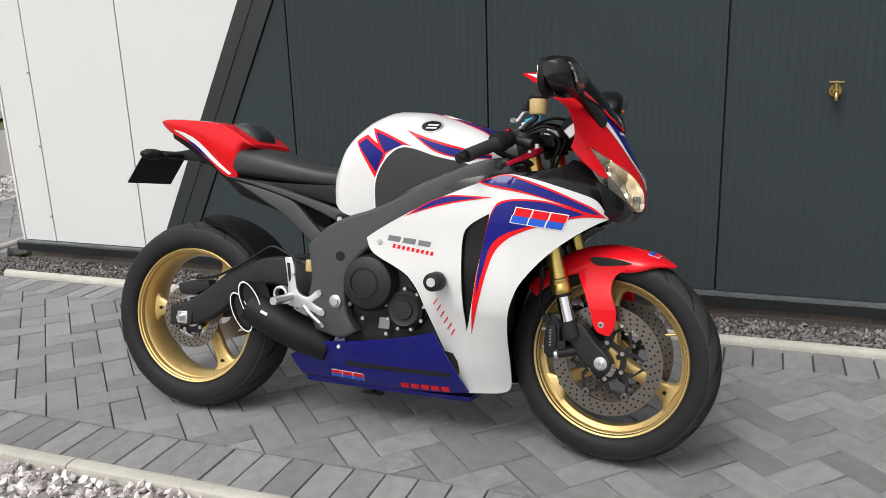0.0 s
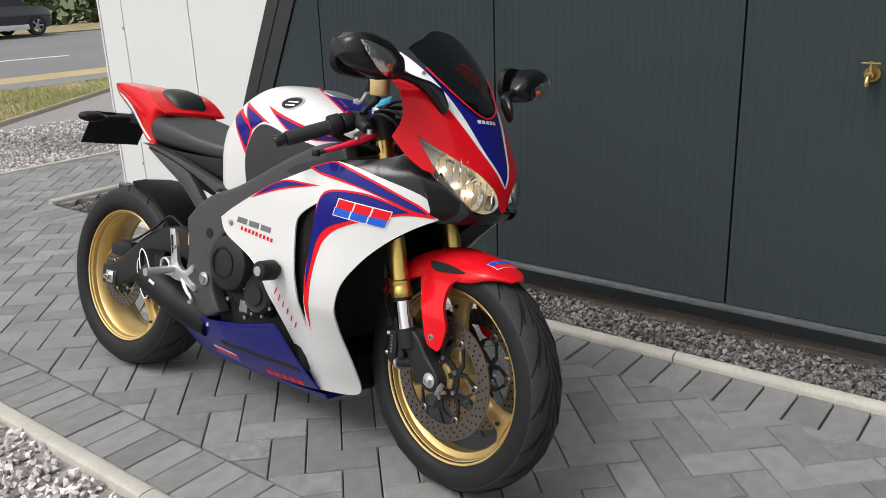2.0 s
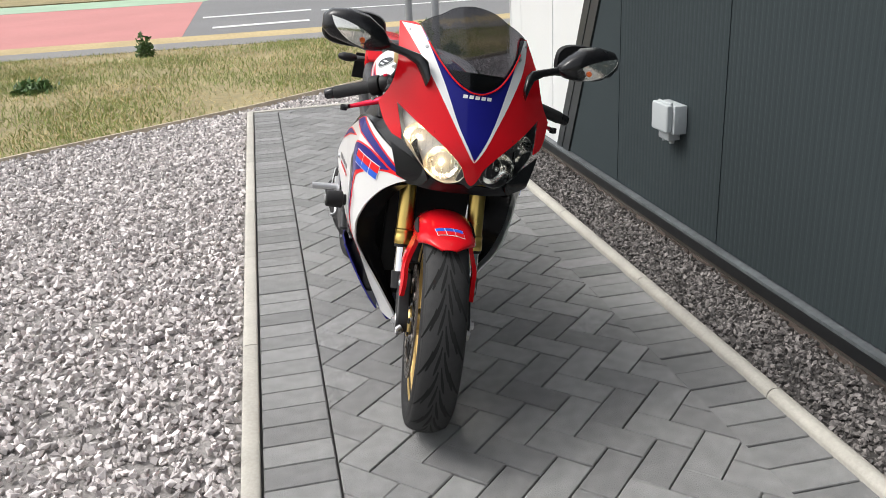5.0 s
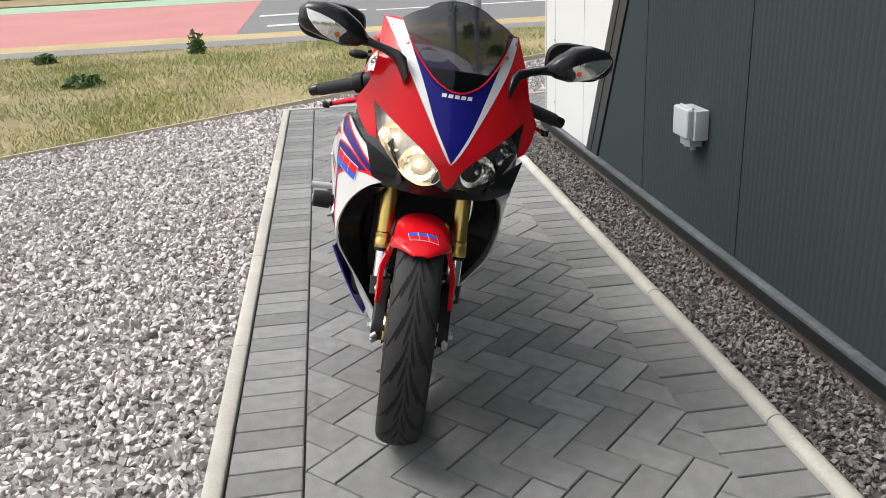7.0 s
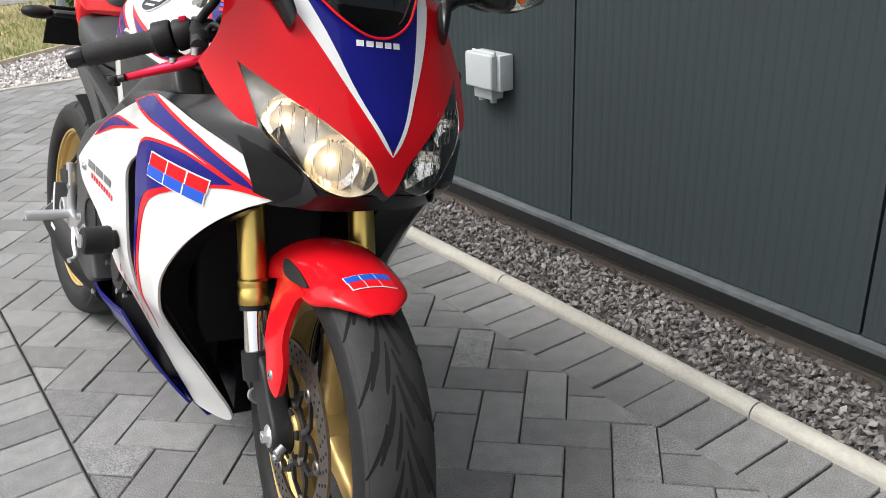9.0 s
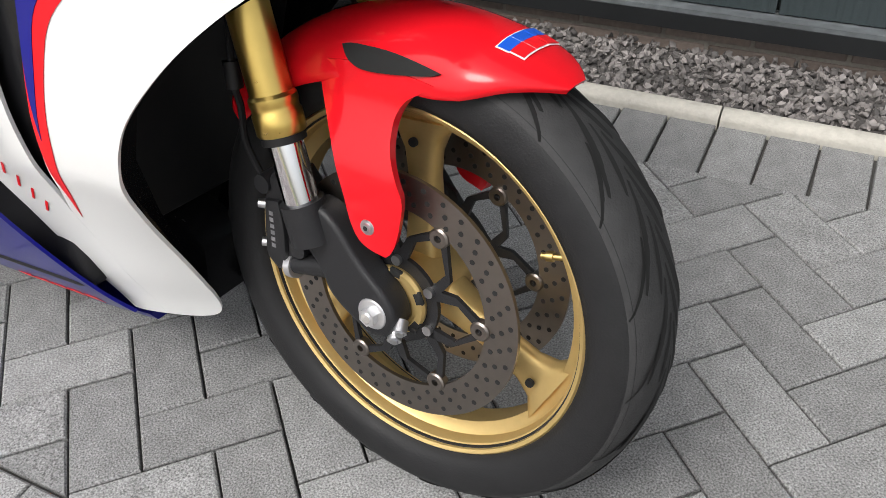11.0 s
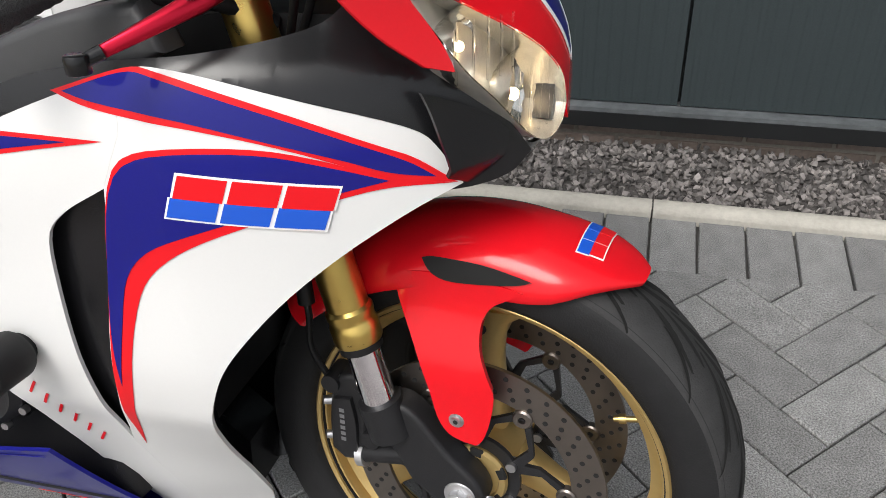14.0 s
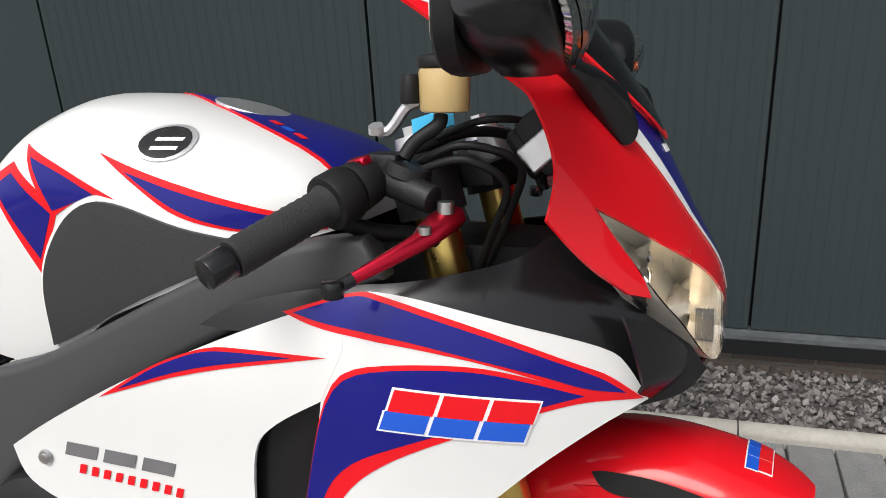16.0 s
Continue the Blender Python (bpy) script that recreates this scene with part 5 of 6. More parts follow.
for s in (-1, 1):
    fr = P("frame_spar", plate([(-0.905, 0.60), (-0.845, 0.66), (-0.76, 0.70), (-0.70, 0.715), (-0.615, 0.755), (-0.475, 0.83), (-0.36, 0.875), (-0.28, 0.885), (-0.26, 0.84), (-0.33, 0.81), (-0.44, 0.77), (-0.561, 0.70), (-0.67, 0.625), (-0.745, 0.56), (-0.772, 0.48),
                                (-0.768, 0.40), (-0.73, 0.345), (-0.78, 0.315), (-0.87, 0.34), (-0.905, 0.42), (-0.885, 0.50)], s * 0.155, s * 0.205, 0.012, True, 3), "frame_grey", None, "dark grey aluminium frame spar", 45)
    P("pivot_bolt", merge(rod((-0.80, s * 0.2, 0.433), (-0.80, s * 0.212, 0.433), 0.021, seg=28, bevel=0.003), rod((-0.80, s * 0.21, 0.433), (-0.80, s * 0.218, 0.433), 0.013, seg=6)), "bolt", fr, "bright swingarm pivot nut", 30)
    P("frame_plug", rod((-0.79, s * 0.203, 0.572), (-0.79, s * 0.2065, 0.572), 0.015, seg=24), "hole", fr, "", 40)
    cl = P("engine_cover", merge(lathe([(-0.15, 0.0005), (-0.15, 0.09), (-0.19, 0.088), (-0.212, 0.078), (-0.22, 0.06), (-0.22, 0.0005)] if s < 0 else [(0.15, 0.0005), (0.15, 0.085), (0.19, 0.083), (0.205, 0.07), (0.208, 0.0005)], 64, False), bmesh.new(), None), "black_cast", None,
           "round satin black engine cover", 40, Matrix.Translation((-0.695, 0, 0.498)))
    P("cover_ring", lathe([(s * 0.218, 0.040), (s * 0.2235, 0.042), (s * 0.2235, 0.046), (s * 0.218, 0.048)] , 48), "black_paint", cl, "", 40, Matrix.Translation((-0.703, 0, 0.498)))
    sm_c = P("small_cover", lathe([(s * 0.14, 0.0005), (s * 0.14, 0.062), (s * 0.19, 0.058), (s * 0.2, 0.048), (s * 0.198, 0.044), (s * 0.198, 0.03), (s * 0.204, 0.028), (s * 0.204, 0.0005)], 56, False), "black_cast", None, "small round engine cover", 40, Matrix.Translation((-0.578, 0, 0.425)))
    for k in range(9):
        a = 2 * math.pi * k / 9 + 0.2
        P("engine_bolt", bolt_head((-0.578 + 0.062 * math.cos(a), s * 0.185, 0.425 + 0.062 * math.sin(a)), (0, s, 0), 0.006, 0.008), "bolt", sm_c, "", 35)
    for bx, bz in ((-0.615, 0.585), (-0.66, 0.59), (-0.775, 0.56), (-0.785, 0.48), (-0.765, 0.425), (-0.72, 0.385), (-0.64, 0.345)):
        P("engine_bolt", bolt_head((bx, s * 0.17, bz), (0, s, 0), 0.007, 0.012), "bolt", sm_c, "", 35)
    P("data_label", shell(slanted(-0.665, 0.36, 0.035, 0.034, 0.1), lambda x, z, s=s: Vector((x, s * 0.182, z)), 0.001, 0.05, 0, False), "decal_grey", sm_c, "small grey data label", 40)
    P("sump_cover", plate([(-0.76, 0.40), (-0.66, 0.36), (-0.55, 0.36), (-0.50, 0.42), (-0.49, 0.52), (-0.56, 0.56), (-0.66, 0.58), (-0.76, 0.56)], s * 0.12, s * 0.17, 0.012, True, 2), "black_cast", None, "engine side casting", 40)

# ---- swingarm, exhaust, rear brake ----
for s in (-1, 1):
    arm = P("swingarm", plate([(-1.47, 0.358), (-1.40, 0.372), (-1.30, 0.44), (-1.215, 0.505), (-1.10, 0.548), (-0.98, 0.552), (-0.86, 0.52), (-0.80, 0.46), (-0.82, 0.40), (-0.92, 0.42), (-1.02, 0.455), (-1.13, 0.455), (-1.21, 0.40), (-1.28, 0.335), (-1.38, 0.292), (-1.47, 0.29)],
                              s * 0.085, s * 0.132, 0.012, True, 3), "black_cast", None, "black cast swingarm", 45)
    P("axle_block", block(-1.455, -1.375, s * 0.125, s * 0.137, 0.296, 0.346, 0.004), "black_cast", arm, "", 40)
    P("adjuster_plate", block(-1.432, -1.392, s * 0.135, s * 0.141, 0.3, 0.342, 0.003), "alu", arm, "bright axle adjuster plate", 40)
    P("axle_nut", merge(rod((-1.414, s * 0.138, 0.322), (-1.414, s * 0.15, 0.322), 0.0135, seg=6), rod((-1.414, s * 0.148, 0.322), (-1.414, s * 0.158, 0.322), 0.008, seg=14)), "bolt", arm, "bright rear axle nut", 30)
P("rear_caliper", plate([(-1.45, 0.43), (-1.40, 0.445), (-1.33, 0.45), (-1.32, 0.43), (-1.38, 0.395), (-1.44, 0.395)], -0.115, -0.068, 0.006), "black_cast", None, "black rear brake caliper", 40)
P("rear_brake_hose", pipe([(-1.37, -0.12, 0.455), (-1.27, -0.135, 0.475), (-1.16, -0.14, 0.53), (-1.07, -0.15, 0.58), (-1.02, -0.15, 0.57), (-0.96, -0.15, 0.54)], 0.0045, 6, 8), "matt_black", None, "black rear brake hose", 40)
hug = []
for a in np.linspace(radians(20), radians(82), 14):
    hug.append([Vector((REAR.x + r * math.cos(a), y, REAR.z + r * math.sin(a))) for y, r in ((-0.085, 0.325), (-0.095, 0.345), (-0.05, 0.352), (0.05, 0.352), (0.095, 0.345), (0.085, 0.325), (0.05, 0.345), (-0.05, 0.345))])
P("rear_hugger", loft(hug), "matt_black", None, "matt black rear hugger over the tyre", 40)
EX = [(-0.86, -0.12, 0.275), (-0.95, -0.145, 0.31), (-1.04, -0.165, 0.352), (-1.115, -0.18, 0.392)]
ex = P("silencer", pipe(EX, 0.05, 6, 24, None, [0.05, 0.058, 0.058, 0.055]), "matt_black", None, "stubby matt black silencer with two angled outlets", 50)
for c, tilt, rx, rz, yo in (((-1.102, -0.196, 0.405), 0.80, 0.036, 0.072, 0.0), ((-1.150, -0.172, 0.366), 0.80, 0.034, 0.070, 0.0)):
    spin = Matrix.Translation(c) @ Matrix.Rotation(radians(-14), 4, "Z") @ Matrix.Rotation(-tilt + 0.12, 4, "Y") @ Matrix.Diagonal((rx / 0.05, 1.0, rz / 0.05, 1))
    P("outlet_rim", lathe([(-0.006, 0.047), (-0.010, 0.0495), (-0.006, 0.052), (0.03, 0.052), (0.03, 0.047)], 48), "matt_black", ex, "", 40, spin)
    P("outlet_lip", lathe([(-0.0095, 0.0485), (-0.0115, 0.0505), (-0.0095, 0.0525), (-0.007, 0.0505)], 48), "decal_white", ex, "bright outlet lip", 40, spin)
    # black disc plugs the outlet and paints the shade of its depth
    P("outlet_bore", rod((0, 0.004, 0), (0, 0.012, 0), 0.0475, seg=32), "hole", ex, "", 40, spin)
    P("outlet_pipe", rod((0, 0.02, 0), (0.03, 0.06, -0.01), 0.05, 0.045, 32), "matt_black", ex, "", 40, spin)
for k in range(4):
    x = -1.045 + 0.036 * k
    P("lettering_bar", block(-0.012, 0.012, -0.001, 0.001, -0.011, 0.011), "decal_white", ex, "", 40, Matrix.Translation((x, -0.222 + 0.014 * k * 0.9, 0.372 - 0.0185 * k)) @ Matrix.Rotation(radians(10), 4, "Z") @ Matrix.Rotation(radians(26), 4, "Y"))

# ---- footrests ----
for s in (-1, 1):
    hb = plate([(-0.982, 0.557), (-0.957, 0.559), (-0.947, 0.533), (-0.936, 0.455), (-0.915, 0.440), (-0.893, 0.438), (-0.866, 0.463), (-0.852, 0.466), (-0.843, 0.455), (-0.850, 0.444), (-0.880, 0.424), (-0.868, 0.414), (-0.840, 0.405), (-0.831, 0.394), (-0.838, 0.383), (-0.855, 0.383), (-0.895, 0.402), (-0.945, 0.402), (-0.968, 0.41), (-0.966, 0.47)], s * 0.192, s * 0.208, 0.004)
    hb = merge(hb, lathe([(s * 0.192, 0.017), (s * 0.192, 0.026), (s * 0.212, 0.025), (s * 0.214, 0.021), (s * 0.212, 0.017)], 28), Matrix.Translation((-0.992, 0, 0.441)))
    hb = merge(hb, plate([(-1.01, 0.412), (-0.985, 0.41), (-0.95, 0.412), (-0.95, 0.425), (-0.98, 0.425), (-1.008, 0.42)], s * 0.194, s * 0.212, 0.004))
    hang = P("footrest_hanger", hb, "alu", None, "bright cast footrest hanger", 40)
    # thin black plate paints a shaded slot on the uncut hanger
    P("heel_plate_slot", plate([(-0.972, 0.54), (-0.962, 0.54), (-0.955, 0.49), (-0.963, 0.48)], s * 0.2075, s * 0.2087, 0.0), "hole", hang, "", 40)
    P("footpeg", pipe([(-0.955, s * 0.205, 0.435), (-0.96, s * 0.25, 0.432), (-0.962, s * 0.30, 0.43)], 0.0115, 6, 12, None, [0.011, 0.0125, 0.0125]), "alu", hang, "knurled silver footpeg", 60)
    P("brake_pedal", pipe([(-0.91, s * 0.205, 0.41), (-0.88, s * 0.212, 0.385), (-0.845, s * 0.216, 0.362), (-0.828, s * 0.235, 0.358)], 0.006, 6, 10), "alu", hang, "silver foot pedal", 50)
    P("bolt", merge(merge(bolt_head((-0.855, s * 0.207, 0.455), (0, s, 0), 0.010, 0.006), bolt_head((-0.843, s * 0.207, 0.394), (0, s, 0), 0.011, 0.005)), bolt_head((-0.951, s * 0.207, 0.505), (0, s, 0), 0.007, 0.004)), "bolt", hang, "", 35)
P("rear_fluid_pot", rod((-0.905, -0.17, 0.515), (-0.905, -0.17, 0.552), 0.02, seg=20, bevel=0.003), "fluid", None, "small amber rear brake fluid pot", 40)

# ---- tank ----
T_TOP = curve_fn([-0.875, -0.86, -0.827, -0.78, -0.739, -0.662, -0.6, -0.529, -0.44, -0.363, -0.315], [0.80, 0.864, 0.934, 0.977, 1.003, 1.026, 1.025, 1.013, 0.991, 0.964, 0.925])
T_LOW = curve_fn([-0.875, -0.82, -0.75, -0.70, -0.62, -0.5, -0.4, -0.315], [0.75, 0.70, 0.69, 0.70, 0.76, 0.82, 0.86, 0.885])
T_W = curve_fn([-0.875, -0.86, -0.82, -0.75, -0.68, -0.6, -0.5, -0.42, -0.36, -0.315], [0.085, 0.115, 0.145, 0.163, 0.176, 0.187, 0.19, 0.182, 0.165, 0.13])


def tank_w(x, z):
    t, l, w = T_TOP(x), T_LOW(x), T_W(x)
    m = t - 0.115 * min(1.0, (t - l) / 0.18)
    if z >= m:
        q = min(1.0, (z - m) / max(1e-4, t - m))
        return w * max(0.0, 1 - q ** 2.6) ** (1 / 2.2)
    return w * (1 - 0.17 * min(1.0, (m - z) / 0.2) ** 1.3)


rings = []
for x in np.concatenate([np.linspace(-0.875, -0.80, 10), np.linspace(-0.785, -0.335, 28), np.linspace(-0.325, -0.315, 2)]):
    t, l = T_TOP(x), T_LOW(x)
    m = t - 0.115 * min(1.0, (t - l) / 0.18)
    zs = list(np.linspace(l, m, 9)) + [m + (t - m) * math.sin(a) ** 0.9 for a in np.linspace(0.12, math.pi / 2, 13)]
    right = [Vector((x, -tank_w(x, z), z)) for z in zs]
    rings.append(right + [Vector((x, -q.y, q.z)) for q in right[-2::-1]])
tank = P("fuel_tank", loft(rings), "white", None, "pearl white fuel tank with red and blue graphics", 50)
for s in (-1, 1):
    tsurf = lambda x, z, s=s: Vector((x, s * tank_w(x, z), z))
    P("knee_pad", shell([(-0.702, 0.722), (-0.702, 0.80), (-0.682, 0.845), (-0.648, 0.886), (-0.61, 0.908), (-0.57, 0.905), (-0.5, 0.882), (-0.42, 0.868), (-0.40, 0.862), (-0.47, 0.835), (-0.571, 0.79), (-0.65, 0.745)], tsurf, 0.012, 0.012, 0.006), "pad", tank, "dark grey textured knee pad", 40)
    P("pad_border", shell([(-0.708, 0.722), (-0.709, 0.80), (-0.688, 0.849), (-0.652, 0.892), (-0.61, 0.9145), (-0.57, 0.911), (-0.5, 0.888), (-0.39, 0.872), (-0.39, 0.862), (-0.571, 0.785)], tsurf, 0.001, 0.012, 0.001), "decal_white", tank, "white pad border", 40)
    for outl, mt, o in (([(-0.775, 0.925), (-0.735, 0.945), (-0.66, 0.895), (-0.70, 0.81)], "decal_red", 0.0008),
                        ([(-0.764, 0.916), (-0.735, 0.932), (-0.672, 0.888), (-0.699, 0.832)], "blue", 0.0014),
                        ([(-0.718, 0.966), (-0.655, 0.945), (-0.575, 0.909), (-0.61, 0.916), (-0.65, 0.895), (-0.672, 0.882)], "decal_red", 0.0011),
                        ([(-0.703, 0.952), (-0.65, 0.935), (-0.605, 0.914), (-0.652, 0.897), (-0.668, 0.892)], "blue", 0.0017),
                        ([(-0.60, 0.960), (-0.53, 0.936), (-0.42, 0.908), (-0.34, 0.893), (-0.34, 0.882), (-0.42, 0.876), (-0.50, 0.892), (-0.545, 0.922)], "decal_red", 0.0010),
                        ([(-0.565, 0.940), (-0.50, 0.920), (-0.42, 0.902), (-0.34, 0.888), (-0.34, 0.884), (-0.42, 0.879), (-0.49, 0.895), (-0.53, 0.917)], "blue", 0.0016)):
        P("graphic", shell(outl, tsurf, 0.0006, 0.012, o), mt, tank, "", 40)
    badge_o = [(-0.527 + 0.033 * math.cos(a), 0.970 + 0.019 * math.sin(a)) for a in np.linspace(0, 2 * math.pi, 20, endpoint=False)]
    P("badge_ring", shell(badge_o, tsurf, 0.004, 0.012, 0.0025, False), "alu", tank, "silver oval badge ring", 50)
    P("badge_face", shell([(-0.527 + (q[0] + 0.527) * 0.84, 0.970 + (q[1] - 0.970) * 0.84) for q in badge_o], tsurf, 0.002, 0.012, 0.0034, False), "black_paint", tank, "black badge face with a silver mark", 50)
    bars(tank, tsurf, [(-0.540, 0.962), (-0.538, 0.971)], 0.03, 0.0035, "decal_white", 0.0038)


def tank_top(x, y):
    t, l, w = T_TOP(x), T_LOW(x), T_W(x)
    m = t - 0.115 * min(1.0, (t - l) / 0.18)
    return Vector((x, y, m + (t - m) * max(0.0, 1 - min(1.0, abs(y) / w) ** 2.2) ** (1 / 2.6)))


for k, (mt, o) in enumerate((("decal_red", 0.0012), ("blue", 0.0022))):
    e = 0.007 * k
    half = [(-0.60 + 2 * e, 0.0), (-0.53, 0.046 - e), (-0.46, 0.080 - e), (-0.40, 0.104 - e), (-0.345, 0.122 - e)]
    P("tank_top_graphic", shell(half + [(x, -y) for x, y in half[:0:-1]], tank_top, 0.001, 0.012, o, False), mt, tank, "blue tank top panel" if k else "red border", 40)
for k, (x, y) in enumerate(((-0.452, -0.058), (-0.432, -0.068), (-0.412, -0.078))):
    bars(tank, tank_top, [(x, y)], 0.016, 0.008, "decal_red" if k % 2 == 0 else "decal_blue", 0.0032, None, -0.45)
P("filler_cap", merge(lathe([(0.0, 0.0005), (0.0, 0.052), (0.006, 0.05), (0.008, 0.04), (0.008, 0.0005)], 40, False), bmesh.new()), "alu", tank, "round fuel filler cap", 40, Matrix.Translation((-0.50, 0, 1.002)) @ Matrix.Rotation(radians(15), 4, "Y") @ Matrix.Rotation(radians(90), 4, "X"))

# ---- seat and tail ----
rings = []
for x, zt, zb, w in ((-1.285, 0.905, 0.86, 0.07), (-1.265, 0.912, 0.82, 0.105), (-1.22, 0.91, 0.80, 0.125), (-1.15, 0.898, 0.795, 0.137), (-1.08, 0.882, 0.79, 0.14), (-1.0, 0.862, 0.785, 0.135), (-0.93, 0.846, 0.78, 0.122), (-0.87, 0.838, 0.775, 0.105), (-0.83, 0.838, 0.775, 0.085)):
    ring = []
    for a in np.linspace(0, 2 * math.pi, 28, endpoint=False):
        c, sn = math.cos(a), math.sin(a)
        yy = w * math.copysign(abs(c) ** 0.55, c)
        zz = (zt + zb) / 2 + (zt - zb) / 2 * math.copysign(abs(sn) ** 0.5, sn) * (1.0 if sn < 0 else 1.0 - 0.18 * abs(c))
        ring.append(Vector((x, yy, zz)))
    rings.append(ring)
P("seat", loft(rings), "seat", None, "black grained vinyl rider seat", 50)
for s in (-1, 1):
    P("side_cover", plate([(-1.24, 0.80), (-1.10, 0.79), (-0.92, 0.785), (-0.82, 0.79), (-0.82, 0.715), (-0.90, 0.735), (-1.05, 0.765), (-1.18, 0.775)], s * 0.085, s * 0.115, 0.006), "matt_black", None, "black side cover under the seat", 40)
    sub = P("subframe_rail", plate([(-1.245, 0.802), (-1.17, 0.785), (-1.05, 0.755), (-0.90, 0.705), (-0.815, 0.665), (-0.80, 0.685), (-0.83, 0.71), (-0.95, 0.745), (-1.10, 0.785)], s * 0.115, s * 0.145, 0.005), "frame_grey", None, "dark grey subframe rail", 40)
    P("subframe_strut", plate([(-1.22, 0.79), (-1.12, 0.735), (-1.02, 0.685), (-0.92, 0.60), (-0.88, 0.585), (-0.855, 0.61), (-0.90, 0.64), (-0.97, 0.71), (-1.0, 0.735), (-1.1, 0.765)], s * 0.12, s * 0.142, 0.005), "frame_grey", sub, "dark grey subframe strut", 40)
    for bx, bz in ((-0.82, 0.682), (-0.877, 0.606)):
        P("bolt", merge(rod((bx, s * 0.13, bz), (bx, s * 0.152, bz), 0.019, seg=20), bolt_head((bx, s * 0.152, bz), (0, s, 0), 0.012, 0.006)), "matt_black", sub, "", 35)
        P("bolt_face", rod((bx, s * 0.157, bz), (bx, s * 0.161, bz), 0.0085, seg=14), "bolt", sub, "", 35)
TAIL_W = curve_fn([-1.60, -1.57, -1.5, -1.4, -1.3, -1.22, -1.15], [0.025, 0.045, 0.07, 0.095, 0.118, 0.128, 0.12])
TAIL_TOP = curve_fn([-1.60, -1.55, -1.4, -1.29, -1.23, -1.16], [0.990, 0.993, 0.987, 0.975, 0.95, 0.905])
TAIL_LOW = curve_fn([-1.60, -1.56, -1.46, -1.36, -1.26, -1.235, -1.20, -1.16], [0.978, 0.955, 0.915, 0.855, 0.80, 0.80, 0.895, 0.90])


def tail_w(x, z):
    t, l, w = TAIL_TOP(x), TAIL_LOW(x), TAIL_W(x)
    q = (z - l) / max(1e-4, t - l)
    return w * (0.80 + 0.36 * q - 0.42 * max(0.0, q - 0.45) ** 1.4)


rings = []
for x in np.linspace(-1.60, -1.165, 34):
    t, l = TAIL_TOP(x), TAIL_LOW(x)
    right = [Vector((x, -tail_w(x, z), z)) for z in np.linspace(l, t - 0.002, 12)]
    crest = [Vector((x, -tail_w(x, t) * f, t + 0.004 * (1 - f))) for f in (0.85, 0.5, 0.0)]
    half = right + crest
    rings.append(half + [Vector((x, -q.y, q.z)) for q in half[-2::-1]])
tail = P("tail_cowl", loft(rings), "red", None, "glossy red tail cowl with a white stripe", 42)
for s in (-1, 1):
    ts = lambda x, z, s=s: Vector((x, s * tail_w(x, z), z))
    P("tail_stripe", shell([(-1.525, 0.958), (-1.46, 0.945), (-1.40, 0.918), (-1.355, 0.885), (-1.30, 0.843), (-1.255, 0.812), (-1.265, 0.808), (-1.33, 0.846), (-1.385, 0.884), (-1.44, 0.918)], ts, 0.001, 0.012, 0.0012), "decal_white", tail, "white stripe", 40)
    P("tail_graphic", shell([(-1.47, 0.93), (-1.42, 0.91), (-1.37, 0.875), (-1.345, 0.852), (-1.39, 0.877), (-1.43, 0.902)], ts, 0.001, 0.012, 0.0018), "blue", tail, "blue flash", 40)
pad_r = []
for x, zt, w in ((-1.315, 0.966, 0.03), (-1.30, 0.982, 0.055), (-1.26, 0.988, 0.068), (-1.22, 0.978, 0.07), (-1.19, 0.955, 0.06), (-1.18, 0.935, 0.045)):
    pad_r.append([Vector((x, w * math.copysign(abs(math.cos(a)) ** 0.6, math.cos(a)), zt - 0.03 + 0.03 * math.sin(a))) for a in np.linspace(0, 2 * math.pi, 20, endpoint=False)])
P("hump_pad", loft(pad_r), "seat", tail, "black back pad on the tail hump", 50)
P("undertail", loft([[Vector((x, y, z)) for y, z in ((-w, z1), (w, z1), (w * 0.7, z0), (-w * 0.7, z0))] for x, w, z0, z1 in ((-1.55, 0.035, 0.93, 0.965), (-1.46, 0.055, 0.885, 0.93), (-1.36, 0.075, 0.83, 0.87), (-1.24, 0.09, 0.74, 0.81), (-1.05, 0.09, 0.68, 0.78), (-0.9, 0.08, 0.64, 0.76))]), "matt_black", None, "matt black undertail", 40)
hang = P("plate_hanger", merge(plate([(-1.47, 0.895), (-1.42, 0.885), (-1.42, 0.855), (-1.54, 0.853), (-1.60, 0.865), (-1.60, 0.885), (-1.53, 0.882)], -0.03, 0.03, 0.004), block(-1.56, -1.50, -0.12, 0.12, 0.858, 0.876, 0.006)), "matt_black", None, "black number plate hanger", 40)
P("number_plate", block(-0.0025, 0.0025, -0.115, 0.115, -0.07, 0.07, 0.002), "matt_black", hang, "blank black back of the number plate", 40, Matrix.Translation((-1.632, 0, 0.826)) @ Matrix.Rotation(radians(33), 4, "Y"))
for s in (-1, 1):
    st = P("indicator", loft([[Vector((-1.535 + dx * k, s * y, 0.866 + dz * k)) for dx, dz in [(0.03 * math.cos(a), 0.019 * math.sin(a)) for a in np.linspace(0, 2 * math.pi, 16, endpoint=False)]] for y, k in ((0.115, 0.35), (0.125, 0.8), (0.145, 1.0), (0.175, 0.95), (0.195, 0.6), (0.2, 0.2))]), "matt_black", hang, "dark rear indicator", 45)

# ---- nose cowl ----
NOSE_C = 0.010
NOSE = curve_fn([0.70, 0.745, 0.80, 0.833, 0.90, 0.964, 1.014, 1.06, 1.11, 1.15], [0.07, 0.085, 0.084, 0.078, 0.044, 0.011, -0.02, -0.055, -0.10, -0.15])


def nose_surf(y, z):
    d = abs(y - NOSE_C)
    return Vector((NOSE(z) - 2.1 * d * d - 1.2 * max(0.0, d - 0.12) * max(0.0, z - 1.03) * 8, y, z))


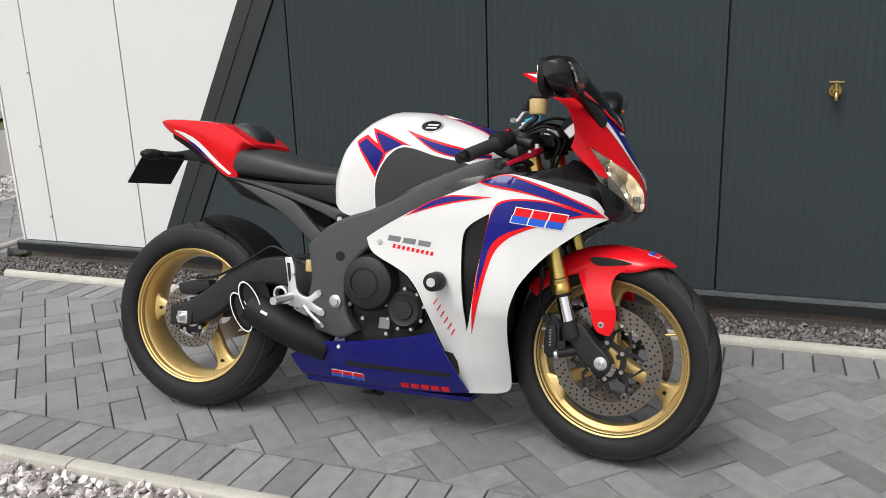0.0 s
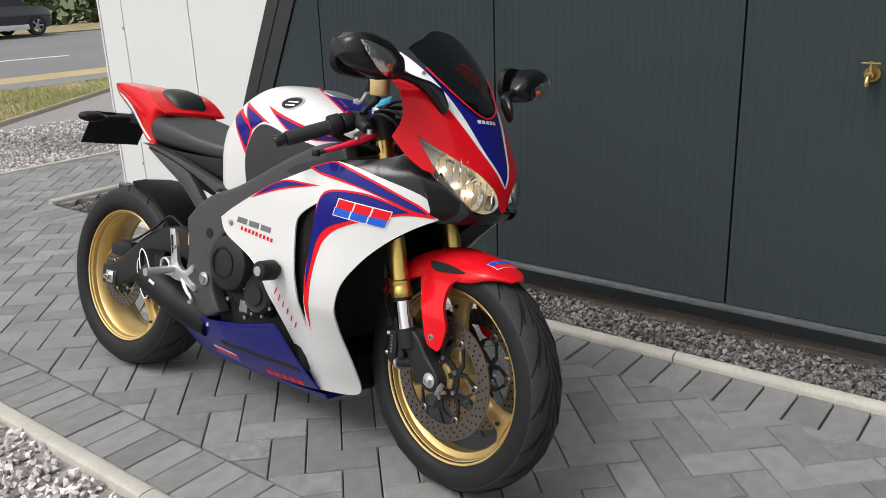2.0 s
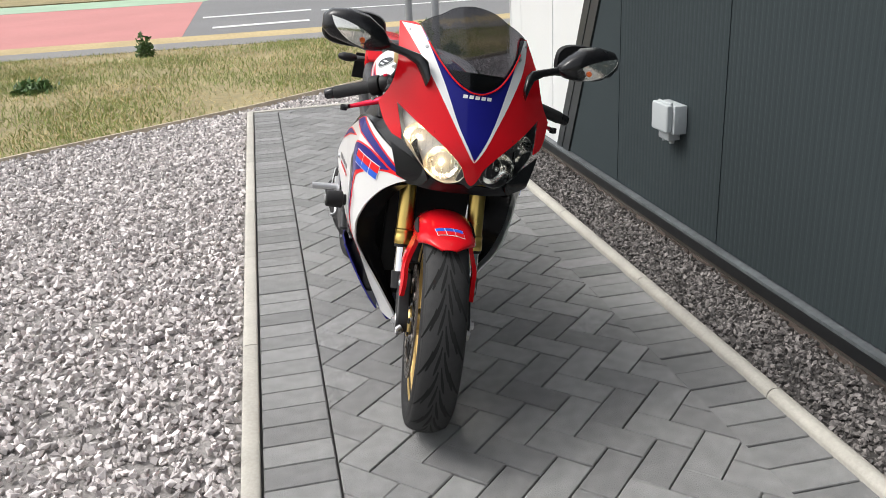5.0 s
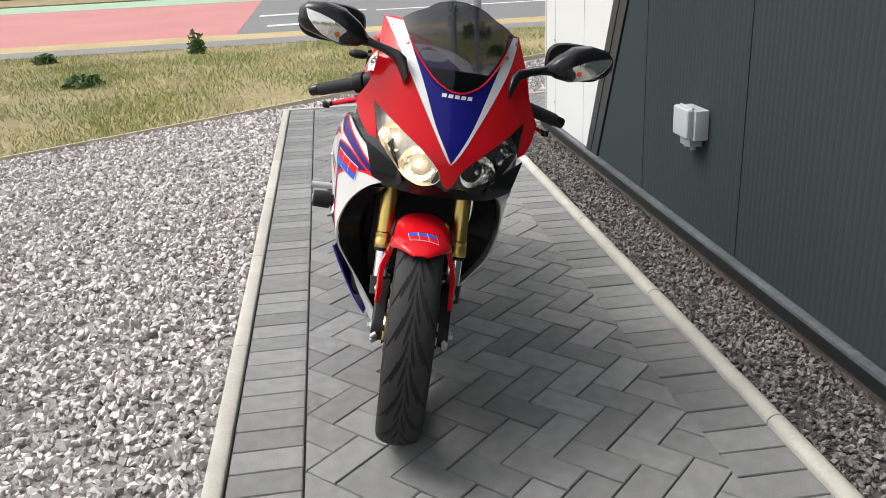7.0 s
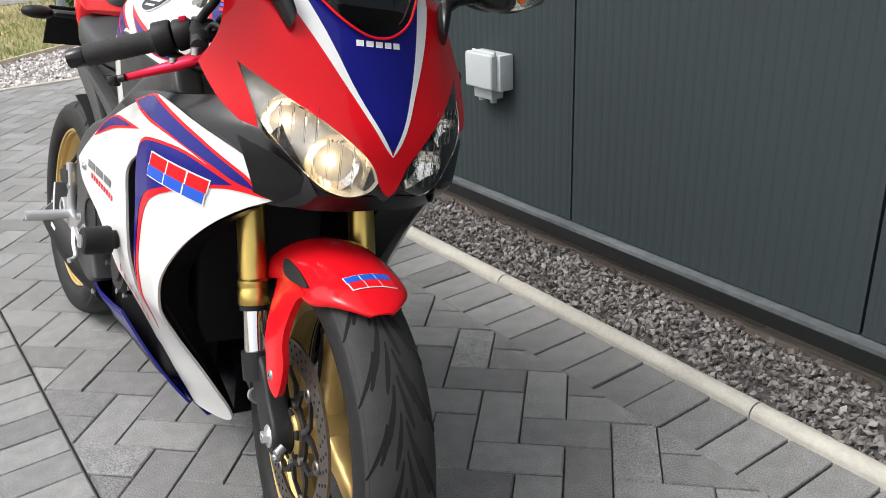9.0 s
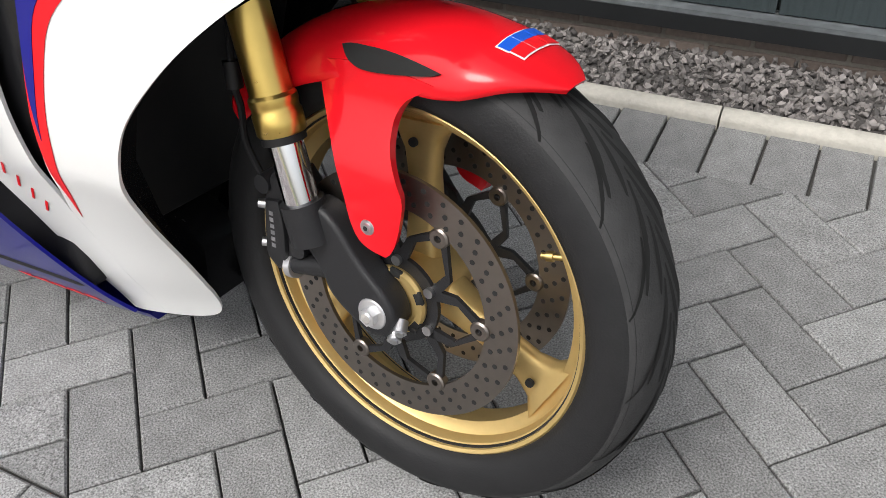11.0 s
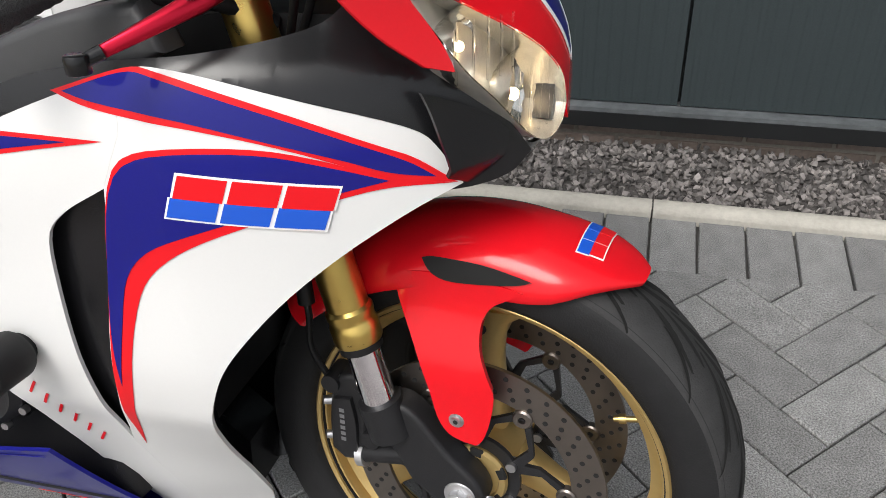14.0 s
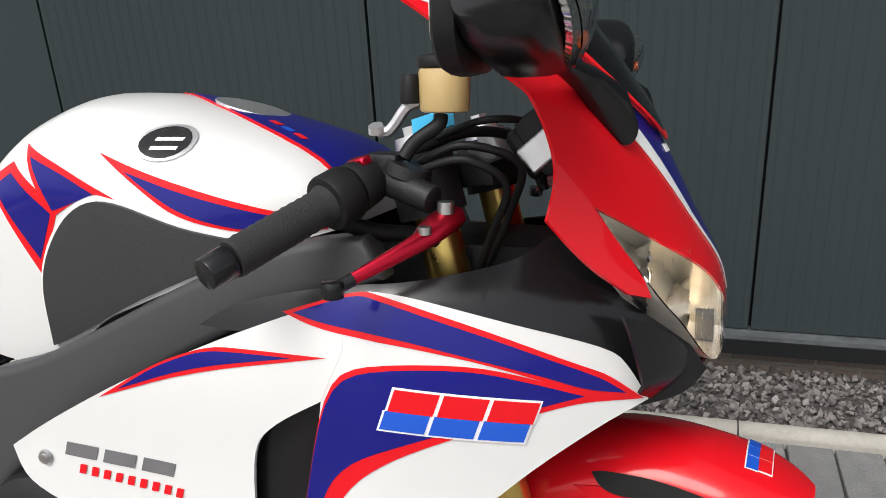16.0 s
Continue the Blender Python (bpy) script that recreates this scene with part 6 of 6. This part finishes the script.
def mirrored(right):
    """A closed outline from its right half, listed from the top to the middle of the bottom."""
    return right + [(2 * NOSE_C - y, z) for y, z in right[::-1] if abs(y - NOSE_C) > 0.003]


OUT_EDGE = [(-0.148, 1.128), (-0.181, 1.121), (-0.19, 1.06), (-0.197, 1.0), (-0.210, 0.955), (-0.237, 0.914, 1), (-0.222, 0.868), (-0.200, 0.842, 1)]
LAMP_TOP = [(-0.178, 0.834, 1), (-0.180, 0.862), (-0.189, 0.906), (-0.192, 0.920), (-0.193, 0.922), (-0.190, 0.920), (-0.178, 0.911), (-0.133, 0.879), (-0.067, 0.837), (-0.02, 0.795), (-0.010, 0.768), (0.0, 0.752), (NOSE_C, 0.746)]
SCREEN_LOW = [(NOSE_C, 0.984), (-0.02, 0.990), (-0.056, 1.012), (-0.094, 1.054), (-0.120, 1.094), (-0.132, 1.122)]
right = OUT_EDGE + LAMP_TOP
cowl_outline = right + [(2 * NOSE_C - q[0], *q[1:]) for q in right[-2::-1]] + [(2 * NOSE_C - y, z) for y, z in SCREEN_LOW[::-1]] + SCREEN_LOW[1:]
nose = P("nose_cowl", shell(cowl_outline, nose_surf, 0.004, 0.012), "red", None, "glossy red nose cowl with a blue and white centre", 40)
STRIPE_IN = [(-0.134, 1.12), (-0.106, 1.055), (-0.074, 0.985), (-0.037, 0.890), (0.004, 0.822)]
STRIPE_OUT = [(-0.176, 1.119), (-0.121, 1.022), (-0.058, 0.912), (-0.004, 0.822)]
for k in (0, 1):
    m = (lambda q: (2 * NOSE_C - q[0], q[1])) if k else (lambda q: q)
    P("white_stripe", shell([m(q) for q in STRIPE_OUT + [(NOSE_C, 0.808)] + STRIPE_IN[::-1]], nose_surf, 0.0008, 0.012, 0.0014), "decal_white", nose, "white stripe", 40)
blue_r = [(-0.134, 1.12)] + STRIPE_IN[1:] + [(NOSE_C, 0.815)]
P("blue_centre", shell(blue_r + [(2 * NOSE_C - y, z) for y, z in blue_r[-2::-1]] + [(2 * NOSE_C - y, z) for y, z in SCREEN_LOW[-2::-1]] + SCREEN_LOW[1:-1], nose_surf, 0.0008, 0.012, 0.0012), "blue", nose, "deep blue centre panel", 40)
bars(nose, nose_surf, [(-0.030 + 0.0165 * k, 0.9635) for k in range(5)], 0.012, 0.0085, "decal_white", 0.0022)
for y, z in ((-0.122, 1.072), (-0.160, 1.105), (0.142, 1.072), (0.180, 1.105)):
    c = nose_surf(y, z)
    P("bolt", bolt_head(c, (0.8, y * 3, 0.5), 0.0055, 0.006), "bolt", nose, "", 40)
# screen
SCR = curve_fn([0.975, 0.985, 1.05, 1.10, 1.15, 1.195], [0.006, 0.004, -0.035, -0.072, -0.118, -0.168])


def screen_surf(y, z):
    d = abs(y - NOSE_C)
    return Vector((SCR(z) - 2.3 * d * d - 0.35 * max(0.0, 0.05 - d) * max(0.0, z - 1.0), y, z))


scr_r = [(NOSE_C, 0.980), (-0.02, 0.986), (-0.056, 1.008), (-0.094, 1.050), (-0.121, 1.090), (-0.140, 1.128), (-0.112, 1.148), (-0.082, 1.160), (-0.05, 1.182), (NOSE_C, 1.193)]
P("screen", shell(scr_r + [(2 * NOSE_C - y, z) for y, z in scr_r[-2:0:-1]], screen_surf, 0.003, 0.012, 0.0025), "screen", nose, "dark smoked bubble screen", 40)
P("screen_rim", pipe([screen_surf(y, z) + Vector((0.003, 0, 0)) for y, z in [(-0.121, 1.088), (-0.094, 1.048), (-0.056, 1.006), (-0.02, 0.984), (NOSE_C, 0.978), (0.04, 0.984), (0.076, 1.006), (0.114, 1.048), (0.141, 1.088)]], 0.0022, 6, 8), "decal_red", nose, "thin red line along the screen", 60)

# headlights
def bowl(r, tall, flute=0.0065):
    """A dished reflector opening forwards, pressed into upright flutes."""
    rings = []
    for q in np.linspace(0.04, 1.0, 12):
        ring = []
        for a in np.linspace(0, 2 * math.pi, 72, endpoint=False):
            y, z = r * q * math.cos(a), r * tall * q * math.sin(a)
            ring.append(Vector((0.030 * q * q - 0.022 + 0.0013 * math.cos(2 * math.pi * y / flute), y, z)))
        rings.append(ring)
    return loft(rings, False)


for k in (0, 1):
    m = (lambda q: (2 * NOSE_C - q[0], q[1])) if k else (lambda q: q)
    lamp_o = [(-0.191, 0.920), (-0.194, 0.922), (-0.190, 0.921), (-0.178, 0.911), (-0.133, 0.879), (-0.067, 0.837), (-0.02, 0.795), (-0.010, 0.768), (-0.022, 0.752), (-0.060, 0.742), (-0.098, 0.756), (-0.137, 0.795), (-0.169, 0.831), (-0.180, 0.862), (-0.189, 0.906)]
    lamp_o = [m(q) for q in lamp_o]
    deep = lambda y, z: nose_surf(NOSE_C + (y - NOSE_C) * 0.92, z) + Vector((-0.05, 0, 0.002))
    lit = k == 0
    # interior colour carries the lamp's state: silver when lit, near-black when off
    housing = P("headlight", shell(lamp_o, deep, 0.004, 0.012), "lamp_lit_silver" if lit else "lamp_black", None, "clear headlight, lit warm white" if lit else "clear headlight, switched off", 40)
    pts = soften(lamp_o)
    P("side_wall", loft([[nose_surf(*q) + Vector((-0.002, 0, 0)) for q in pts], [deep(*q) for q in pts]], False), "lamp_lit_silver" if lit else "lamp_black", housing, "", 30)
    cov = P("lens", shell(lamp_o, nose_surf, 0.0025, 0.012, 0.0), "lens", housing, "clear curved lens", 40)
    cov.visible_shadow = False
    for (cy, cz, r) in ((-0.068, 0.789, 0.048), (-0.132, 0.846, 0.040)):
        c = nose_surf(*m((cy, cz)))
        c = Vector((c.x - 0.040, c.y, c.z))
        P("reflector", bowl(r, 0.95), "lamp_dish", housing, "bright fluted reflector", 60, Matrix.Translation(c))
        b = bmesh.new()
        bmesh.ops.create_icosphere(b, subdivisions=2, radius=0.0065 if cz < 0.8 else 0.005)
        P("bulb", b, "bulb" if lit else "reflector", housing, "glowing warm bulb" if lit else "unlit bulb", 60, Matrix.Translation(c + Vector((0.004, 0, 0))))
        for j in range(5):
            yy = cy - r * 0.8 + r * 0.4 * j
            q = nose_surf(*m((yy, cz)))
            P("lens_rib", block(q.x - 0.010, q.x - 0.008, q.y - 0.0012, q.y + 0.0012, cz - r * 0.7, cz + r * 0.7), "lens", housing, "", 40).visible_shadow = False
P("lamp_divider", shell([(-0.014, 0.80), (0.034, 0.80), (0.05, 0.755), (NOSE_C, 0.735), (-0.03, 0.755)], lambda y, z: nose_surf(y, z) + Vector((-0.012, 0, 0)), 0.02, 0.014), "lamp_black", nose, "", 40)
chin = [(-0.20, 0.82), (-0.14, 0.79), (-0.10, 0.752), (-0.06, 0.738), (-0.01, 0.746), (NOSE_C, 0.738), (NOSE_C, 0.715), (-0.05, 0.712), (-0.12, 0.712), (-0.175, 0.735)]
for k in (0, 1):
    m = (lambda q: (2 * NOSE_C - q[0], q[1])) if k else (lambda q: q)
    P("chin_cowl", shell([m(q) for q in chin], lambda y, z: nose_surf(y, z) + Vector((-0.010 - 0.5 * max(0.0, 0.745 - z), 0, 0)), 0.004, 0.012), "black_paint", None, "glossy black chin cowl under the headlights", 40)

for s in (-1, 1):
    maker_badge(guard, lambda y, x: guard_top(x, y), -0.035, 0.118, 0.07, 0.026, 0.0, FM, 0.002) if s < 0 else None

# mirrors
for k in (0, 1):
    def mm(p):
        return Vector((p[0] + (0.055 if k else 0.04), (0.024 - p[1]) if k else p[1], p[2] - (0.0 if k else 0.0)))
    rings = []
    for t, cx, cy, cz, hw, hh in ((0, -0.135, -0.225, 1.066, 0.012, 0.008), (1, -0.14, -0.25, 1.074, 0.028, 0.030), (2, -0.15, -0.29, 1.085, 0.036, 0.046), (3, -0.155, -0.34, 1.095, 0.036, 0.045), (4, -0.16, -0.385, 1.098, 0.030, 0.036), (5, -0.165, -0.405, 1.098, 0.018, 0.02)):
        ring = []
        for a in np.linspace(0, 2 * math.pi, 24, endpoint=False):
            c, sn = math.cos(a), math.sin(a)
            ring.append(mm((cx + hw * math.copysign(abs(c) ** 0.55, c) * (1.45 if c > 0 else 0.8), cy, cz + hh * math.copysign(abs(sn) ** 0.75, sn))))
        rings.append(ring)
    mir = P("mirror", loft(rings), "black_paint", None, "black fairing mirror with a clear indicator lens", 50)
    P("mirror_rim", loft([[mm((-0.178 - dx, -0.318 + 0.083 * f * math.copysign(abs(math.cos(a)) ** 0.65, math.cos(a)), 1.088 + 0.047 * f * math.copysign(abs(math.sin(a)) ** 0.65, math.sin(a)))) for a in np.linspace(0, 2 * math.pi, 28, endpoint=False)] for dx, f in ((0.0, 0.98), (0.014, 1.04), (0.017, 1.0))]),
      "matt_black", mir, "rounded mirror rim", 50)
    P("mirror_glass", loft([[mm((-0.1955 - dx, -0.318 + 0.076 * math.copysign(abs(math.cos(a)) ** 0.65, math.cos(a)), 1.088 + 0.041 * math.copysign(abs(math.sin(a)) ** 0.65, math.sin(a)))) for a in np.linspace(0, 2 * math.pi, 28, endpoint=False)] for dx in (0.0, 0.002)]), "mirror", mir, "mirror glass", 50)
    arm = []
    for cx, cy, cz, a_, b_ in ((-0.140, -0.245, 1.064, 0.016, 0.016), (-0.132, -0.215, 1.058, 0.013, 0.010), (-0.122, -0.180, 1.050, 0.013, 0.010), (-0.108, -0.150, 1.040, 0.016, 0.014), (-0.088, -0.132, 1.020, 0.020, 0.020), (-0.070, -0.122, 0.992, 0.012, 0.016)):
        arm.append([mm((cx + a_ * math.cos(a), cy + 0.3 * b_ * math.sin(a), cz + b_ * math.sin(a))) for a in np.linspace(0, 2 * math.pi, 16, endpoint=False)])
    P("mirror_arm", loft(arm), "black_paint", mir, "black mirror arm", 50)
    # indicator set into the front of the mirror
    ind = [(-0.388, 1.118), (-0.35, 1.112), (-0.30, 1.094), (-0.262, 1.066), (-0.266, 1.048), (-0.30, 1.046), (-0.345, 1.062), (-0.380, 1.094)]

    def mir_surf(y, z):
        d = (y + 0.32) / 0.085
        return mm((-0.1010 - 0.024 * d * d - 9.0 * (z - 1.09) ** 2, y, z))
    P("indicator_base", shell(ind, lambda y, z: mir_surf(y, z) + Vector((0.008 + 0.0003 * math.cos(y * 900), 0, 0)), 0.006, 0.004), "lamp_dish", mir, "silver indicator reflector", 40)
    P("indicator_bulb", rod(mir_surf(-0.305, 1.068) + Vector((0.006, 0, 0)), mir_surf(-0.305, 1.068) + Vector((0.0125, 0, 0)), 0.007, seg=14), "amber", mir, "amber bulb", 40)
    P("indicator_lens", shell(ind, lambda y, z: mir_surf(y, z) + Vector((0.0155, 0, 0)), 0.0015, 0.012), "lens", mir, "clear indicator lens", 40).visible_shadow = False

# ---- handlebars and controls: built straight, then turned with the fork ----
for k in (0, 1):
    def h(p):
        q = UN @ Vector(p)
        return Vector((q.x, -q.y if k else q.y, q.z))
    A, B, C = h((-0.372, -0.348, 0.870)), h((-0.302, -0.215, 0.924)), h((-0.235, -0.09, 0.965))
    d = (B - A).normalized()
    bar = P("handlebar", rod(B - d * 0.03, C, 0.011, seg=16), "black_cast", None, "black clip-on handlebar", 40, FM)
    rings_p = [A + d * t for t in np.linspace(0.028, (B - A).length - 0.012, 26)]
    gb = bmesh.new()
    u = d.orthogonal().normalized()
    v = d.cross(u)
    loft([[p + (0.018 + 0.0009 * (i % 2) + (0.003 if i > 23 else 0)) * (math.cos(a) * u + math.sin(a) * v) for a in np.linspace(0, 2 * math.pi, 20, endpoint=False)] for i, p in enumerate(rings_p)], bm=gb)
    P("grip", gb, "rubber", bar, "ribbed black rubber grip", 60, FM)
    P("bar_end", rod(A - d * 0.002, A + d * 0.027, 0.0155, 0.0165, 24, None, 0.003), "black_paint", bar, "black bar end weight", 40, FM)
    for j in range(6):
        c = A + d * (0.075 + 0.011 * j)
        P("lettering_bar", rod(c + h((-0.0, -0.0, 0)) * 0 + (h((0, -0.0, 0)) - h((0, 0, 0))) + Vector((0.004, -0.0148 if not k else 0.0148, 0.008)), c + Vector((0.004, -0.0162 if not k else 0.0162, 0.008)) + d * 0.006, 0.0022, seg=8), "decal_red", bar, "", 40, FM)
    P("throttle_drum", merge(rod(B - d * 0.016, B + d * 0.016, 0.029, seg=28, bevel=0.004), rod(B + d * 0.018, B + d * 0.05, 0.027, 0.024, 24, None, 0.005)), "matt_black", bar, "black throttle drum and switch housing", 40, FM)
    P("kill_switch", block(-0.007, 0.007, -0.013, 0.013, -0.005, 0.005, 0.002), "lever", bar, "red stop switch", 40, FM @ Matrix.Translation(B + d * 0.032 + Vector((0, 0, 0.023))) @ Vector((1, 0, 0)).rotation_difference(d).to_matrix().to_4x4())
    for j in range(3):
        P("switch_tab", block(-0.004, 0.004, -0.006, 0.006, -0.004, 0.004, 0.001), "matt_black", bar, "", 40, FM @ Matrix.Translation(B + d * (0.016 + 0.013 * j) + Vector((-0.02, 0, 0.006))))
    mc = B + d * 0.062
    body = merge(rod(mc + Vector((-0.01, 0, 0)), mc + Vector((0.068, (-0.018 if not k else 0.018), -0.022)), 0.017, 0.0145, 18, None, 0.003), block(mc.x - 0.012, mc.x + 0.026, mc.y - 0.016, mc.y + 0.016, mc.z - 0.018, mc.z + 0.022, 0.006, 2))
    body = rod(mc + Vector((0.03, 0, 0.0)), mc + Vector((0.034, 0, 0.012)), 0.026, 0.024, 24, body)
    P("master_cylinder", body, "black_cast", bar, "satin black master cylinder", 40, FM)
    L0, L1, L2, L3 = h((-0.195, -0.200, 0.905)), h((-0.207, -0.232, 0.890)), h((-0.238, -0.268, 0.872)), h((-0.272, -0.304, 0.853))
    lv = []
    for p, w1, w2 in ((L0 + (L0 - L1) * 0.35, 0.007, 0.013), (L0, 0.010, 0.022), (L0 * 0.5 + L1 * 0.5, 0.010, 0.020), (L1, 0.009, 0.015), (L1 * 0.4 + L2 * 0.6, 0.0075, 0.012), (L3 * 0.6 + L2 * 0.4, 0.0055, 0.008)):
        lv.append([p + Vector((w2 * math.cos(a) * 0.8, w2 * math.cos(a) * 0.4, w1 * math.sin(a))) for a in np.linspace(0, 2 * math.pi, 14, endpoint=False)])
    lev = P("brake_lever" if not k else "clutch_lever", loft(lv), "lever", bar, "red anodised folding lever", 45, FM)
    P("lever_tip", merge(rod(L2 * 0.4 + L3 * 0.6, L3, 0.0066, 0.006, 12), rod(L3 + Vector((0, 0, -0.008)), L3 + Vector((0, 0, 0.008)), 0.0105, seg=16, bevel=0.002)), "black_paint", lev, "black ball tip", 40, FM)
    for q, z0, z1, r in ((L0, 0.006, 0.018, 0.0085), (L1, 0.005, 0.0125, 0.0065)):
        P("lever_bolt", rod(q + Vector((0, 0, z0)), q + Vector((0, 0, z1)), r, seg=14), "bolt", lev, "", 40, FM)
R0 = UN @ Vector((-0.206, -0.165, 1.03))
res = P("fluid_reservoir", rod(R0 - Vector((0, 0, 0.022)), R0 + Vector((0, 0, 0.022)), 0.025, 0.026, 28, None, 0.004), "fluid", None, "amber brake fluid reservoir", 40, FM)
P("reservoir_cap", rod(R0 + Vector((0, 0, 0.022)), R0 + Vector((0, 0, 0.034)), 0.028, 0.027, 24, None, 0.003), "matt_black", res, "black screw cap", 40, FM)
P("reservoir_bracket", merge(pipe([UN @ Vector(p) for p in ((-0.275, -0.169, 0.987), (-0.262, -0.168, 0.99), (-0.245, -0.168, 1.012), (-0.232, -0.167, 1.018))], 0.006, 5, 8), bolt_head(UN @ Vector((-0.275, -0.172, 0.988)), (0, -0.5, 1), 0.009, 0.007)), "alu", res, "bright bracket", 40, FM)
P("reservoir_bolt", rod(UN @ Vector((-0.24, -0.172, 1.016)), UN @ Vector((-0.24, -0.172, 1.045)), 0.010, 0.009, 16, None, 0.002), "matt_black", res, "", 40, FM)
P("fluid_hose", pipe([UN @ Vector(p) for p in ((-0.21, -0.165, 1.005), (-0.212, -0.168, 0.995), (-0.235, -0.172, 0.978), (-0.245, -0.178, 0.962))], 0.0075, 6, 10), "matt_black", res, "black rubber hose", 40, FM)
P("paper_tag", block(-0.024, 0.024, -0.0006, 0.0006, -0.012, 0.012), "cyan", None, "small cyan paper tag tied to the bars", 40, Matrix.Translation((-0.232, -0.115, 0.996)) @ Matrix.Rotation(radians(-18), 4, "Y") @ Matrix.Rotation(radians(-35), 4, "X"))
clamp = plate([(-0.27, 0.945), (-0.20, 0.965), (-0.165, 0.955), (-0.16, 0.93), (-0.20, 0.925), (-0.26, 0.915)], -0.075, 0.075, 0.006)
for s in (-1, 1):
    clamp = rod((FORK(0.90), s * 0.103, 0.90), (FORK(0.965), s * 0.103, 0.965), 0.038, seg=28, bm=clamp)
tc = P("top_yoke", clamp, "black_cast", None, "satin black top yoke", 40, FM)
for s in (-1, 1):
    P("fork_cap", merge(rod((FORK(0.965), s * 0.103, 0.965), (FORK(0.985), s * 0.103, 0.985), 0.024, 0.021, 24), rod((FORK(0.985), s * 0.103, 0.985), (FORK(0.995), s * 0.103, 0.995), 0.011, seg=6)), "alu", tc, "silver fork cap", 35, FM)
P("bottom_yoke", block(-0.235, -0.12, -0.135, 0.135, 0.70, 0.745, 0.012, 2), "black_cast", None, "black bottom yoke", 40, FM)
inst = P("instrument_pod", merge(block(-0.135, -0.085, -0.115, 0.13, 0.945, 1.015, 0.012, 2), block(-0.15, -0.13, -0.10, 0.115, 0.95, 1.01, 0.006)), "matt_black", None, "black instrument pod", 40, Matrix.Translation((-0.11, 0, 0.98)) @ Matrix.Rotation(radians(-35), 4, "Y") @ Matrix.Translation((0.11, 0, -0.98)))
P("trim_plate", block(-0.15, -0.09, -0.118, -0.114, 0.955, 0.985, 0.002), "alu", inst, "silver side strip", 40, Matrix.Translation((-0.11, 0, 0.975)) @ Matrix.Rotation(radians(-42), 4, "Y") @ Matrix.Translation((0.12, 0, -0.97)))
P("ignition_barrel", rod((-0.175, -0.01, 0.95), (-0.19, -0.01, 0.985), 0.017, seg=20), "alu", tc, "silver ignition barrel", 40, FM)
for pts, r in (([(-0.245, -0.15, 0.95), (-0.19, -0.16, 0.975), (-0.135, -0.13, 0.955), (-0.15, -0.10, 0.90), (-0.18, -0.08, 0.83)], 0.0045), ([(-0.24, -0.165, 0.945), (-0.185, -0.175, 0.962), (-0.145, -0.15, 0.935), (-0.165, -0.12, 0.88), (-0.19, -0.09, 0.82)], 0.0045),
               ([(-0.225, -0.12, 0.98), (-0.17, -0.13, 1.0), (-0.125, -0.09, 0.99), (-0.12, -0.06, 0.93)], 0.004), ([(-0.31, -0.20, 0.90), (-0.28, -0.17, 0.885), (-0.24, -0.13, 0.875), (-0.2, -0.09, 0.85)], 0.009), ([(-0.25, -0.13, 0.965), (-0.2, -0.09, 0.985), (-0.15, -0.05, 0.975), (-0.12, -0.05, 0.92)], 0.006)):
    P("control_cable", pipe(pts, r, 7, 8), "matt_black", None, "black control cable", 50)
P("stand", merge(rod((-0.80, 0.15, 0.26), (-0.86, 0.235, 0.055), 0.011, seg=12), block(-0.90, -0.82, 0.215, 0.265, 0.046, 0.056, 0.003)), "black_cast", None, "black side stand", 40)
P("chain", loft([[Vector((x, y, z + dz)) for y, dz in ((0.082, 0.009), (0.098, 0.009), (0.098, -0.009), (0.082, -0.009))] for x, z in ((-1.40, 0.219), (-1.1, 0.31), (-0.82, 0.385))]), "steel", None, "steel drive chain", 40)

# pavers last of the setting: the two border courses and the herringbone field
for y, x0, pitch, lo in (((EDGE_IN + B0) / 2 + 0.001, -0.493, 0.1043, FAR_X + 0.05), ((B1 + KERB_F) / 2, -0.012, 0.1058, -4.2)):
    for k in range(-55, 75):
        x = x0 + k * pitch
        if lo < x < 7.4:
            o = new("paver", SOLDIER)
            o.parent = paving
            o.location, o.rotation_euler = (x, y, rj.normal(0, 0.0008)), (0, 0, radians(90) + rj.normal(0, 0.004))
for cx, cy, dz, turn in near:
    o = new("paver", WHOLE)
    o.parent, o.location, o.rotation_euler = paving, (cx, cy, dz), (rj.normal(0, 0.003), rj.normal(0, 0.003), radians(turn))
for poly, dz in cut_pavers:
    part("paver", prism(poly, -0.05, dz, 0.003), M["paver"], paving, sharp=20)
